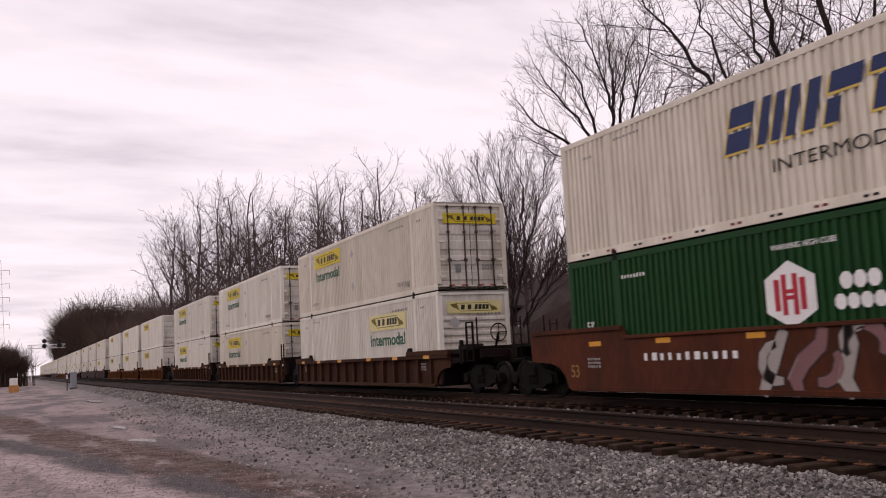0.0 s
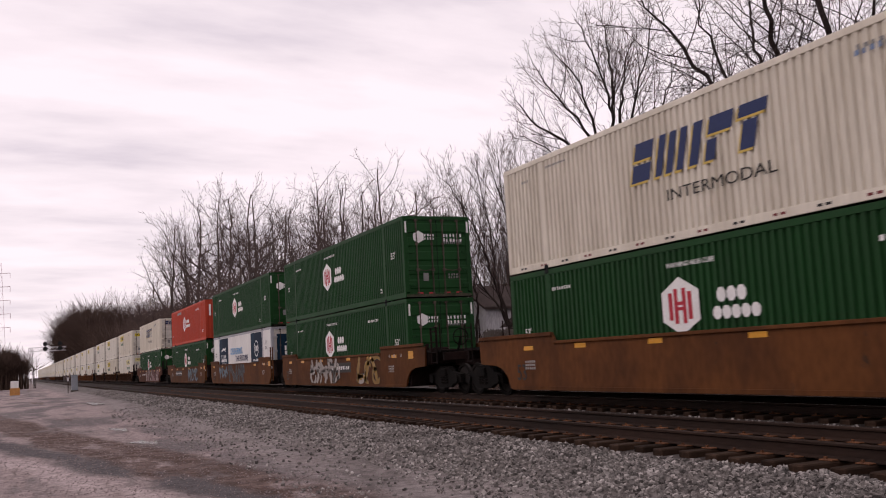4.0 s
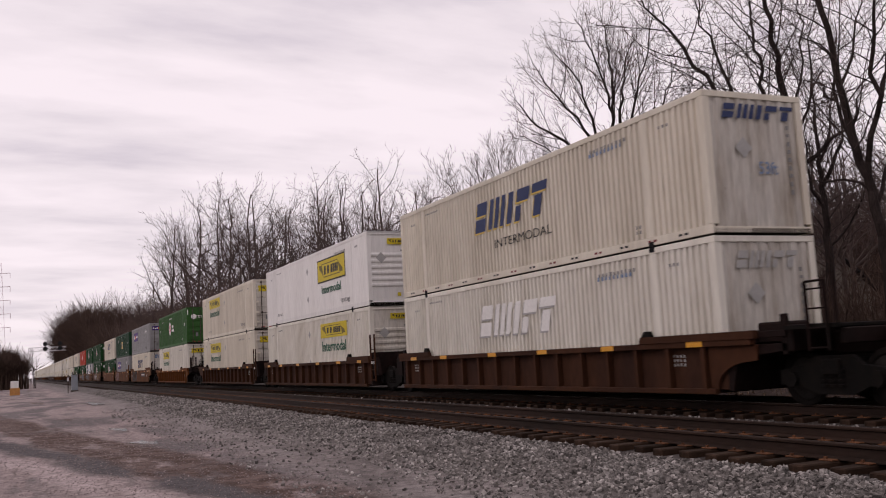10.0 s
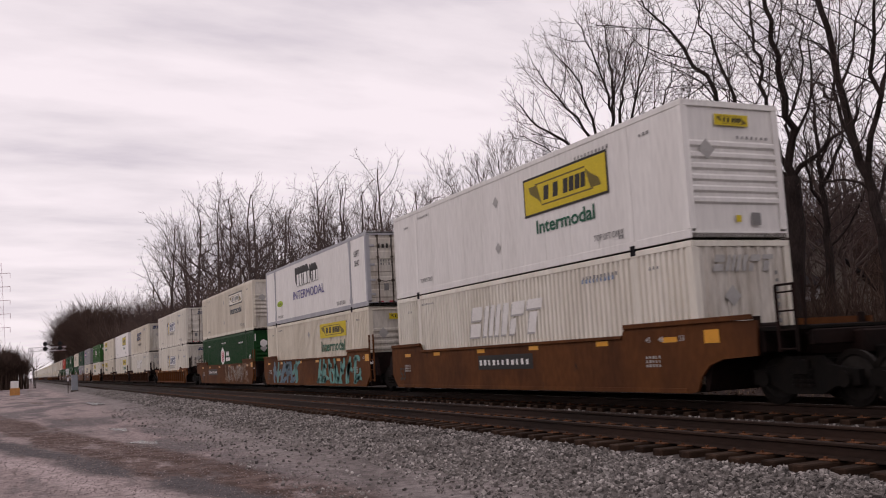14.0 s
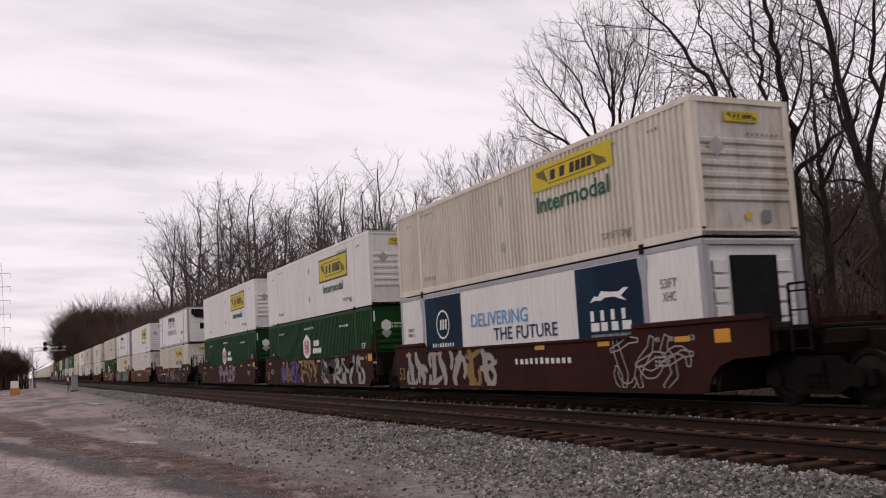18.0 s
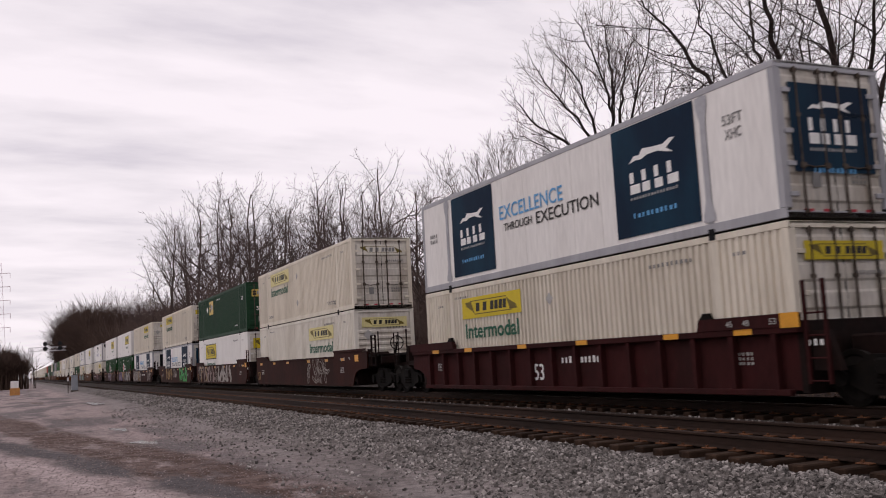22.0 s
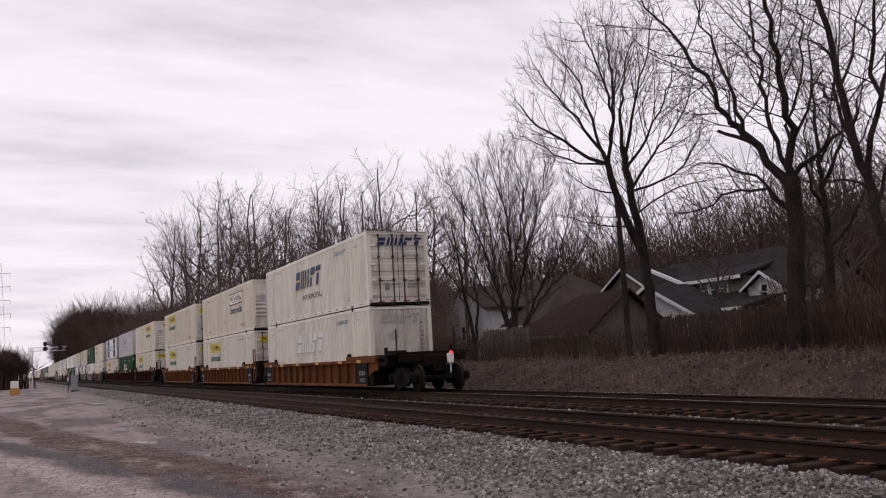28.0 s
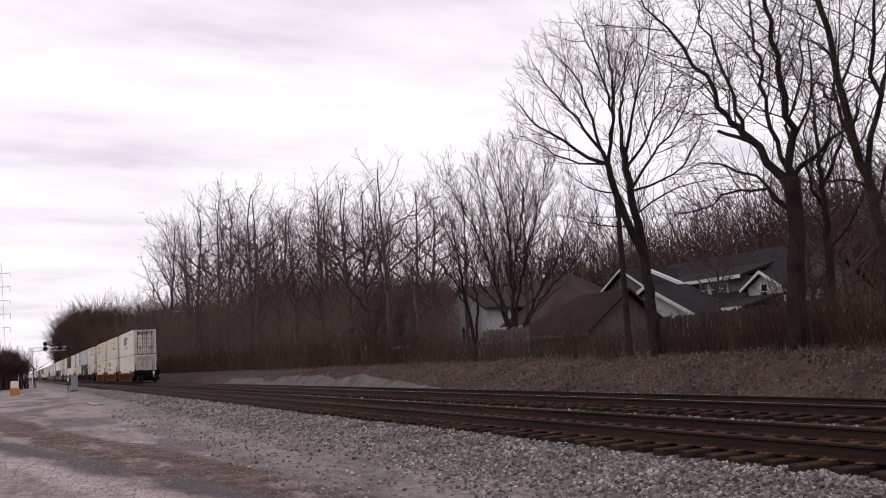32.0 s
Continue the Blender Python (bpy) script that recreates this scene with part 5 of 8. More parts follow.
def hex_mark(parent, y, z):
    at = on_side(y, z)
    part("hexagon_mark", plates_mesh("hexagon", [ring_poly(6, 0.68, 0.60, math.pi / 2)], MARK), MARK, parent, "white hexagonal plate with crimson bars", at)
    tagged(part("crimson_mark", plates_mesh("hexbars", [rect(-0.37, -0.24, -0.28, 0.28), rect(-0.19, -0.07, -0.36, 0.36), rect(0.07, 0.19, -0.36, 0.36), rect(0.24, 0.37, -0.28, 0.28), rect(-0.07, 0.07, 0.02, 0.09), rect(-0.07, 0.07, -0.09, -0.02)], CRIMSON, 0.003), CRIMSON, parent, at=at), kind="stuff")


def pair_words(parent, y, z, w, h, material=MARK):
    """Two stacked rows of plain white rings and uprights."""
    at = on_side(y, z)
    u = w / 6
    polys = [ring_poly(8, 0.56 * u, 0.23 * h, 0.39, (-1.8 + 1.15 * k) * u, 0.27 * h) for k in range(3)]
    polys += [ring_poly(8, 0.53 * u, 0.21 * h, 0.39, (-2.4 + 1.08 * k) * u, -0.25 * h) for k in range(5)]
    tagged(part("word_lettering", plates_mesh(("pair", w, h), polys, material), material, parent, at=at), kind="stuff")


def scroll_mark(parent, y, z, w, h, ground_mat=YELLOW, border=False, at=None):
    """Yellow plaque with a dark scroll and six dark blocks."""
    at = at or on_side(y, z)
    if border:
        part("plaque_border", plates_mesh(("border", w, h), [rect(-w / 2 - 0.06, w / 2 + 0.06, -h / 2 - 0.06, h / 2 + 0.06)], INK), INK, parent, at=at)
    part("plaque", plates_mesh(("plaque", w, h), [rect(-w / 2, w / 2, -h / 2, h / 2)], ground_mat, 0.003), ground_mat, parent, "yellow plaque", at)
    a, b, t = w * 0.44, h * 0.34, h * 0.045
    lines = [[(-a * 0.80, b), (a * 0.62, b), (a * 0.62, b - t), (-a * 0.80, b - t)], [(-a * 0.62, -b), (a * 0.80, -b), (a * 0.80, -b + t), (-a * 0.62, -b + t)],
             [(-a, b * 0.85), (-a * 0.74, b * 0.85), (-a * 0.62, -b * 0.85), (-a * 0.74, -b * 0.35), (-a * 0.95, b * 0.25)],
             [(a, -b * 0.85), (a * 0.74, -b * 0.85), (a * 0.62, b * 0.85), (a * 0.74, b * 0.35), (a * 0.95, -b * 0.25)]]
    s = w / 14.0
    blocks = [(-3.4, -2.5), (-1.7, -0.8), (0.1, 0.9), (1.1, 1.9), (2.1, 2.9), (3.05, 3.8)]
    letters = [rect(x0 * s, x1 * s, -h * 0.20, h * 0.20, 0.12) for x0, x1 in blocks]
    shade = INK if ground_mat != WHITE else FADED
    tagged(part("scroll", plates_mesh(("scroll", w, h), lines, flat_olive, 0.006), flat_olive, parent, at=at), kind="stuff")
    tagged(part("plaque_lettering", plates_mesh(("letters", w, h), letters, shade, 0.006), shade, parent, at=at), kind="stuff")


flat_maroon = flat("dull_red_reflector", (0.16, 0.03, 0.03))
flat_olive = flat("olive_scroll", (0.14, 0.105, 0.02))


def parcel_panel(parent, y, z, w, h, at=None):
    at = at or on_side(y, z)
    part("purple_panel", plates_mesh(("parcel", w, h), [rect(-w / 2, w / 2, -h / 2, h / 2)], PURPLE), PURPLE, parent, "purple panel", at)
    u = w / 12
    tagged(part("white_lettering", plates_mesh(("parcelw", w, h), [rect(-5.3 * u, -4.7 * u, -0.22 * h, 0.22 * h), rect(-4.5 * u, -3.6 * u, -0.22 * h, 0.06 * h), rect(-3.4 * u, -2.6 * u, -0.22 * h, 0.16 * h)]
         + [rect(0.2 * u + i * 0.52 * u, 0.58 * u + i * 0.52 * u, -0.12 * h, (0.06 + 0.1 * (i in (0, 2, 3, 5, 8))) * h) for i in range(10)], MARK, 0.003), MARK, parent, at=at), kind="stuff")
    tagged(part("orange_lettering", plates_mesh(("parcelo", w, h), [rect(-2.4 * u, -1.5 * u, -0.22 * h, 0.22 * h), rect(-1.4 * u, -0.5 * u, -0.22 * h, 0.06 * h)], SCARLET, 0.003), SCARLET, parent, at=at), kind="stuff")


def square_mark(parent, y, z, w, h, at=None):
    at = at or on_side(y, z)
    part("gold_square", plates_mesh(("square", w, h), [rect(-w / 2, w / 2, -h / 2, h / 2)], GOLD), GOLD, parent, "gold square plate", at)
    tagged(part("dark_lettering", plates_mesh(("squared", w, h), [rect(-0.42 * w, -0.12 * w, 0.04 * h, 0.32 * h), rect(-0.42 * w, -0.12 * w, -0.30 * h, -0.02 * h)], INK, 0.003), INK, parent, at=at), kind="stuff")
    tagged(part("blue_lettering", plates_mesh(("squareb", w, h), [rect(-0.04 * w + i * 0.14 * w, 0.06 * w + i * 0.14 * w, -0.12 * h, 0.22 * h) for i in range(3)], flat_slate, 0.003), flat_slate, parent, at=at), kind="stuff")


flat_slate = flat("slate_blue_marking", (0.16, 0.22, 0.34))


def hound_panel(parent, y, w, z0=0.30, z1=2.74, at=None, name="navy_panel"):
    """Dark teal panel with a white running shape, four white blocks and thin lines."""
    at = at or on_side(y, (z0 + z1) / 2)
    h = z1 - z0
    part(name, plates_mesh((name, w, h), [rect(-w / 2, w / 2, -h / 2, h / 2)], DEEP), DEEP, parent, "dark teal picture panel", at)
    k = w / 2.75
    run = [(-0.78, 0.16), (-0.60, 0.30), (-0.42, 0.28), (-0.30, 0.40), (0.05, 0.36), (0.40, 0.34), (0.60, 0.42), (0.78, 0.40), (0.62, 0.32), (0.48, 0.24), (0.70, 0.12), (0.50, 0.16), (0.20, 0.24), (-0.15, 0.24), (-0.35, 0.18), (-0.55, 0.20)]
    part("running_shape", plates_mesh(("run", w), [[(a * k, b * k + 0.22) for a, b in run]], MARK, 0.003), MARK, parent, at=at)
    blocks = []
    for i in range(4):
        x = (-0.80 + i * 0.42) * k
        blocks += [rect(x, x + (0.26 if i in (1, 2) else 0.34) * k, -0.30, -0.10), rect(x, x + 0.14 * k, -0.06, 0.18)]
    tagged(part("white_lettering", plates_mesh(("hound", w), blocks, MARK, 0.003), MARK, parent, at=at), kind="stuff")
    bars(parent, at @ pose(0, -0.40, 0.003), 1.6 * k, 0.09, FAINT, 1, 16, seed=3)
    bars(parent, at @ pose(0, -0.78, 0.003), 1.5 * k, 0.15, SKYBLUE, 1, 10, seed=5)


def round_panel(parent, y, w, z0=0.30, z1=2.74):
    at = on_side(y, (z0 + z1) / 2)
    h = z1 - z0
    part("navy_panel", plates_mesh(("roundp", w, h), [rect(-w / 2, w / 2, -h / 2, h / 2)], DEEP), DEEP, parent, "dark teal picture panel", at)
    outer, inner = ring_poly(24, 0.50, 0.46, 0, 0, 0.32), ring_poly(24, 0.44, 0.40, 0, 0, 0.32)
    part("ring", plates_mesh("roundring", [[outer[i], outer[(i + 1) % 24], inner[(i + 1) % 24], inner[i]] for i in range(24)], MARK, 0.003), MARK, parent, at=at)
    tagged(part("white_lettering", plates_mesh("roundb", [rect(-0.26 + i * 0.19, -0.14 + i * 0.19, 0.16, 0.48, 0.15) for i in range(3)], MARK, 0.003), MARK, parent, at=at), kind="stuff")
    bars(parent, at @ pose(0, -0.32, 0.003), 1.7, 0.18, MARK, 1, 9, seed=7)
    bars(parent, at @ pose(0, -0.62, 0.003), 1.2, 0.18, MARK, 1, 6, seed=8)


def shield_mark(parent, y, z, mark_y, mark_z, w, h):
    at = on_side(y, z)
    out = [(-0.62, 0.55), (-0.2, 0.48), (0, 0.60), (0.2, 0.48), (0.62, 0.55), (0.60, -0.05), (0.38, -0.42), (0, -0.64), (-0.38, -0.42), (-0.60, -0.05)]
    part("shield_edge", plates_mesh("shield", [out], FADED), FADED, parent, at=at)
    part("shield_blue", plates_mesh("shieldb", [[(-0.54, 0.46), (-0.05, 0.46), (-0.10, -0.55), (-0.34, -0.38), (-0.52, -0.05)]], NAVY, 0.003), NAVY, parent, "navy half of a shield", at)
    part("shield_gold", plates_mesh("shieldg", [[(0.02, 0.50), (0.52, 0.46), (0.50, -0.05), (0.30, -0.40), (0.0, -0.56)]], GOLD, 0.003), GOLD, parent, "gold half of a shield", at)
    part("shield_emblem", plates_mesh("shieldh", [[(-0.30, -0.42), (-0.12, 0.10), (0.10, 0.36), (0.30, 0.28), (0.08, 0.10), (0.02, -0.30)], [(-0.44, -0.15), (-0.30, 0.2), (-0.1, 0.38), (-0.24, 0.05), (-0.30, -0.25)]], MARK, 0.006), MARK, parent, at=at)
    at = on_side(mark_y, mark_z)
    part("mark_border", plates_mesh(("markb", w, h), [rect(-w / 2 - 0.08, w / 2 + 0.10, -h / 2 - 0.10, h / 2 + 0.10, 0.25)], FADED), FADED, parent, at=at)
    part("mark_field", plates_mesh(("markf", w, h), [rect(-w / 2 - 0.03, w / 2 + 0.05, -h / 2 - 0.05, h / 2 + 0.05, 0.25)], MARK, 0.003), MARK, parent, at=at)
    slanted_mark(parent, at @ pose(0, 0, 0.004), w * 0.97, h * 0.92, NAVY)


def block_mark(parent, y, z, w, h):
    """White slanted blocks with deep black shadows."""
    at = on_side(y, z)
    u = w / 9
    xs = [(-4.4, -3.5), (-3.3, -2.4), (-2.15, -1.75), (-1.5, -0.3), (-0.05, 0.75), (1.5, 1.9), (2.1, 3.0), (3.2, 3.9)]
    hs = [(-0.5, 0.18)] * 5 + [(-0.5, 0.1)] * 3
    tagged(part("mark_shadow", plates_mesh(("blocks", w, h), [[(a * u, y0 * h), (b * u, y0 * h), (b * u, y1 * h), ((b - 0.75) * u, (y1 + 0.34) * h), ((a - 0.75) * u, (y1 + 0.34) * h), ((a - 0.6) * u, (y0 + 0.28) * h)] for (a, b), (y0, y1) in zip(xs, hs)], INK), INK, parent, "black block shadow", at), kind="stuff")
    tagged(part("mark_lettering", plates_mesh(("blockw", w, h), [rect(a * u + 0.03, b * u - 0.02, y0 * h + 0.02, y1 * h - 0.04) for (a, b), (y0, y1) in zip(xs, hs)], MARK, 0.003), MARK, parent, at=at), kind="stuff")


def words(parent, text, y, z, w, h, material, rear=False):
    part("lettering", text_mesh(text, h, material, w), material, parent, at=on_rear(y, z) if rear else on_side(y, z))


# ---------------------------------------------------------------- containers
RIB = 0.20


def corrugated(bm, y0, y1, z0, z1, x, depth, out):
    """Pressed sheet with upright trapezoid ribs, outer face at x, between y0 and y1."""
    n = max(2, round((y1 - y0) / RIB))
    step = (y1 - y0) / n
    ys = [(y0, 1)]
    for i in range(n):
        a = y0 + i * step
        ys += [(a + 0.20 * step, 1), (a + 0.32 * step, 0), (a + 0.68 * step, 0), (a + 0.80 * step, 1)]
    ys.append((y1, 1))
    rows = [[bm.verts.new((x + (0 if k else depth), y, z)) for y, k in ys] for z in (z0, z1)]
    back = [[bm.verts.new((x + depth * 2, y, z)) for y in (y0, y1)] for z in (z0, z1)]
    for i in range(len(ys) - 1):
        bm.faces.new((rows[0][i], rows[0][i + 1], rows[1][i + 1], rows[1][i]))
    bm.faces.new((back[0][0], back[0][1], back[1][1], back[1][0]))
    bm.faces.new((rows[0][0], rows[1][0], back[1][0], back[0][0]))
    bm.faces.new((rows[0][-1], rows[1][-1], back[1][1], back[0][1]))


def smooth_panel(bm, y0, y1, z0, z1, x, depth):
    """Flat sheet with narrow upright seams between its plates."""
    n = max(1, round((y1 - y0) / 1.22))
    step = (y1 - y0) / n
    ys = [(y0, 0)]
    for i in range(1, n):
        a = y0 + i * step
        ys += [(a - 0.010, 0), (a - 0.006, 1), (a + 0.006, 1), (a + 0.010, 0)]
    ys.append((y1, 0))
    outline = [(x + (depth * 0.3 if k else 0), y) for y, k in ys] + [(x + depth, y1), (x + depth, y0)]
    prism(bm, outline, z0, z1, "z")


P1, P2 = 1.98, L - 1.98


def container(name_label, paint, sides="corr", rear="doors", trim=None, group="containers on the train", simple=False):
    """A long container: origin at the middle of its rear bottom edge, its length along +y."""
    trim = trim or paint
    root = new("freight_container")
    tagged(root, name_label, "container", group)
    bays = ((0.16, P1 - 0.09), (P1 + 0.09, P2 - 0.09), (P2 + 0.09, L - 0.16))
    z0, z1 = 0.20, H - 0.13
    for s in (-1, 1):
        for y0, y1 in ([bays[1]] if simple else bays):
            a, b = (0.16, L - 0.16) if simple else (y0, y1)
            if sides == "corr":
                me = shared(f"side_panel_{s}_{a:.2f}_{b:.2f}", lambda bm: corrugated(bm, a, b, z0, z1, s * W2 - s * 0.004, -s * 0.052, s), paint)
            else:
                me = shared(f"flat_panel_{s}_{a:.2f}_{b:.2f}", lambda bm: smooth_panel(bm, a, b, z0, z1, s * W2 - s * 0.012, -s * 0.03), paint)
            part("side_panel", me, paint, root)
        lo, hi = (s * W2 - 0.05, s * W2) if s > 0 else (s * W2, s * W2 + 0.05)
        part("top_rail", shared(f"top_rail_{s}", lambda bm: block(bm, lo, hi, 0.0, L, H - 0.13, H, 0.008), trim), trim, root)
        part("bottom_rail", shared(f"bottom_rail_{s}", lambda bm: block(bm, lo, hi, 0.0, L, 0.02, 0.20, 0.008), trim), trim, root)
        if not simple and s < 0:
            for y in (P1, P2):
                part("stacking_post", shared(f"stacking_post_{s}", lambda bm: block(bm, lo, hi, -0.085, 0.085, 0.201, H - 0.131, 0.006), trim), trim, root, at=pose(-s * 0.001, y, 0))
        for y in (0.0, L):
            me = shared(f"corner_post_{s}_{y > 1}", lambda bm: block(bm, s * W2 - 0.17 if s > 0 else s * W2, s * W2 if s > 0 else s * W2 + 0.17, 0.001 if y < 1 else L - 0.16, 0.16 if y < 1 else L - 0.001, 0.201, H - 0.131, 0.01), trim)
            part("corner_post", me, trim, root)
    part("roof_panel", shared("roof_panel", lambda bm: block(bm, -W2 + 0.05, W2 - 0.05, 0.0, L, H - 0.05, H - 0.01), paint), paint, root)
    part("floor_panel", shared("floor_panel", lambda bm: block(bm, -W2 + 0.05, W2 - 0.05, 0.0, L, 0.03, 0.12), GRIME), GRIME, root)
    part("front_panel", shared("front_panel", lambda bm: block(bm, -W2 + 0.17, W2 - 0.17, L - 0.08, L - 0.02, 0.12, H - 0.05), paint), paint, root)
    for z in (H - 0.13, 0.03):
        part("end_rail", shared(f"end_rail_{z > 1}", lambda bm: block(bm, -W2 + 0.05, W2 - 0.05, 0.0, 0.10, z, z + 0.125, 0.006), trim), trim, root)
    if not simple:
        for y in (P1, P2):
            part("lifting_block", shared("lifting_block", lambda bm: block(bm, -W2 - 0.012, -W2 + 0.16, -0.09, 0.09, -0.125, 0.004, 0.01), SHADOW), SHADOW, root, "dark stacking lock", pose(0, y, H + 0.118) if name_label.startswith("lower") else pose(0, y, 0))
    end = ENDWHITE if paint in (WHITE, CREAM) or (paint is CLEAN and rear == "doors") else paint
    if rear == "doors":
        doors(root, end, trim, simple)
    elif rear == "ribs":
        part("end_panel", shared("ribbed_end", ribbed_end, end), end, root, "end wall with horizontal ribs")
        bars(root, on_rear(0.55, 2.14), 0.9, 0.09, FADED, 1, 7, seed=4)
        part("placard", plates_mesh("endplacard", [ring_poly(4, 0.22, 0.22)], FAINT), FAINT, root, at=on_rear(-0.72, 1.86))
        part("vent_plate", plates_mesh("endvent", [rect(-0.12, 0.12, -0.13, 0.13)], FADED), FADED, root, at=on_rear(0.45, 0.42))
        part("yellow_tag", plates_mesh("endtag", [rect(-0.07, 0.07, -0.07, 0.07)], YELLOW), YELLOW, root, at=on_rear(-0.02, 0.42))
    elif rear == "corr":
        part("end_panel", shared("upright_end", upright_end, end), end, root, "end wall with upright ribs")
        part("placard", plates_mesh("endplacard", [ring_poly(4, 0.22, 0.22)], FAINT), FAINT, root, at=on_rear(-0.35, 1.75))
        bars(root, on_rear(0.85, 1.5) @ pose(0, 0, 0, 0, 0, -90), 1.5, 0.13, FADED, 1, 9, seed=6)
    elif rear == "flat":
        part("end_panel", shared("flat_end", lambda bm: block(bm, -W2 + 0.17, W2 - 0.17, 0.03, 0.09, 0.16, H - 0.13), paint), paint, root)
        part("placard", plates_mesh("endplacard", [ring_poly(4, 0.22, 0.22)], FAINT), FAINT, root, at=on_rear(-0.55, 1.75, -0.027))
    elif rear == "unit":
        cooling_unit(root)
    elif rear == "bay":
        engine_bay(root, paint)
    return root


def ribbed_end(bm):
    out = [(0.10, 0.155), (0.05, 0.155)]
    for i in range(6):
        z = 0.72 + i * 0.235
        out += [(0.05, z), (0.0, z + 0.045), (0.0, z + 0.12), (0.05, z + 0.165)]
    prism(bm, out + [(0.05, H - 0.13), (0.10, H - 0.13)], -W2 + 0.17, W2 - 0.17)


def upright_end(bm):
    out = [(-W2 + 0.17, 0.10), (-W2 + 0.17, 0.06)]
    for i in range(8):
        x = -0.98 + i * 0.27
        out += [(x, 0.06), (x + 0.04, 0.015), (x + 0.13, 0.015), (x + 0.17, 0.06)]
    prism(bm, out + [(W2 - 0.17, 0.06), (W2 - 0.17, 0.10)], 0.155, H - 0.13, "z")


def door_leaf(bm, s):
    x0, x1 = (0.012, W2 - 0.17) if s > 0 else (-W2 + 0.17, -0.012)
    out = [(0.10, 0.16), (0.055, 0.16)]
    for i in range(5):
        z = 0.30 + i * 0.50
        out += [(0.055, z), (0.026, z + 0.05), (0.026, z + 0.30), (0.055, z + 0.35)]
    prism(bm, out + [(0.055, H - 0.135), (0.10, H - 0.135)], x0, x1)


def doors(root, paint, trim, simple=False):
    for s in (-1, 1):
        d = part("door", shared(f"door_{s}", lambda bm: door_leaf(bm, s), paint), paint, root, "closed container door")
        if simple:
            continue
        for x in (0.22, 0.80):
            def lock(bm):
                rod(bm, (s * x, 0.0, 0.10), (s * x, 0.0, H - 0.10), 0.026, 6)
                for z in (0.14, 1.0, 1.9, H - 0.16):
                    block(bm, s * x - 0.05, s * x + 0.05, -0.018, 0.04, z - 0.035, z + 0.035)
            part("lock_rod", shared(f"lock_rod_{s}_{x}", lock, GRIME), GRIME, d)
            part("handle", shared(f"handle_{s}_{x}", lambda bm: (rod(bm, (s * x, -0.03, 0.98), (s * (x + 0.36 if x < 0.5 else x - 0.30), -0.03, 0.94), 0.014, 6), block(bm, s * x - 0.06, s * x + 0.06, -0.04, 0.0, 0.93, 1.02)), GRIME), GRIME, d)
        for z in (0.45, 1.0, 1.6, 2.35):
            part("hinge", shared(f"hinge_{s}", lambda bm: block(bm, s * (W2 - 0.24) - 0.11, s * (W2 - 0.24) + 0.11, -0.012, 0.05, -0.045, 0.045, 0.008), trim), trim, d, at=pose(0, 0, z))
        part("seal", shared(f"seal_{s}", lambda bm: block(bm, s * 0.002 if s > 0 else -0.012, 0.012 if s > 0 else -0.002, 0.045, 0.09, 0.16, H - 0.135), SHADOW), SHADOW, d)
    if not simple:
        for x in (-0.75, -0.3, 0.3, 0.75):
            part("reflective_tape", plates_mesh("tape", [rect(-0.11, 0.11, -0.025, 0.025)], CRIMSON), CRIMSON, root, at=on_rear(x, 0.16))
        bars(root, on_rear(0.62, 1.95, 0.004), 0.75, 0.12, FADED, 1, 9, seed=9)
        bars(root, on_rear(0.62, 0.75, 0.004), 0.5, 0.2, FADED, 2, 5, seed=11)
        part("data_plate", plates_mesh("dataplate", [rect(-0.10, 0.10, -0.14, 0.14)], FADED), FADED, root, at=on_rear(-0.50, 0.72, 0.004))


def cooling_unit(root):
    """Refrigeration machinery: rounded black cowl over a white housing."""
    part("unit_housing", shared("unit_housing", lambda bm: block(bm, -W2 + 0.17, W2 - 0.17, -0.02, 0.10, 0.16, H - 0.13, 0.02), CLEAN), CLEAN, root)
    part("unit_cowl", shared("unit_cowl", lambda bm: prism(bm, [(-0.98, 2.72), (0.98, 2.72), (0.98, 2.34), (0.62, 2.06), (-0.62, 2.06), (-0.98, 2.34)], -0.22, -0.02, "y"), SHADOW), SHADOW, root, "rounded black cooling cowl")
    part("intake", shared("unit_intake", lambda bm: block(bm, -0.32, 0.22, -0.05, -0.02, 1.15, 1.60), SHADOW), SHADOW, root)
    for z in (0.55, 0.85, 1.75):
        part("service_panel", shared("service_panel", lambda bm: block(bm, -0.95, 0.95, -0.045, -0.02, -0.10, 0.12, 0.01), CLEAN), CLEAN, root, at=pose(0, 0, z))


def engine_bay(root, paint):
    """Open machinery bay: a solid black block stands for its shade, between white uprights."""
    part("bay_recess", shared("bay_recess", lambda bm: block(bm, -0.55, 0.62, 0.02, 0.10, 0.62, 2.55), SHADOW), SHADOW, root, "black block for the shade of an open machinery bay")
    part("bay_wall", shared("bay_wall", lambda bm: block(bm, -W2 + 0.17, W2 - 0.17, 0.10, 0.14, 0.155, H - 0.13), paint), paint, root)
    for x in (-1.0, 0.92):
        part("bay_louvre", shared("bay_louvre", lambda bm: [block(bm, -0.18, 0.18, 0.0, 0.08, 0.7 + i * 0.3, 0.95 + i * 0.3, 0.01) for i in range(6)], paint), paint, root, at=pose(x * 0.86, 0, 0))
    part("bay_rail", shared("bay_rail", lambda bm: (rod(bm, (-0.55, -0.05, 0.55), (0.4, -0.05, 0.55), 0.025), rod(bm, (0.4, -0.05, 0.2), (0.4, -0.05, 0.55), 0.025), rod(bm, (-0.55, -0.05, 0.2), (-0.55, -0.05, 0.55), 0.025)), MARK), MARK, root)


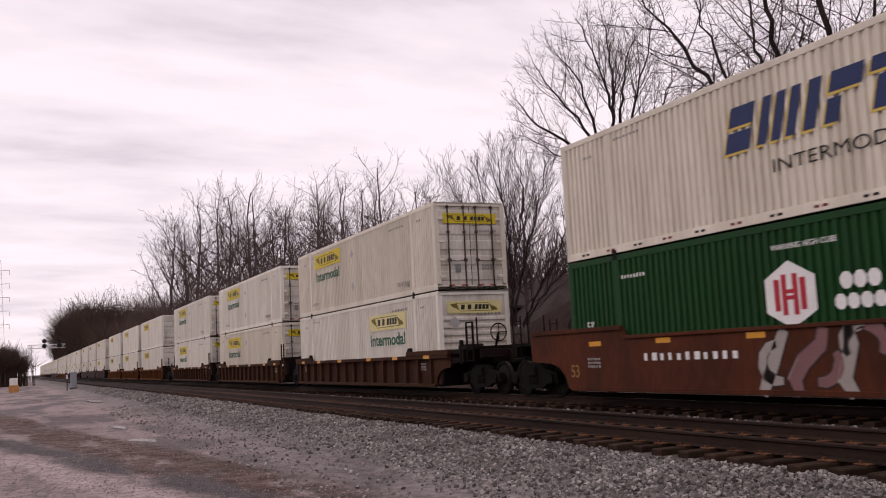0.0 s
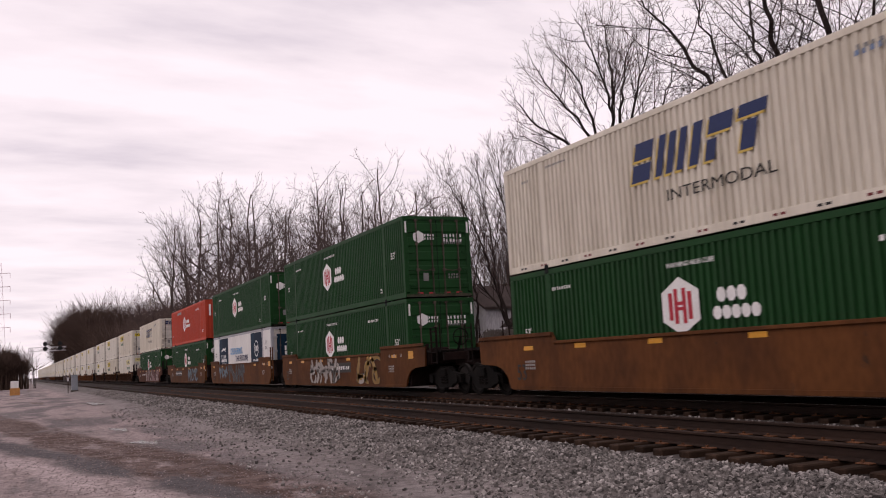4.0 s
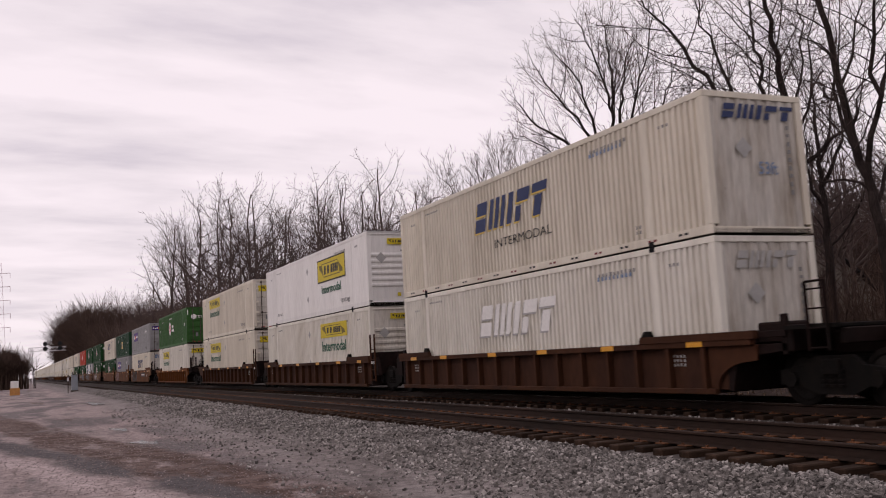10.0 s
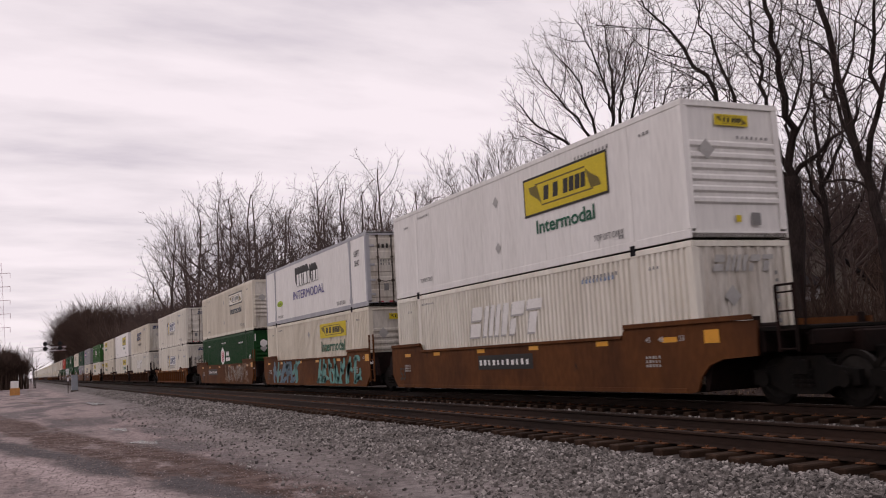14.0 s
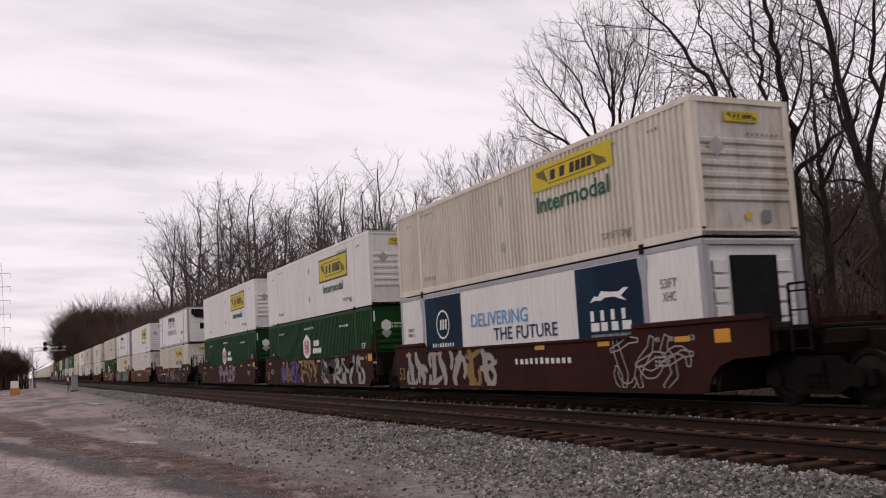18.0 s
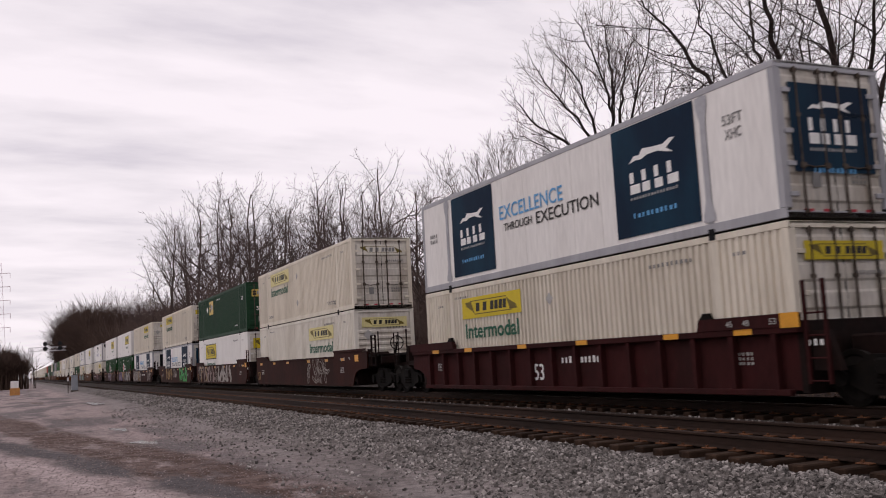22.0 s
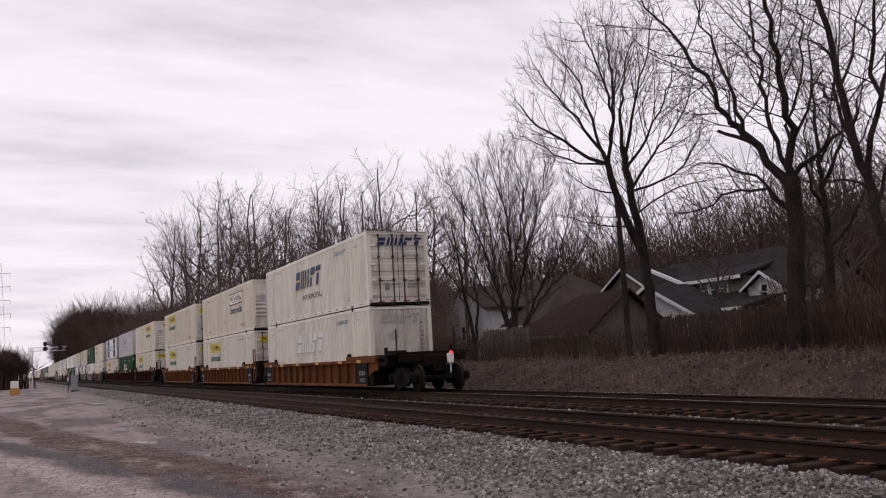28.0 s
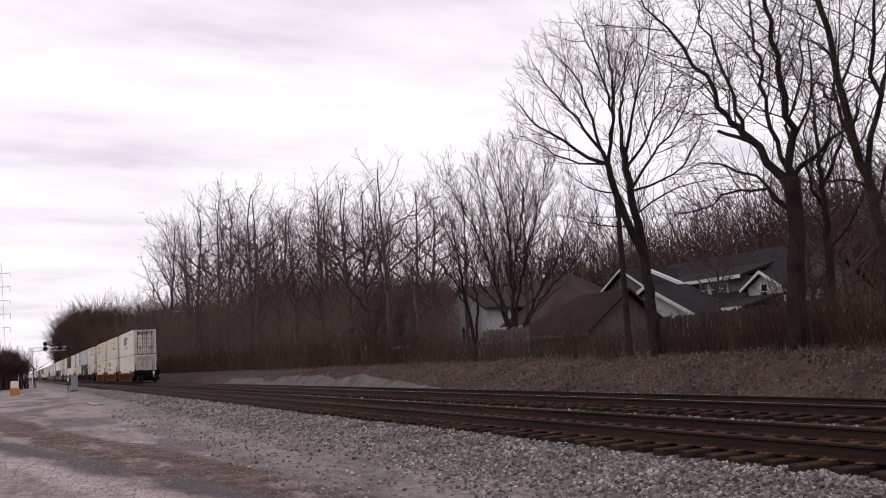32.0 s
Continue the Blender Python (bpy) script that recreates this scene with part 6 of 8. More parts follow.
def stencils(root, dark, seed):
    """Small stencilled notes near the posts, as bars."""
    bars(root, on_side(3.3, 2.50), 1.5, 0.12, dark, 1, 10, seed=seed)
    bars(root, on_side(1.25, 2.46), 0.4, 0.10, dark, 1, 3, seed=seed + 1)
    bars(root, on_side(13.4, 2.58), 1.0, 0.09, dark, 1, 8, seed=seed + 2)
    bars(root, on_side(14.95, 2.40), 0.4, 0.10, dark, 1, 3, seed=seed + 3)
    bars(root, on_side(2.35, 0.42), 0.22, 0.22, dark, 2, 2, seed=seed + 4)


def lift_note(root, dark=FADED):
    words(root, "TOP LIFT ONLY", 2.85, 0.46, 1.2, 0.15, dark)
    words(root, "TOP LIFT ONLY", 13.4, 0.46, 1.0, 0.13, dark)


def dashes(root):
    """Row of red and dark reflective dashes along the lower rail."""
    for i in range(15):
        y = 0.9 + i * 1.03
        m = flat_maroon if i % 2 else INK
        part("rail_dash", plates_mesh("raildash", [rect(-0.15, -0.04, -0.024, 0.024), rect(0.03, 0.15, -0.024, 0.024)], m), m, root, at=on_side(y, 0.11))


def diamonds(root):
    for z in (2.15, 0.85):
        part("placard_holder", plates_mesh("sideplacard", [ring_poly(4, 0.17, 0.17)], FAINT), FAINT, root, at=on_side(8.25, z))


def rear_plaque(root, z=2.36, w=1.95, h=0.34, mat=YELLOW, x=0.0):
    scroll_mark(root, 0, 0, w, h, mat, at=on_rear(x, z, 0.004))


def make(kind, low):
    """Each kind of container by its livery; low ones sit in the wells."""
    where = "lower" if low else "upper"
    if kind in ("haul_front", "haul_rear", "haul_plain", "haul_mid", "haul_white"):
        paint = WHITE if kind in ("haul_front", "haul_white") else CREAM
        rear = {"haul_front": "doors", "haul_rear": "ribs", "haul_plain": "ribs", "haul_mid": "doors", "haul_white": "ribs"}[kind]
        c = container(f"{where} white corrugated steel container with a yellow plaque", paint, rear=rear)
        front = kind in ("haul_front", "haul_mid")
        y = 11.56 if front else 4.62
        if kind != "haul_plain":
            scroll_mark(c, y, 2.33 if not low else 2.22, 3.66, 0.62)
            words(c, "Intermodal", y + 0.02, 1.66 if not low else 1.54, 3.30, 0.44, PINE)
        else:
            scroll_mark(c, 4.62, 2.15, 3.7, 0.60, WHITE, True)
            words(c, "Intermodal", 4.63, 1.46, 3.26, 0.42, flat_slate_dark)
        lift_note(c)
        diamonds(c)
        stencils(c, FADED, 20)
        if rear == "doors":
            rear_plaque(c, mat=YELLOW if kind != "haul_plain" else WHITE)
        else:
            rear_plaque(c, 2.50, 0.9, 0.22)
    elif kind in ("haul_pale",):
        c = container(f"{where} grimy white corrugated container with a faded plaque", CREAM)
        scroll_mark(c, 11.5, 2.35, 3.67, 0.64, PALE)
        words(c, "Intermodal", 11.6, 1.72, 3.3, 0.44, PINE)
        lift_note(c)
        diamonds(c)
        stencils(c, FADED, 22)
        rear_plaque(c, 2.40, 2.1, 0.42, WHITE)
    elif kind == "haul_pale_low":
        c = container(f"{where} white corrugated container with a faded yellow plaque", WHITE, rear="ribs")
        scroll_mark(c, 4.63, 2.15, 3.7, 0.58, PALE)
        words(c, "Intermodal", 4.66, 1.51, 3.5, 0.44, PINE)
        stencils(c, FADED, 23)
        rear_plaque(c, 2.36, 1.95, 0.40, PALE)
    elif kind == "haul_box":
        c = container(f"{where} smooth white container with a black-bordered yellow plaque", CLEAN, "flat", "ribs")
        scroll_mark(c, 4.66, 1.94, 3.8, 0.90, YELLOW, True)
        words(c, "Intermodal", 4.70, 1.11, 2.72, 0.36, PINE)
        lift_note(c)
        diamonds(c)
        stencils(c, FADED, 24)
        rear_plaque(c, 2.50, 0.9, 0.24)
    elif kind == "haul_box_low":
        c = container(f"{where} smooth white container with a bordered yellow plaque", CLEAN, "flat", "doors")
        scroll_mark(c, 11.52, 2.02, 3.7, 0.92, YELLOW, True)
        words(c, "Intermodal", 11.5, 1.16, 2.9, 0.36, PINE)
        stencils(c, FADED, 25)
        rear_plaque(c, 2.2, 1.9, 0.60)
    elif kind in ("slant", "slant_clean", "slant_door"):
        paint = CREAM if kind != "slant_clean" else WHITE
        c = container(f"{where} cream corrugated container with a navy slanted mark", paint, rear="corr" if kind == "slant" else "doors")
        slanted_mark(c, on_side(8.16, 1.86), 4.2, 0.84, NAVY, GOLD)
        words(c, "INTERMODAL", 7.55, 0.99, 3.12, 0.24, INK)
        bars(c, on_side(3.4, 2.42), 1.4, 0.14, flat_slate, 1, 9, seed=30)
        stencils(c, FADED, 31)
        dashes(c)
        slanted_mark(c, on_rear(0.1, 2.50, 0.004), 1.9, 0.30, NAVY)
        if kind == "slant":
            words(c, "53ft", 0.25, 1.35, 0.5, 0.26, flat_slate, True)
    elif kind in ("slant_white", "slant_low"):
        c = container(f"{where} cream corrugated container with a slanted mark", CREAM if kind == "slant_low" else WHITE, rear="corr" if kind == "slant_white" else "doors")
        m = CLEAN if kind == "slant_white" else NAVY
        slanted_mark(c, on_side(8.15, 1.78), 4.3, 0.86, m, GOLD if m is NAVY else FAINT)
        bars(c, on_side(3.4, 2.42), 1.4, 0.14, flat_slate, 1, 9, seed=33)
        stencils(c, FADED, 34)
        slanted_mark(c, on_rear(0.0, 2.42, 0.004), 1.6, 0.34, FAINT if m is not NAVY else flat_slate)
    elif kind in ("shield", "shield_low", "shield_grey"):
        c = container(f"{where} white container with a navy and gold shield", PALEGREY if kind == "shield_grey" else WHITE, rear={"shield": "doors", "shield_low": "corr", "shield_grey": "flat"}[kind])
        shield_mark(c, 9.72, 1.66, 7.24, 1.70, 2.9, 0.60)
        words(c, "INTERMODAL", 7.5, 1.13, 2.7, 0.19, FADED)
        part("diamond_placard", plates_mesh("bigplacard", [ring_poly(4, 0.24, 0.24)], MARK if kind == "shield_grey" else FADED), FADED, c, at=on_side(4.0, 1.95))
        bars(c, on_side(1.1, 1.95) if low else on_side(3.2, 2.45), 1.3, 0.16, flat_slate, 1, 9, seed=36)
        lift_note(c)
        dashes(c)
        stencils(c, FADED, 37)
        slanted_mark(c, on_rear(0.2, 2.48, 0.004), 1.1, 0.22, NAVY)
        words(c, "53ft", 0.25, 1.35, 0.5, 0.24, flat_slate, True)
    elif kind in ("hub", "hub_old", "hub_door"):
        paint = LEAF if kind == "hub_old" else GREEN
        c = container(f"{where} {'faded' if kind == 'hub_old' else 'dark'} green corrugated container with a white hexagon", paint, rear="ribs" if (low and kind == "hub") else "doors")
        hex_mark(c, 8.98, 1.60)
        pair_words(c, 7.30, 1.56, 1.46, 0.66)
        words(c, "53'", 1.05, 1.60 if not low else 1.42, 0.45, 0.24, MARK)
        words(c, "53'", 15.3, 1.60 if not low else 1.35, 0.30, 0.20, MARK)
        words(c, "WARNING HIGH CUBE", 8.6, 2.45, 1.5, 0.10, MARK)
        bars(c, on_side(13.5, 2.38), 0.9, 0.12, MARK, 1, 8, seed=41)
        bars(c, on_side(3.4, 2.32), 1.2, 0.14, MARK, 1, 8, seed=42) if low else None
        bars(c, on_side(2.35, 0.44), 0.22, 0.20, MARK, 2, 2, seed=43)
        part("end_hexagon", plates_mesh("endhexagon", [ring_poly(6, 0.23, 0.22, math.pi / 2)], MARK), MARK, c, at=on_rear(-0.72, 2.15, 0.004))
        bars(c, on_rear(-0.28, 2.15, 0.004), 0.42, 0.24, MARK, 2, 4, seed=44)
        bars(c, on_rear(0.62, 2.12, 0.004), 0.8, 0.34, MARK, 2, 6, seed=45)
        for s in (-1, 1):
            part("post_tape", plates_mesh("posttape", [rect(-0.03, 0.03, -0.2, 0.2)], MARK), MARK, c, at=on_rear(s * 1.2, 2.5))
    elif kind == "hub_red":
        c = container(f"{where} orange-red corrugated container with a white hexagon", RED, rear="corr")
        hex_mark(c, 9.24, 1.60)
        pair_words(c, 7.4, 1.56, 2.2, 0.66)
        words(c, "53'", 1.07, 0.71, 0.45, 0.22, MARK)
        words(c, "53'", 15.4, 0.80, 0.3, 0.2, MARK)
        bars(c, on_side(3.23, 2.42), 1.66, 0.20, MARK, 1, 8, seed=46)
        part("grey_patch", plates_mesh("greypatch", [rect(-1.0, 1.0, -0.1, 0.1)], FADED), FADED, c, at=on_side(11.8, 2.58))
        part("end_hexagon", plates_mesh("endhexagon", [ring_poly(6, 0.23, 0.22, math.pi / 2)], MARK), MARK, c, at=on_rear(-0.5, 2.2, 0.0))
        words(c, "53'", 0.0, 1.4, 0.4, 0.24, FAINT, True)
        part("end_tape", plates_mesh("endtape", [rect(-0.07, 0.07, -0.4, 0.4)], MARK), MARK, c, at=on_rear(-0.95, 2.15))
    elif kind in ("square", "square_fore"):
        c = container(f"{where} forest green corrugated container with a gold square", FOREST)
        if kind == "square":
            square_mark(c, 8.1, 1.51, 1.52, 0.86)
        else:
            square_mark(c, 11.0, 2.10, 1.47, 0.92)
        words(c, "53'", 1.08, 1.55 if kind == "square" else 2.04, 0.48, 0.22, MARK)
        part("diamond_placard", plates_mesh("bigplacard", [ring_poly(4, 0.20, 0.20)], MARK), MARK, c, at=on_side(12.5, 2.05))
        bars(c, on_side(8.4, 2.52), 1.2, 0.08, MARK, 1, 12, seed=48)
        bars(c, on_side(2.9, 0.5), 0.9, 0.12, MARK, 1, 7, seed=49)
        square_mark(c, 0, 0, 0.72, 0.42, at=on_rear(-0.60, 2.25, 0.004))
        bars(c, on_rear(0.6, 2.2, 0.004), 0.8, 0.30, MARK, 2, 6, seed=50)
        words(c, "53'", -0.5, 1.35, 0.4, 0.24, MARK, True)
        part("yellow_label", plates_mesh("yellowlabel", [rect(-0.35, 0.35, -0.12, 0.12)], YELLOW), YELLOW, c, at=on_rear(0.6, 0.85, 0.004))
    elif kind == "parcel":
        c = container(f"{where} grey corrugated container with a purple panel", GREY)
        parcel_panel(c, 11.92, 1.92, 3.84, 0.92)
        for y in (3.35, 2.6):
            part("diamond_placard", plates_mesh("bigplacard", [ring_poly(4, 0.24, 0.24)], MARK), MARK, c, at=on_side(y, 2.15))
        words(c, "TOP LIFT ONLY", 2.9, 0.46, 1.2, 0.15, INK)
        words(c, "TOP LIFT ONLY", 13.3, 0.46, 1.1, 0.13, INK)
        stencils(c, FADED, 52)
        parcel_panel(c, 0, 0, 2.0, 0.42, at=on_rear(0.0, 2.36, 0.004))
    elif kind in ("hound_exec", "hound_future", "hound_future_fwd", "hound_exec_low"):
        rear = "bay" if kind == "hound_future_fwd" else "doors"
        c = container(f"{where} white insulated container with dark teal picture panels", CLEAN, "flat", rear, SILVER)
        if kind in ("hound_exec", "hound_exec_low"):
            hound_panel(c, 12.42, 2.75, name="fore_panel")
            hound_panel(c, 3.65, 2.85, name="aft_panel")
            words(c, "EXCELLENCE", 8.97, 1.80, 3.36, 0.39, SKYBLUE)
            words(c, "THROUGH", 9.65, 1.37, 1.55, 0.22, INK)
            words(c, "EXECUTION", 7.2, 1.37, 2.9, 0.32, INK)
        else:
            if kind == "hound_future":
                hound_panel(c, 12.7, 2.74, name="fore_panel")
                round_panel(c, 3.46, 2.74)
            else:
                round_panel(c, 12.6, 2.74)
                hound_panel(c, 3.33, 2.75, name="aft_panel")
            words(c, "DELIVERING", 8.85, 1.84, 3.42, 0.39, SKYBLUE)
            words(c, "THE FUTURE", 7.40, 1.38, 3.48, 0.35, NAVY)
        words(c, "53FT", 1.15, 2.10, 0.55, 0.20, FADED)
        words(c, "XHC", 1.15, 1.82, 0.45, 0.20, FADED)
        bars(c, on_side(15.2, 1.7), 0.6, 0.34, FADED, 2, 4, seed=55)
        if rear == "doors":
            hound_panel(c, 0, 2.0, 0.86, 2.5, at=on_rear(0, 1.68, 0.004), name="door_panel")
        waisted_posts(c)
    elif kind in ("block", "block_unit"):
        c = container(f"{where} smooth white insulated container with black-shadowed blocks", CLEAN, "flat", "doors" if kind == "block" else "unit", SILVER)
        block_mark(c, 8.1, 2.08, 3.8, 0.90)
        words(c, "INTERMODAL", 8.13, 1.22, 5.1, 0.40, VIOLET)
        end = 1.12 if kind == "block" else 15.05
        words(c, "53FT", end, 2.16, 0.64, 0.23, INK)
        words(c, "XHC", end, 1.78, 0.56, 0.23, INK)
        words(c, "TOP LIFT ONLY", 3.3, 0.36, 1.2, 0.17, FADED)
        words(c, "TOP LIFT ONLY", 13.2, 0.36, 1.0, 0.15, FADED)
        part("green_oval", plates_mesh("greenoval", [ring_poly(20, 0.56, 0.15)], LIME), LIME, c, "lime green oval badge", on_side(13.28 if kind == "block" else 2.9, 1.03))
        bars(c, on_side(13.28 if kind == "block" else 2.9, 1.03, 0.006), 0.6, 0.14, INK, 1, 3, seed=58)
        waisted_posts(c)
        if kind == "block":
            bars(c, on_rear(-0.45, 2.35, 0.004), 0.75, 0.26, INK, 1, 4, seed=59)
            bars(c, on_rear(-0.55, 1.70, 0.004), 0.55, 0.26, FADED, 2, 5, seed=60)
            bars(c, on_rear(0.5, 2.3, 0.004), 0.85, 0.20, FADED, 1, 5, seed=61)
    else:
        c = container(f"{where} plain white corrugated container far down the train", WHITE, simple=True)
        scroll_mark(c, 11.56, 2.3, 3.66, 0.62)
    return c


flat_slate_dark = flat("dark_slate_marking", (0.035, 0.055, 0.075))


def waisted_posts(c):
    """Silver lifting posts that widen at head and foot."""
    out = [(-0.17, 0.0), (0.17, 0.0), (0.17, 0.12), (0.08, 0.42), (0.08, 2.0), (0.17, 2.3), (0.17, 2.50), (-0.17, 2.50), (-0.17, 2.3), (-0.08, 2.0), (-0.08, 0.42), (-0.17, 0.12)]
    for y in (P1, P2):
        part("waisted_post", plates_mesh("waisted", [out], SILVER), SILVER, c, "silver lifting post", on_side(y, 0.24, 0.004))


# ---------------------------------------------------------------- well cars
def smooth_side(bm, s, front, rear):
    """Flanged side plate of a smooth-sided car. Ends are 'link' or 'draw'."""
    def tail(kind):
        return [(-0.30, 0.62), (-0.30, 1.60)] if kind == "link" else [(-0.02, 0.24), (-0.16, 0.52), (-0.42, 0.74), (-0.80, 0.85), (-1.74, 0.90), (-1.78, 1.54)]
    low = tail(rear)
    top = [(L - y, z) for y, z in tail(front)]
    outline = [(0.15, 0.20)] + low + [(2.25, 1.65), (2.42, 1.42), (L - 2.42, 1.42), (L - 2.25, 1.65)] + list(reversed(top)) + [(L - 0.15, 0.20)]
    prism(bm, outline, s * 1.40, s * 1.455)


def smooth_flanges(front, rear):
    """Name and span along and up of each flange on a smooth side."""
    spans = [("top_flange", 2.40, L - 2.40, 1.355, 1.43)]
    spans += [("end_flange", -0.28 if rear == "link" else -1.7, 2.3, 1.56, 1.66), ("end_flange", L - 2.3, L + (0.28 if front == "link" else 1.7), 1.56, 1.66)]
    return spans + [("bottom_flange", 0.3, L - 0.3, 0.20, 0.30)]


def ribbed_side(bm, s):
    """Lower stringer of a rib-sided car."""
    a, b = sorted((s * 1.37, s * 1.50))
    block(bm, a, b, 0.1, L - 0.1, 0.19, 0.30, 0.012)


def rail_beam(bm, s, front, rear, rail):
    y0, y1 = (-0.20 if rear == "link" else -0.95), L + (0.20 if front == "link" else 0.95)
    a, b = sorted((s * 1.37, s * 1.50))
    block(bm, a, b, y0, y1, rail - 0.125, rail, 0.012)


def end_beam(bm, s, front, rear, rail, rise, e):
    """Raised beam over a car's end, with its foot plate."""
    kind = front if e else rear
    flip = (lambda y: L - y) if e else (lambda y: y)
    tip = -0.2 if kind == "link" else -1.05
    prism(bm, [(flip(2.40), rail), (flip(2.34), rise), (flip(tip), rise), (flip(tip), rail - 0.01)], s * 1.40, s * 1.52)


def end_gusset(bm, s, rail, e):
    flip = (lambda y: L - y) if e else (lambda y: y)
    arch = [(0.1 - 0.95 * (1 - math.cos(k * math.pi / 12)), 0.30 + 0.50 * math.sin(k * math.pi / 12)) for k in range(7)]
    prism(bm, [(flip(y), z) for y, z in [(0.3, 0.30), (0.3, rail - 0.12), (-1.0, rail - 0.12), (-1.0, 0.82)] + arch[::-1]], s * 1.37, s * 1.42)


def wheelset(bm, y):
    for s in (-1, 1):
        disc(bm, (s * 0.755, y, 0.465), 0, [(-0.065 * s, 0.44), (-0.065 * s, 0.465), (0.045 * s, 0.462), (0.055 * s, 0.49), (0.068 * s, 0.485), (0.068 * s, 0.40), (0.03 * s, 0.36), (0.03 * s, 0.18), (0.075 * s, 0.15), (0.075 * s, 0.05)], 22)
    rod(bm, (-1.02, y, 0.465), (1.02, y, 0.465), 0.085, 10)


def truck_frame(bm, s):
    out = [(-1.22, 0.36), (-1.20, 0.62), (-0.62, 0.70), (-0.38, 0.86), (0.38, 0.86), (0.62, 0.70), (1.20, 0.62), (1.22, 0.36), (0.72, 0.34), (0.40, 0.20), (-0.40, 0.20), (-0.72, 0.34)]
    prism(bm, out, s * 0.94, s * 1.08)
    for y in (-0.92, 0.92):
        disc(bm, (s * 1.09, y, 0.465), 0, [(0, 0.14), (s * 0.05, 0.14), (s * 0.05, 0.08)], 12)


def springs(bm):
    for s in (-1, 1):
        for y in (-0.18, 0.0, 0.18):
            for i in range(4):
                disc(bm, (s * 1.06, y, 0.33 + i * 0.085), 2, [(0, 0.08), (0.045, 0.08)], 8)


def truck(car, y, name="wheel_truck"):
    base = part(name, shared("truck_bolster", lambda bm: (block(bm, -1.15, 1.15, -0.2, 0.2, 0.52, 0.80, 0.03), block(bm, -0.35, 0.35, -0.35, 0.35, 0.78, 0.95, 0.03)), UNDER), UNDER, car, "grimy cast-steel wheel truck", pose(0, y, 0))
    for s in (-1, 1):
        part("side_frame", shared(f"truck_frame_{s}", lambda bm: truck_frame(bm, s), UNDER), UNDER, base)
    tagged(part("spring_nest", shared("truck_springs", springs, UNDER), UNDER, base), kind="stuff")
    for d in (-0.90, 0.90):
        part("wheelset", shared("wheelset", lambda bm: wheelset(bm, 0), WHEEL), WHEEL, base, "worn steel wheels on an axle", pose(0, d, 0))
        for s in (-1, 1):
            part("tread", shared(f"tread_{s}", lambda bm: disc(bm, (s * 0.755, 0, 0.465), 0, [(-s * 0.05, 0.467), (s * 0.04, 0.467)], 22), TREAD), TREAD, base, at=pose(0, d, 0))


def ladder(bm):
    for y in (-2.30, -2.72):
        rod(bm, (-1.44, y, 0.95), (-1.44, y, 2.12), 0.036, 6)
    for i in range(4):
        rod(bm, (-1.44, -2.30, 1.0 + i * 0.33), (-1.44, -2.72, 1.0 + i * 0.33), 0.016, 6)
    rod(bm, (-1.44, -2.30, 2.12), (-1.44, -2.72, 2.12), 0.022, 6)


def brake_wheel(bm):
    c = Vector((-0.55, -2.66, 1.80))
    rim = [c + Vector((0.26 * math.cos(k * math.pi / 8), 0, 0.26 * math.sin(k * math.pi / 8))) for k in range(16)]
    for k in range(16):
        rod(bm, rim[k], rim[(k + 1) % 16], 0.02, 5)
    for k in range(0, 16, 4):
        rod(bm, c, rim[k], 0.015, 5)
    rod(bm, c, c + Vector((0, 0.25, -0.45)), 0.04, 6)


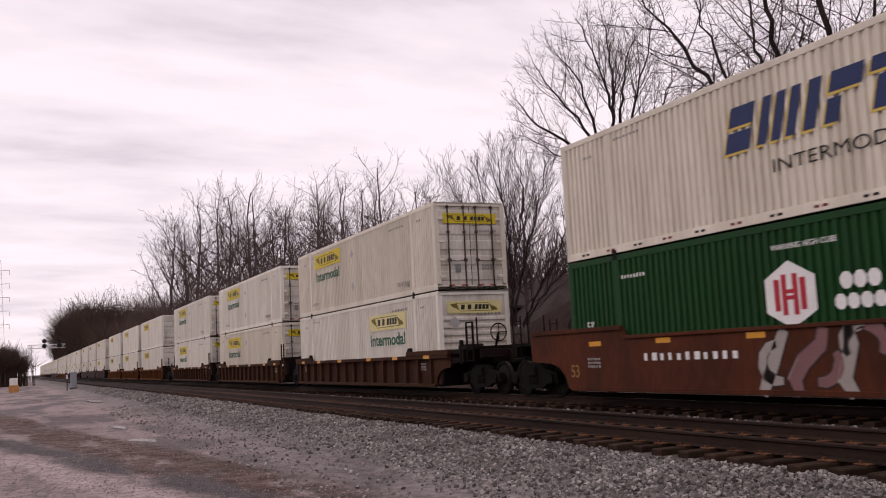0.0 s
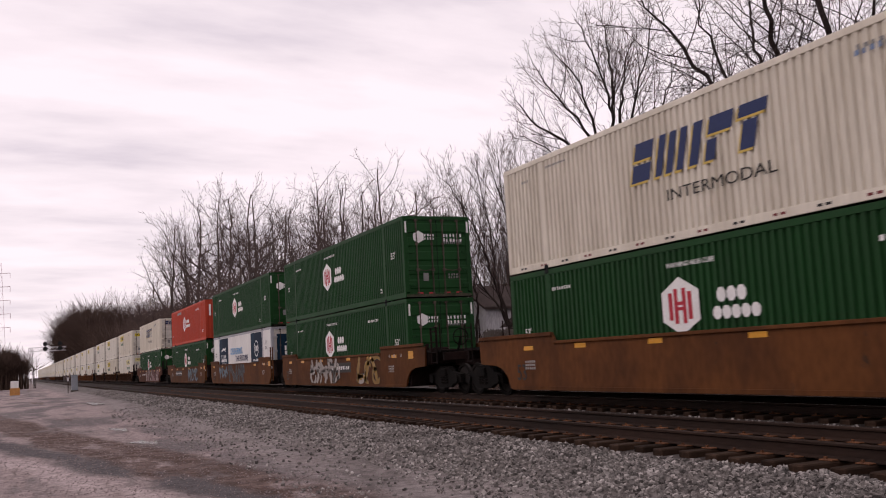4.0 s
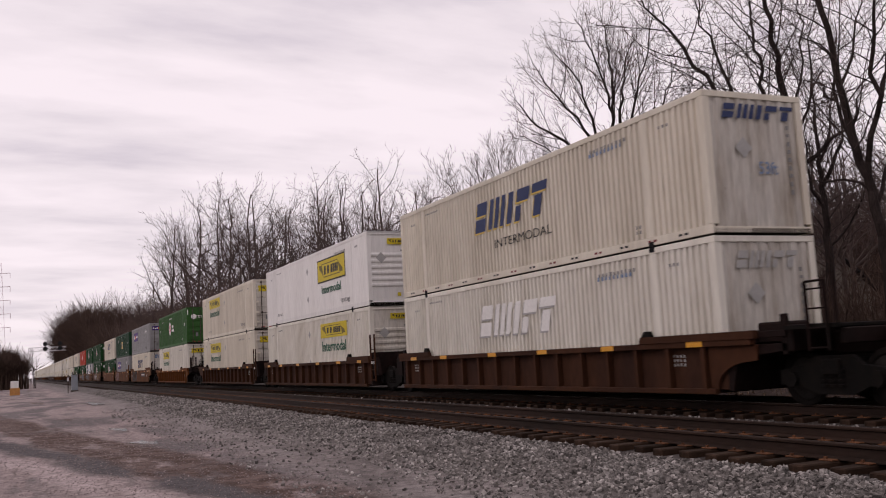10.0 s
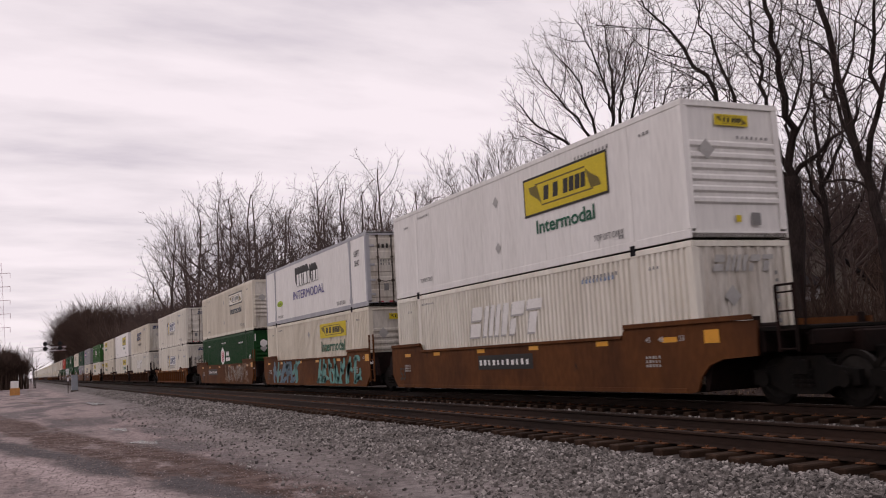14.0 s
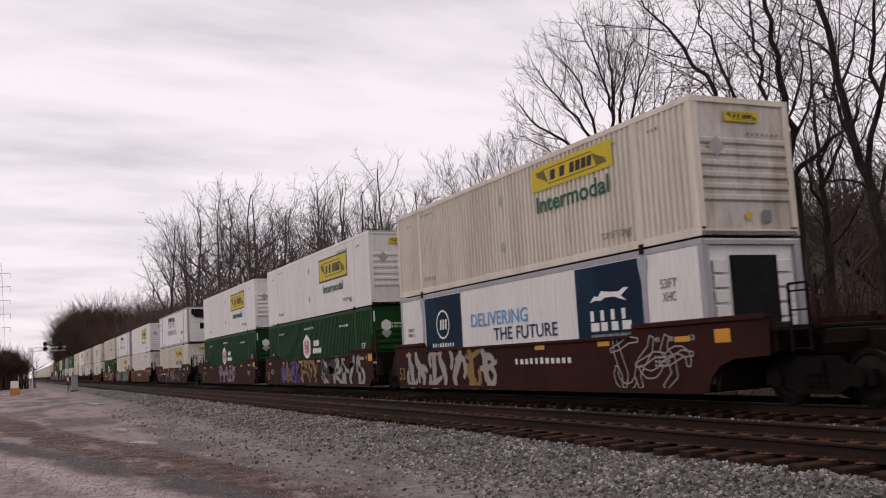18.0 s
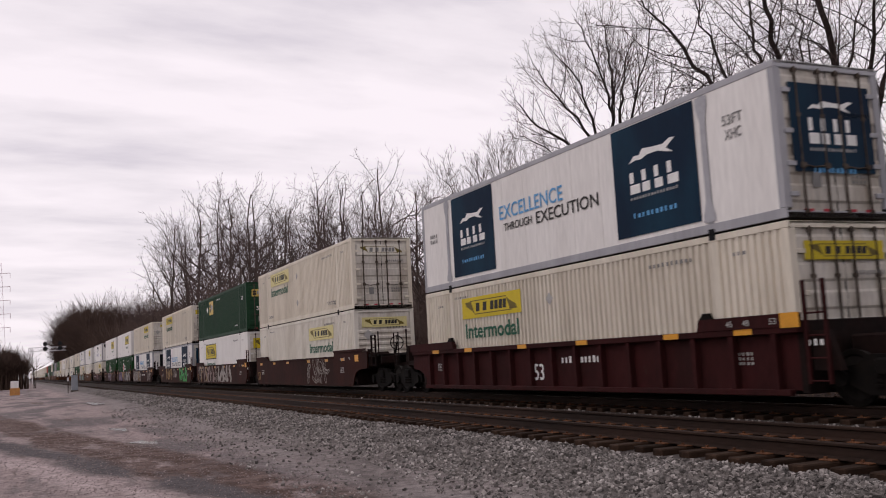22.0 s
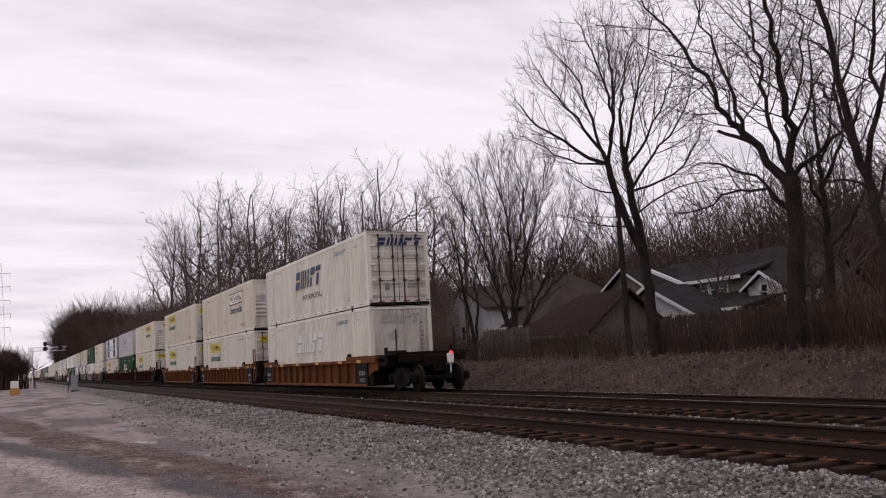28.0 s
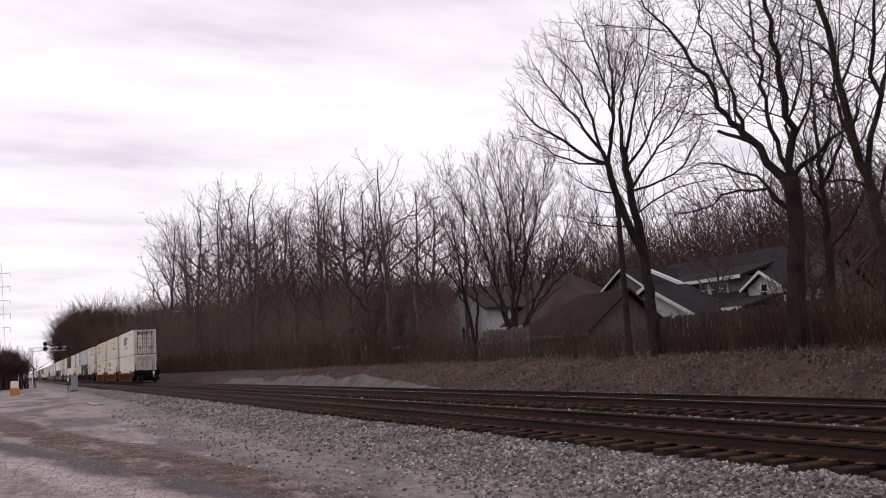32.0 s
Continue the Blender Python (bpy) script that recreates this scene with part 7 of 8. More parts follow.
def draw_end(car, paint, flip, seed, climb=True):
    """Platform, sill, coupler, ladder and wheels past the end of a car; flip for the leading end."""
    turn = Matrix.Translation((0, L, 0)) @ pose(0, 0, 0, 0, 0, 180) if flip else Matrix.Identity(4)
    sill = part("end_sill", shared("end_sill", lambda bm: (block(bm, -0.38, 0.38, -3.15, -0.2, 0.86, 1.28, 0.03), block(bm, -1.36, 1.36, -1.85, -1.70, 0.95, 1.42, 0.02), block(bm, -1.30, 1.30, -2.95, -2.82, 1.05, 1.32, 0.02)), ENDSHADE), ENDSHADE, car, "end sill in shade-darkened paint", turn)
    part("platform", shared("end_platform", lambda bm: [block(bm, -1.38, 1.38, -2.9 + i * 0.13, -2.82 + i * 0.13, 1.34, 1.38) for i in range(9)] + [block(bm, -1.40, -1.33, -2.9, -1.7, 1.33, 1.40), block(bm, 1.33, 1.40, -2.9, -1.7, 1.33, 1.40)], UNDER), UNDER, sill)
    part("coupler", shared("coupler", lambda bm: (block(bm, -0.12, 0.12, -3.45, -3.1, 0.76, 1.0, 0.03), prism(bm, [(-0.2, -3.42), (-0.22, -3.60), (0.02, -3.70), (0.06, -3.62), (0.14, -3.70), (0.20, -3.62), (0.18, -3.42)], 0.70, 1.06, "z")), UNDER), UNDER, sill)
    for k in (0, 1) if climb else ():
        part("ladder", shared(f"ladder_{k}", (lambda bm: ladder(bm)) if k == 0 else (lambda bm: [rod(bm, (1.44, y, 0.95), (1.44, y, 2.12), 0.022, 6) for y in (-2.30, -2.72)] + [rod(bm, (1.44, -2.30, 1.0 + i * 0.33), (1.44, -2.72, 1.0 + i * 0.33), 0.016, 6) for i in range(4)]), ENDSHADE), ENDSHADE, sill)
    part("air_hose", shared("air_hose", lambda bm: (rod(bm, (0.3, -3.2, 0.85), (0.36, -3.5, 0.45), 0.025, 6), rod(bm, (0.36, -3.5, 0.45), (0.3, -3.72, 0.40), 0.025, 6)), SHADOW), SHADOW, sill)
    if seed % 2 == 0 and climb:
        part("brake_wheel", shared("brake_wheel", brake_wheel, UNDER), UNDER, sill, "dark hand-brake wheel")
    part("bulkhead", shared("end_bulkhead", lambda bm: prism(bm, [(-0.14, 0.25), (-0.24, 0.25), (-0.44, 0.86), (-1.70, 0.98), (-1.70, 1.10), (-0.14, 1.10)], -1.36, 1.36), ENDSHADE), ENDSHADE, car, at=turn)
    part("end_frame", shared("end_frame", lambda bm: (block(bm, -1.36, 1.36, -0.42, -0.30, 1.10, 1.36, 0.02), block(bm, -1.36, -1.26, -1.70, -1.58, 0.9, 1.62, 0.01), block(bm, 1.26, 1.36, -1.70, -1.58, 0.9, 1.62, 0.01), block(bm, -1.40, -1.34, -1.72, -0.3, 1.22, 1.34, 0.01), rod(bm, (-1.37, -2.86, 1.36), (-1.37, -2.86, 2.25), 0.025, 6), rod(bm, (0.9, -2.86, 1.36), (0.9, -2.86, 2.25), 0.025, 6), block(bm, -0.9, -0.3, -1.2, -0.5, 1.1, 1.5, 0.04), rod(bm, (0.2, -0.9, 1.25), (1.1, -0.9, 1.25), 0.17, 10)), ENDSHADE), ENDSHADE, car, "dark end frame with brake gear", turn)
    truck(car, L + 2.40 if flip else -2.40)


def graffiti(car, y0, y1, z0, z1, fills, line, seed, x=-1.458):
    """Sprayed letters: interlocking bars and bowls with rims."""
    rng = random.Random(seed)
    n = max(3, round((y0 - y1) / 0.90))
    w, h, zc = (y0 - y1) / n, z1 - z0, (z0 + z1) / 2
    fill, edge, shine = [[] for _ in fills], [], []
    solid = line not in (SPRAY_WHITE, SPRAY_TAN, SPRAY_INK)
    rim_w, fat = (0.026, 1.22) if solid else (0.030 if line is SPRAY_INK else 0.016, 1.0)

    def keep(p):
        return (p[0], max(-h / 2, min(h / 2, p[1])))

    def stroke(path, width, q):
        """A swelling stroke with a rim on both flanks."""
        a, b = [], []
        m = len(path)
        for j, (px, py) in enumerate(path):
            (ax, ay), (bx, by) = path[max(j - 1, 0)], path[min(j + 1, m - 1)]
            ln = math.hypot(bx - ax, by - ay) + 1e-6
            nx, ny = -(by - ay) / ln, (bx - ax) / ln
            wd = width * fat * (0.62 + 0.38 * math.sin(math.pi * j / (m - 1))) * rng.uniform(0.85, 1.15)
            a.append((px + nx * wd, py + ny * wd))
            b.append((px - nx * wd, py - ny * wd))
        rim = a + b[::-1]
        for j in range(m - 1):
            fill[q].append([keep(p) for p in (a[j], a[j + 1], b[j + 1], b[j])])
        for j in range(len(rim)):
            (ax, ay), (bx, by) = rim[j], rim[(j + 1) % len(rim)]
            ln = math.hypot(bx - ax, by - ay) + 1e-6
            ex, ey = -(by - ay) / ln * rim_w, (bx - ax) / ln * rim_w
            edge.append([keep(p) for p in ((ax - ex, ay - ey), (bx - ex, by - ey), (bx + ex, by + ey), (ax + ex, ay + ey))])
        if rng.random() < 0.5:
            (px, py), (qx, qy) = a[1], a[2]
            shine.append([keep(p) for p in ((px, py - 0.03), (qx, qy - 0.03), (qx, qy - 0.055), (px, py - 0.055))])

    for i in range(n):
        cx = (i + 0.5) * w - (y0 - y1) / 2
        lean, curl = rng.uniform(-0.7, 0.8), rng.uniform(-0.30, 0.30)
        q = rng.randrange(len(fills))
        stem = cx + rng.uniform(-0.35, -0.05) * w
        stroke([(stem + lean * (t - 0.5) * h * 0.6 + curl * w * math.sin(5.5 * t) + rng.uniform(-0.04, 0.04), (t - 0.5) * h * 0.92) for t in (0, 0.25, 0.5, 0.75, 1)], 0.105 * h, q)
        for k in range(rng.choice((1, 2, 2))):
            t0, span = rng.uniform(-3.1, 3.1), rng.uniform(1.8, 3.6) * rng.choice((-1, 1))
            oy, r = rng.choice((-0.2, 0.0, 0.22)) * h, rng.uniform(0.20, 0.30)
            stroke([(cx + rng.uniform(-0.02, 0.02) + w * 0.42 * math.cos(t0 + span * t), oy + r * h * math.sin(t0 + span * t)) for t in (0, 0.17, 0.33, 0.5, 0.67, 0.83, 1)], 0.075 * h, q if rng.random() < 0.6 else rng.randrange(len(fills)))
        if rng.random() < 0.6:
            e = rng.choice((-0.3, 0.05, 0.34)) * h
            stroke([(cx + (t - 0.5) * w * 1.15, e + 0.10 * h * math.sin(4 * t + seed)) for t in (0, 0.33, 0.67, 1)], 0.06 * h, q)
    at = on_side((y0 + y1) / 2, zc, 0.0, x)
    for k, (polys, m) in enumerate(zip(fill, fills)):
        if polys and (solid or m not in (OXIDE, TAN)):
            tagged(part("sprayed_fill", plates_mesh(("spray", seed, k), polys, m, 0.003 + 0.0006 * k), m, car, "sprayed graffiti lettering shapes", at), kind="stuff")
    tagged(part("sprayed_outline", plates_mesh(("sprayline", seed), edge, line, 0.0022 if solid else 0.007), line, car, at=at), kind="stuff")
    if shine and solid:
        tagged(part("sprayed_highlight", plates_mesh(("sprayshine", seed), shine, SPRAY_WHITE, 0.009), SPRAY_WHITE, car, at=at), kind="stuff")


SPRAY_TAN = flat("sprayed_faded_tan", (0.24, 0.17, 0.11))
SPRAY_INK = flat("sprayed_black", (0.012, 0.011, 0.012))
SPRAY_WHITE = flat("sprayed_white", (0.33, 0.295, 0.27))
SPRAY_PINK = flat("sprayed_pink", (0.20, 0.10, 0.10))
SPRAY_AQUA = flat("sprayed_aqua", (0.11, 0.27, 0.24))
SPRAY_GREEN = flat("sprayed_green", (0.03, 0.36, 0.06))
SPRAY_VIOLET = flat("sprayed_violet", (0.10, 0.06, 0.20))
SPRAY_GOLD = flat("sprayed_gold", (0.26, 0.15, 0.04))
SPRAY_BLUE = flat("sprayed_blue_grey", (0.10, 0.16, 0.20))


# Rust-brown copies of the paint, darkened for the shade between the ribs.
RUSTSHADE = {ORANGE.name: surface("rust_shade_orange_sheet", (0.105, 0.040, 0.014), (0.050, 0.022, 0.012), 0.8, 0.9, 0.75, fine=7, grain=0.2, bump=0.1, stretch=(1, 1, 0.4)),
             RUSTY.name: surface("rust_shade_brown_sheet", (0.048, 0.020, 0.011), (0.026, 0.012, 0.009), 0.8, 0.9, 0.75, fine=7, grain=0.2, bump=0.1, stretch=(1, 1, 0.4))}


def well_car(label, paint, style, front, rear, seed, number_at=None, fifty_three=None, reflect=True, climb=True, boards=False):
    """One unit of a well car; the container's rear end stands over y = 0."""
    car = new("well_car")
    tagged(car, label, "rail car", "well cars of the train")
    rng = random.Random(seed)
    rail, rise = (1.395, 1.62) if paint is MAROON else (1.22, 1.36)
    for s in (-1, 1):
        if style == "smooth":
            side = part("side_sill", shared(f"smooth_side_{s}_{front}_{rear}", lambda bm: smooth_side(bm, s, front, rear), paint), paint, car)
            for name, ya, yb, za, zb in smooth_flanges(front, rear) if s < 0 else ():
                part(name, shared(f"{name}_{front}_{rear}_{ya:.1f}", lambda bm: block(bm, -1.50 if za > 1 else -1.47, -1.455, ya, yb, za, zb, 0.008), paint), paint, side)
        else:
            side = part("side_sill", shared(f"ribbed_side_{s}", lambda bm: ribbed_side(bm, s), paint), paint, car)
            part("top_rail", shared(f"rail_beam_{s}_{front}_{rear}", lambda bm: rail_beam(bm, s, front, rear, rail), paint), paint, side)
            for e in (0, 1):
                if s < 0:
                    part("end_beam", shared(f"end_beam_{front}_{rear}_{e}", lambda bm: end_beam(bm, s, front, rear, rail, rise, e), paint), paint, side)
                if (front if e else rear) == "draw":
                    part("end_gusset", shared(f"end_gusset_{s}_{e}", lambda bm: end_gusset(bm, s, rail, e), paint), paint, side)
        if style == "ribbed":
            sheet = RUSTSHADE.get(paint.name, paint)
            part("web_sheet", shared(f"web_sheet_{s}_{rail}", lambda bm: block(bm, min(s * 1.335, s * 1.35), max(s * 1.335, s * 1.35), -0.15, L + 0.15, 0.28, rail - 0.1), sheet), sheet, side, "rust-stained recessed side sheet, some toned darker for recess shade")
            if s < 0 and boards:
                for y in (0.55, L - 0.85):
                    part("dark_board", shared("dark_board", lambda bm: block(bm, -1.492, -1.36, -0.55, 0.55, 0.24, rail - 0.126, 0.01), SHADOW), SHADOW, side, "black stencil board", pose(0, y, 0))
                    bars(car, on_side(y, 0.72, 0.003, -1.493), 0.75, 0.24, FADED, 1, 4, seed=seed + 3)
                    bars(car, on_side(y, 0.45, 0.003, -1.493), 0.6, 0.16, FADED, 2, 6, seed=seed + 4)
            k = 15
            if s > 0 or not reflect:
                part("rib_row", shared(f"rib_row_{s}", lambda bm: [prism(bm, [(y - 0.055, 0.30), (y + 0.055, 0.30), (y + 0.055, rail - 0.125), (y - 0.055, rail - 0.125)], s * 1.345, s * 1.485) for y in (0.42 + i * (L - 0.84) / (k - 1) for i in range(k))], paint), paint, side)
                k = 0
            for i in range(k):
                y = 0.42 + i * (L - 0.84) / 14
                me = shared(f"rib_{s}", lambda bm: prism(bm, [(-0.055, 0.30), (0.055, 0.30), (0.055, rail - 0.125), (-0.055, rail - 0.125)], s * 1.345, s * 1.485), paint)
                part("rib", me, paint, side, at=pose(0, y, 0))
            for y in (2.15, L - 2.15):
                part("lock_lug", shared(f"lock_lug_{s}_{rail}", lambda bm: (prism(bm, [(-0.16, rise - 0.02), (-0.07, rise + 0.12), (0.07, rise + 0.12), (0.20, rise - 0.02)], s * 1.40, s * 1.50)), UNDER), UNDER, side, "dark lock lug", pose(0, y, 0))
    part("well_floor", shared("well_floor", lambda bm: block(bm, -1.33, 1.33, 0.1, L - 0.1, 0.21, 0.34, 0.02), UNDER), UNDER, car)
    for e, kind in ((0, rear), (1, front)):
        if kind == "draw":
            draw_end(car, paint, e == 1, seed + e, climb)
        else:
            turn = Matrix.Translation((0, L, 0)) @ pose(0, 0, 0, 0, 0, 180) if e else Matrix.Identity(4)
            part("link_end", shared("link_end", lambda bm: (block(bm, -1.36, 1.36, -0.20, -0.03, 0.22, 1.48, 0.02), block(bm, -0.42, 0.42, -1.52, -0.3, 0.80, 1.20, 0.04), prism(bm, [(-0.95, 0.62), (-0.34, 0.62), (-0.34, 1.30), (-0.70, 1.30)], -1.36, -1.24), prism(bm, [(-0.95, 0.62), (-0.34, 0.62), (-0.34, 1.30), (-0.70, 1.30)], 1.24, 1.36)), ENDSHADE), ENDSHADE, car, "articulated end casting in shade-darkened paint", turn)
            if e == 0:
                truck(car, -1.60)
                part("link_ladder", shared("link_ladder", lambda bm: ([block(bm, -1.47, -1.42, y - 0.03, y + 0.03, 0.40, 2.15) for y in (-0.34, -0.78)] + [rod(bm, (-1.44, -0.34, 0.45 + i * 0.38), (-1.44, -0.78, 0.45 + i * 0.38), 0.016, 6) for i in range(4)]), paint), paint, car, "grab ladder at the joint")
                bars(car, on_side(-0.55, 1.10, 0.002, -1.44), 0.4, 0.16, MARK, 1, 3, seed=seed)
    x = -1.458 if style == "smooth" else -1.354
    zt = 1.28 if style == "smooth" else rail - 0.06
    if reflect:
        for y in (0.9, 3.4, 6.4, 9.6, 12.6, 15.2):
            part("reflector", plates_mesh("reflector", [rect(-0.24, 0.24, -0.055, 0.055)], AMBER), AMBER, car, "amber reflector strip", on_side(y + rng.uniform(-0.3, 0.3), zt, 0.0, -1.458 if style == "smooth" else -1.503))
    if style == "smooth" or paint is MAROON:
        face, zm = (-1.459, 1.30) if style == "smooth" else (-1.523, rail + 0.10)
        for y, mark in ((1.46, "45"), (1.02, "48"), (0.35, "53")):
            part("lettering", text_mesh(mark, 0.11, FAINT, 0.17), FAINT, car, at=on_side(y, zm, 0.002, face))
        part("amber_patch", plates_mesh("amberpatch", [rect(-0.22, 0.22, -0.13, 0.13)], AMBER), AMBER, car, "amber reflective patch", on_side(-0.05 if rear == "link" else -0.55, zm, 0.002, face))
    if number_at:
        y, w, dark = number_at
        if dark:
            part("number_board", plates_mesh(("numberboard", w), [rect(-w / 2 - 0.08, w / 2 + 0.08, -0.20, 0.20)], INK), INK, car, at=on_side(y, 0.95, 0.0, x))
        bars(car, on_side(y, 0.95, 0.003, x), w, 0.22, MARK, 1, 11, name="number_strip", seed=seed)
    if fifty_three:
        y, m, h = fifty_three
        part("lettering", text_mesh("53", h, m, h * 1.15), m, car, at=on_side(y, 0.66, 0.003, x))
    for y in (1.3, 15.0):
        bars(car, on_side(y, 0.85, 0.003, x), 0.55, 0.26, FAINT, 3, 5, name="data_line", seed=seed + 2)
    return car


def wagon(style, paint, look_words, ends, seed, **kw):
    return well_car(look_words, paint, style, ends[0], ends[1], seed, **kw)


# ---------------------------------------------------------------- the train
C4 = (22.1687, 0.47136, -2.69136, 1.30439)


def along(t):
    """Metres that the train has run by t seconds, slowing gently."""
    return C4[0] * t + C4[1] * t * t / 32 + C4[2] * t ** 3 / 32 ** 2 + C4[3] * t ** 4 / 32 ** 3


SMOOTH_TAN = ("smooth", TAN, "tan-brown smooth-sided well car carrying stacked containers")
SMOOTH_RUS = ("smooth", RUSSET, "russet smooth-sided well car sprayed with pale graffiti")
SMOOTH_OX = ("smooth", OXIDE, "oxide-red smooth-sided well car sprayed with graffiti")
RIB_RUST = ("ribbed", RUSTY, "rusty brown rib-sided well car carrying stacked containers")
RIB_MAR = ("ribbed", MAROON, "maroon rib-sided well car carrying stacked containers")
RIB_OR = ("ribbed", ORANGE, "weathered orange rib-sided well car carrying stacked containers")
HEAD, MID, TAIL, LONE = ("draw", "link"), ("link", "link"), ("link", "draw"), ("draw", "draw")
# rear end at 0 s, upper, lower, car, ends
CONSIST = [
    (66.81, "haul_front", "haul_front", RIB_RUST, HEAD), (47.06, "haul_front", "haul_mid", RIB_RUST, MID), (27.50, "haul_mid", "haul_pale_low", RIB_RUST, TAIL),
    (3.44, "slant_door", "hub_door", SMOOTH_RUS, LONE),
    (-20.16, "hub_red", "hub_door", SMOOTH_TAN, HEAD), (-39.26, "hub_door", "hound_future", SMOOTH_TAN, MID), (-58.55, "hub_door", "hub_door", SMOOTH_TAN, TAIL),
    (-82.29, "slant", "hub", SMOOTH_TAN, HEAD), (-101.31, "square", "parcel", SMOOTH_TAN, MID), (-120.76, "parcel", "slant_low", SMOOTH_TAN, TAIL),
    (-144.15, "hub_old", "haul_front", RIB_OR, LONE),
    (-167.53, "haul_mid", "haul_mid", RIB_RUST, HEAD), (-186.93, "haul_box", "haul_white", RIB_RUST, MID), (-206.67, "slant", "slant_white", RIB_RUST, TAIL),
    (-230.35, "shield", "shield_low", RIB_OR, LONE),
    (-253.97, "haul_plain", "hub", SMOOTH_TAN, HEAD), (-273.45, "block", "haul_rear", SMOOTH_TAN, MID), (-292.63, "haul_box", "slant_white", SMOOTH_TAN, TAIL),
    (-316.22, "block_unit", "haul_rear", SMOOTH_OX, LONE),
    (-339.60, "haul_box", "hub", SMOOTH_OX, HEAD), (-358.89, "haul_box", "hub", SMOOTH_OX, MID), (-378.03, "haul_rear", "hound_future_fwd", SMOOTH_OX, TAIL),
    (-401.65, "haul_mid", "hound_exec_low", SMOOTH_OX, HEAD), (-420.99, "square_fore", "haul_box_low", SMOOTH_OX, MID), (-440.34, "haul_pale", "haul_pale_low", SMOOTH_OX, TAIL),
    (-463.84, "hound_exec", "haul_mid", RIB_MAR, HEAD), (-483.23, "shield_grey", "hub", RIB_MAR, MID), (-502.64, "haul_rear", "haul_mid", RIB_MAR, TAIL),
    (-526.25, "haul_mid", "haul_front", RIB_OR, HEAD), (-545.56, "haul_plain", "haul_front", RIB_OR, MID), (-565.02, "slant_clean", "slant_white", RIB_OR, TAIL),
]
SPRAYS = {3.44: [(9.7, 0.3, 0.16, 1.40, (SPRAY_WHITE, SPRAY_PINK), INK)], -20.16: [(7.1, 2.8, 0.30, 1.28, (SPRAY_BLUE,), INK)],
          -39.26: [(13.6, 10.9, 0.5, 1.3, (SPRAY_BLUE,), INK), (10.6, 5.9, 0.2, 1.38, (INK,), SPRAY_BLUE)], -58.55: [(11.5, 7.3, 0.26, 1.40, (SPRAY_WHITE,), INK), (5.1, 2.5, 0.30, 1.38, (SPRAY_WHITE, SPRAY_GOLD), INK)],
          -101.31: [(14.4, 11.6, 0.25, 1.4, (SPRAY_PINK,), SPRAY_BLUE)], -120.76: [(14.3, 10.2, 0.16, 1.40, (TAN,), SPRAY_INK), (14.2, 10.3, 0.2, 1.3, (TAN,), SPRAY_INK)],
          -253.97: [(7.4, 0.9, 0.22, 1.42, (TAN,), SPRAY_TAN), (6.6, 2.2, 0.4, 1.30, (TAN,), SPRAY_WHITE)], -273.45: [(14.5, 9.4, 0.2, 1.40, (SPRAY_AQUA, SPRAY_BLUE), SPRAY_BLUE), (6.6, 0.7, 0.19, 1.42, (SPRAY_AQUA,), INK)],
          -316.22: [(11.3, 3.0, 0.26, 1.25, (OXIDE, SPRAY_PINK), INK)], -339.60: [(10.0, 5.0, 0.25, 1.40, (SPRAY_VIOLET, SPRAY_PINK), SPRAY_WHITE)],
          -358.89: [(13.1, 6.7, 0.25, 1.42, (SPRAY_VIOLET, SPRAY_VIOLET, SPRAY_GOLD), NAVY), (6.2, 0.6, 0.20, 1.44, (SPRAY_INK, SPRAY_WHITE, SPRAY_INK), SPRAY_BLUE)],
          -378.03: [(15.4, 8.8, 0.18, 1.42, (SPRAY_WHITE, SPRAY_GOLD), INK), (3.1, 0.4, 0.25, 1.42, (OXIDE,), SPRAY_WHITE)],
          -401.65: [(5.45, 1.25, 0.22, 1.44, (SPRAY_GREEN,), NAVY), (13.1, 9.3, 0.40, 1.42, (SPRAY_GOLD,), OXIDE), (8.6, 6.9, 0.6, 1.4, (OXIDE,), SPRAY_WHITE)],
          -420.99: [(15.6, 8.4, 0.20, 1.40, (SPRAY_PINK, OXIDE, SPRAY_GOLD), SPRAY_WHITE), (8.4, 3.9, 0.18, 1.42, (SPRAY_WHITE,), INK)], -440.34: [(6.4, 3.1, 0.24, 1.40, (OXIDE,), SPRAY_WHITE)]}
NUMBERS = {3.44: (11.6, 3.0, False), -20.16: (11.6, 3.1, True), -58.55: (7.2, 2.6, True), -120.76: (4.5, 2.8, True), -253.97: (11.7, 3.0, True), -292.63: (8.0, 3.0, True), -316.22: (13.0, 2.6, False), -378.03: (6.2, 2.9, False)}
MOVERS = []


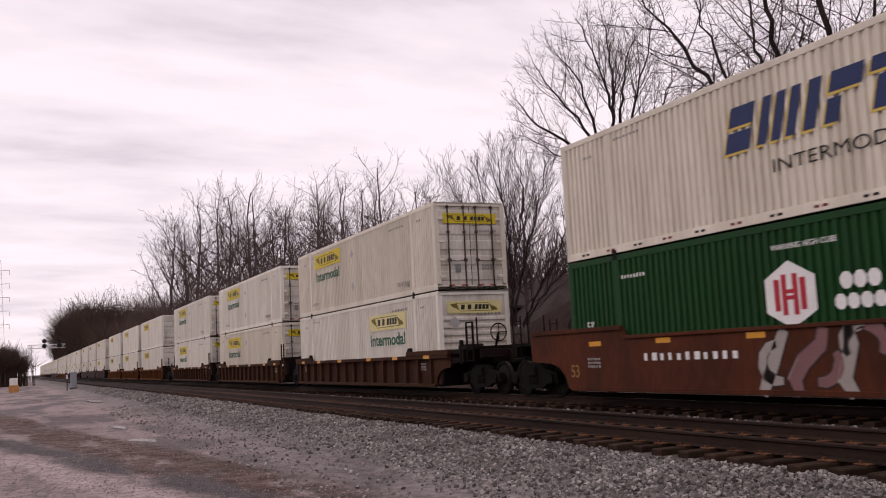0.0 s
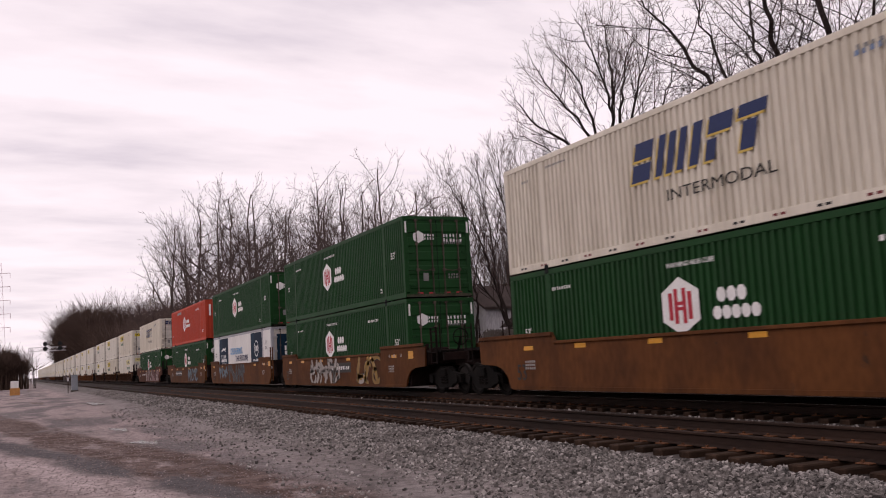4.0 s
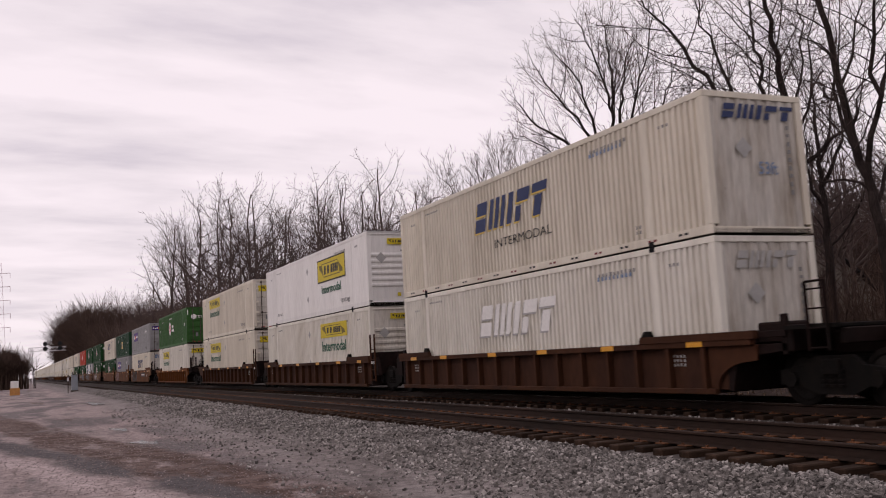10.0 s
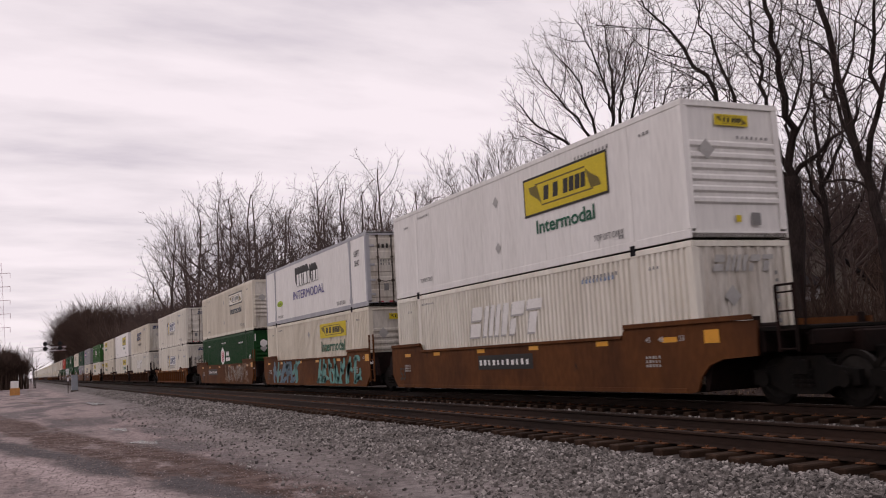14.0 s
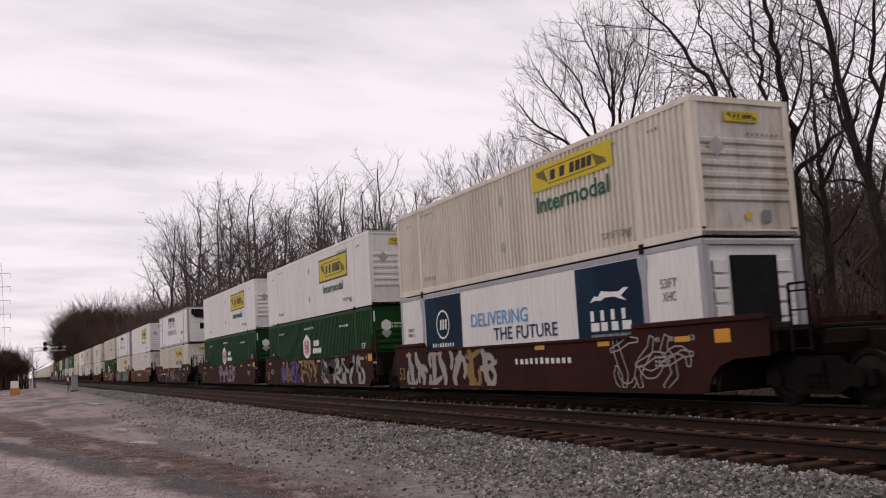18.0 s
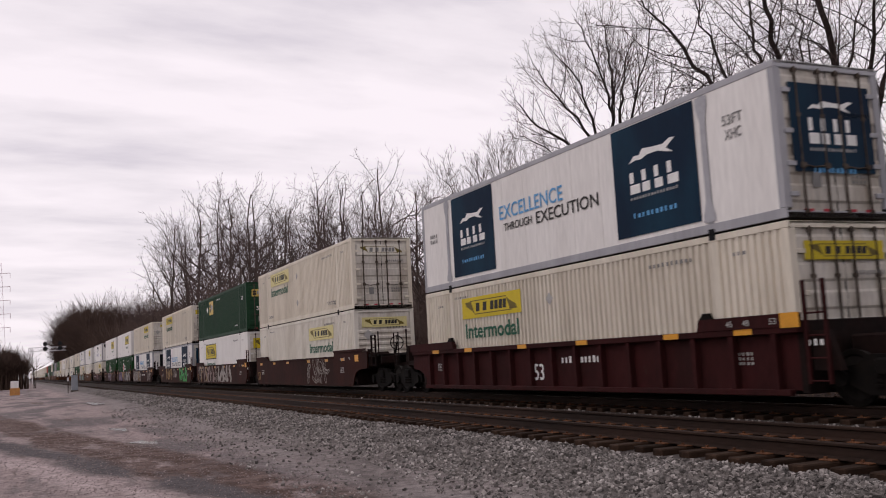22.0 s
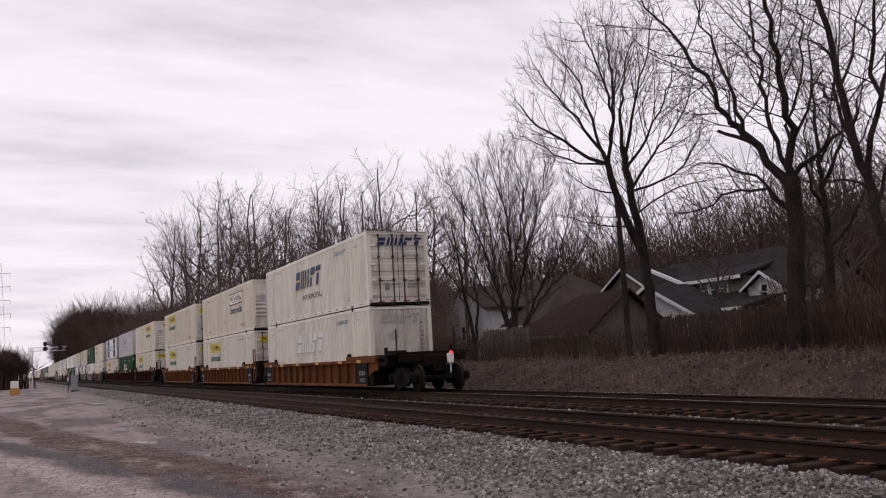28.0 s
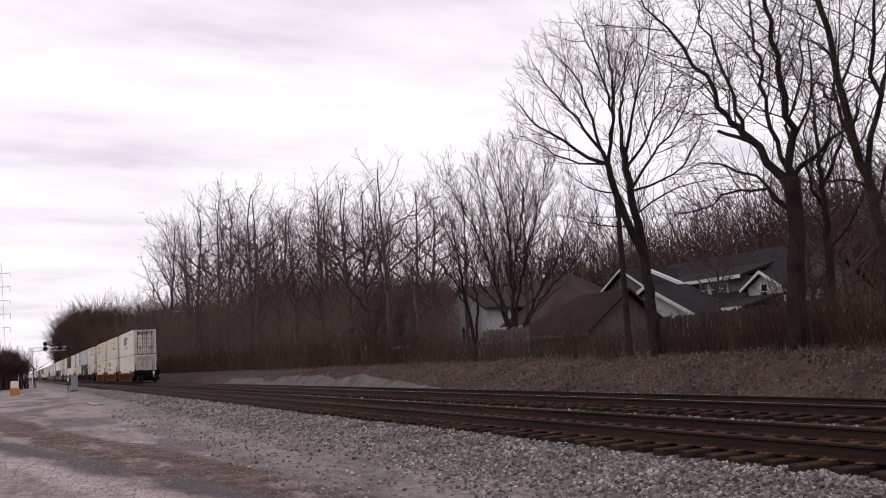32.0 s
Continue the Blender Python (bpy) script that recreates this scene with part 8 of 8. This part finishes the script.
def build_train():
    models = {}

    def put(kind, low, s):
        if (kind, low) in models:
            c = copy_thing(models[(kind, low)], pose(FAR, s, 0.352 if low else 3.272))
        else:
            c = make(kind, low)
            c.matrix_basis = pose(FAR, s, 0.352 if low else 3.272)
            models[(kind, low)] = c
        MOVERS.append((c, s, 0.352 if low else 3.272))
        return c

    for i, (s, up, low, (style, paint, label), ends) in enumerate(CONSIST):
        put(low, True, s)
        put(up, False, s)
        fifty = {MAROON.name: (8.9, MARK, 0.42), ORANGE.name: (1.45, INK, 0.33), TAN.name: (15.5, INK, 0.42), OXIDE.name: (15.85, SPRAY_GOLD, 0.42), RUSSET.name: (15.85, SPRAY_GOLD, 0.30)}.get(paint.name)
        car = well_car(label, paint, style, ends[0], ends[1], 100 + i, NUMBERS.get(s) or ((6.8, 1.9, False) if paint is MAROON else None), fifty, climb=i < len(CONSIST) - 1, boards=s < -500)
        for j, (y0, y1, z0, z1, fills, line) in enumerate(SPRAYS.get(s, ())):
            graffiti(car, y0, y1, z0, z1, fills, line, 1000 + 10 * i + j)
        if i == len(CONSIST) - 1:
            part("marker_box", shared("marker_box", lambda bm: (block(bm, -0.10, 0.10, -3.30, -3.12, 0.95, 1.30, 0.02), rod(bm, (0.0, -3.2, 0.6), (0.0, -3.2, 1.0), 0.03)), MARK), MARK, car, "end-of-train marker box", pose(0.55, 0, 0))
            part("marker_lamp", shared("marker_lamp", lambda bm: disc(bm, (0.55, -3.30, 1.33), 1, [(0.05, 0.05), (0.0, 0.055), (-0.03, 0.04)], 14), LAMPRED), LAMPRED, car, "lit red end-of-train lamp")
        car.matrix_basis = pose(FAR, s, 0)
        MOVERS.append((car, s, 0.0))
    # the part of the train that has already passed
    s, k = 66.81, 0
    far_car = {}
    while s < 560:
        s += 23.5 if k % 3 == 0 else 19.4
        for low in (True, False):
            put("far", low, s)
        style, paint, label = (RIB_OR, SMOOTH_OX, RIB_RUST)[(k // 3) % 3]
        if paint.name in far_car:
            car = copy_thing(far_car[paint.name], pose(FAR, s, 0))
        else:
            car = well_car(label, paint, style, "link", "link", 300 + k, reflect=False)
            far_car[paint.name] = car
        car.matrix_basis = pose(FAR, s, 0)
        MOVERS.append((car, s, 0.0))
        k += 1


build_train()


def motions():
    """The whole train rolls away along the far track."""
    times = [0, 1, 2, 4, 6, 8, 10, 12, 14, 16, 18, 20, 22, 24, 26, 28, 30, 31, 32]
    for ob, s, z in MOVERS:
        walk(ob, [(t, pose(FAR, s + along(t), z)) for t in times])


motions()
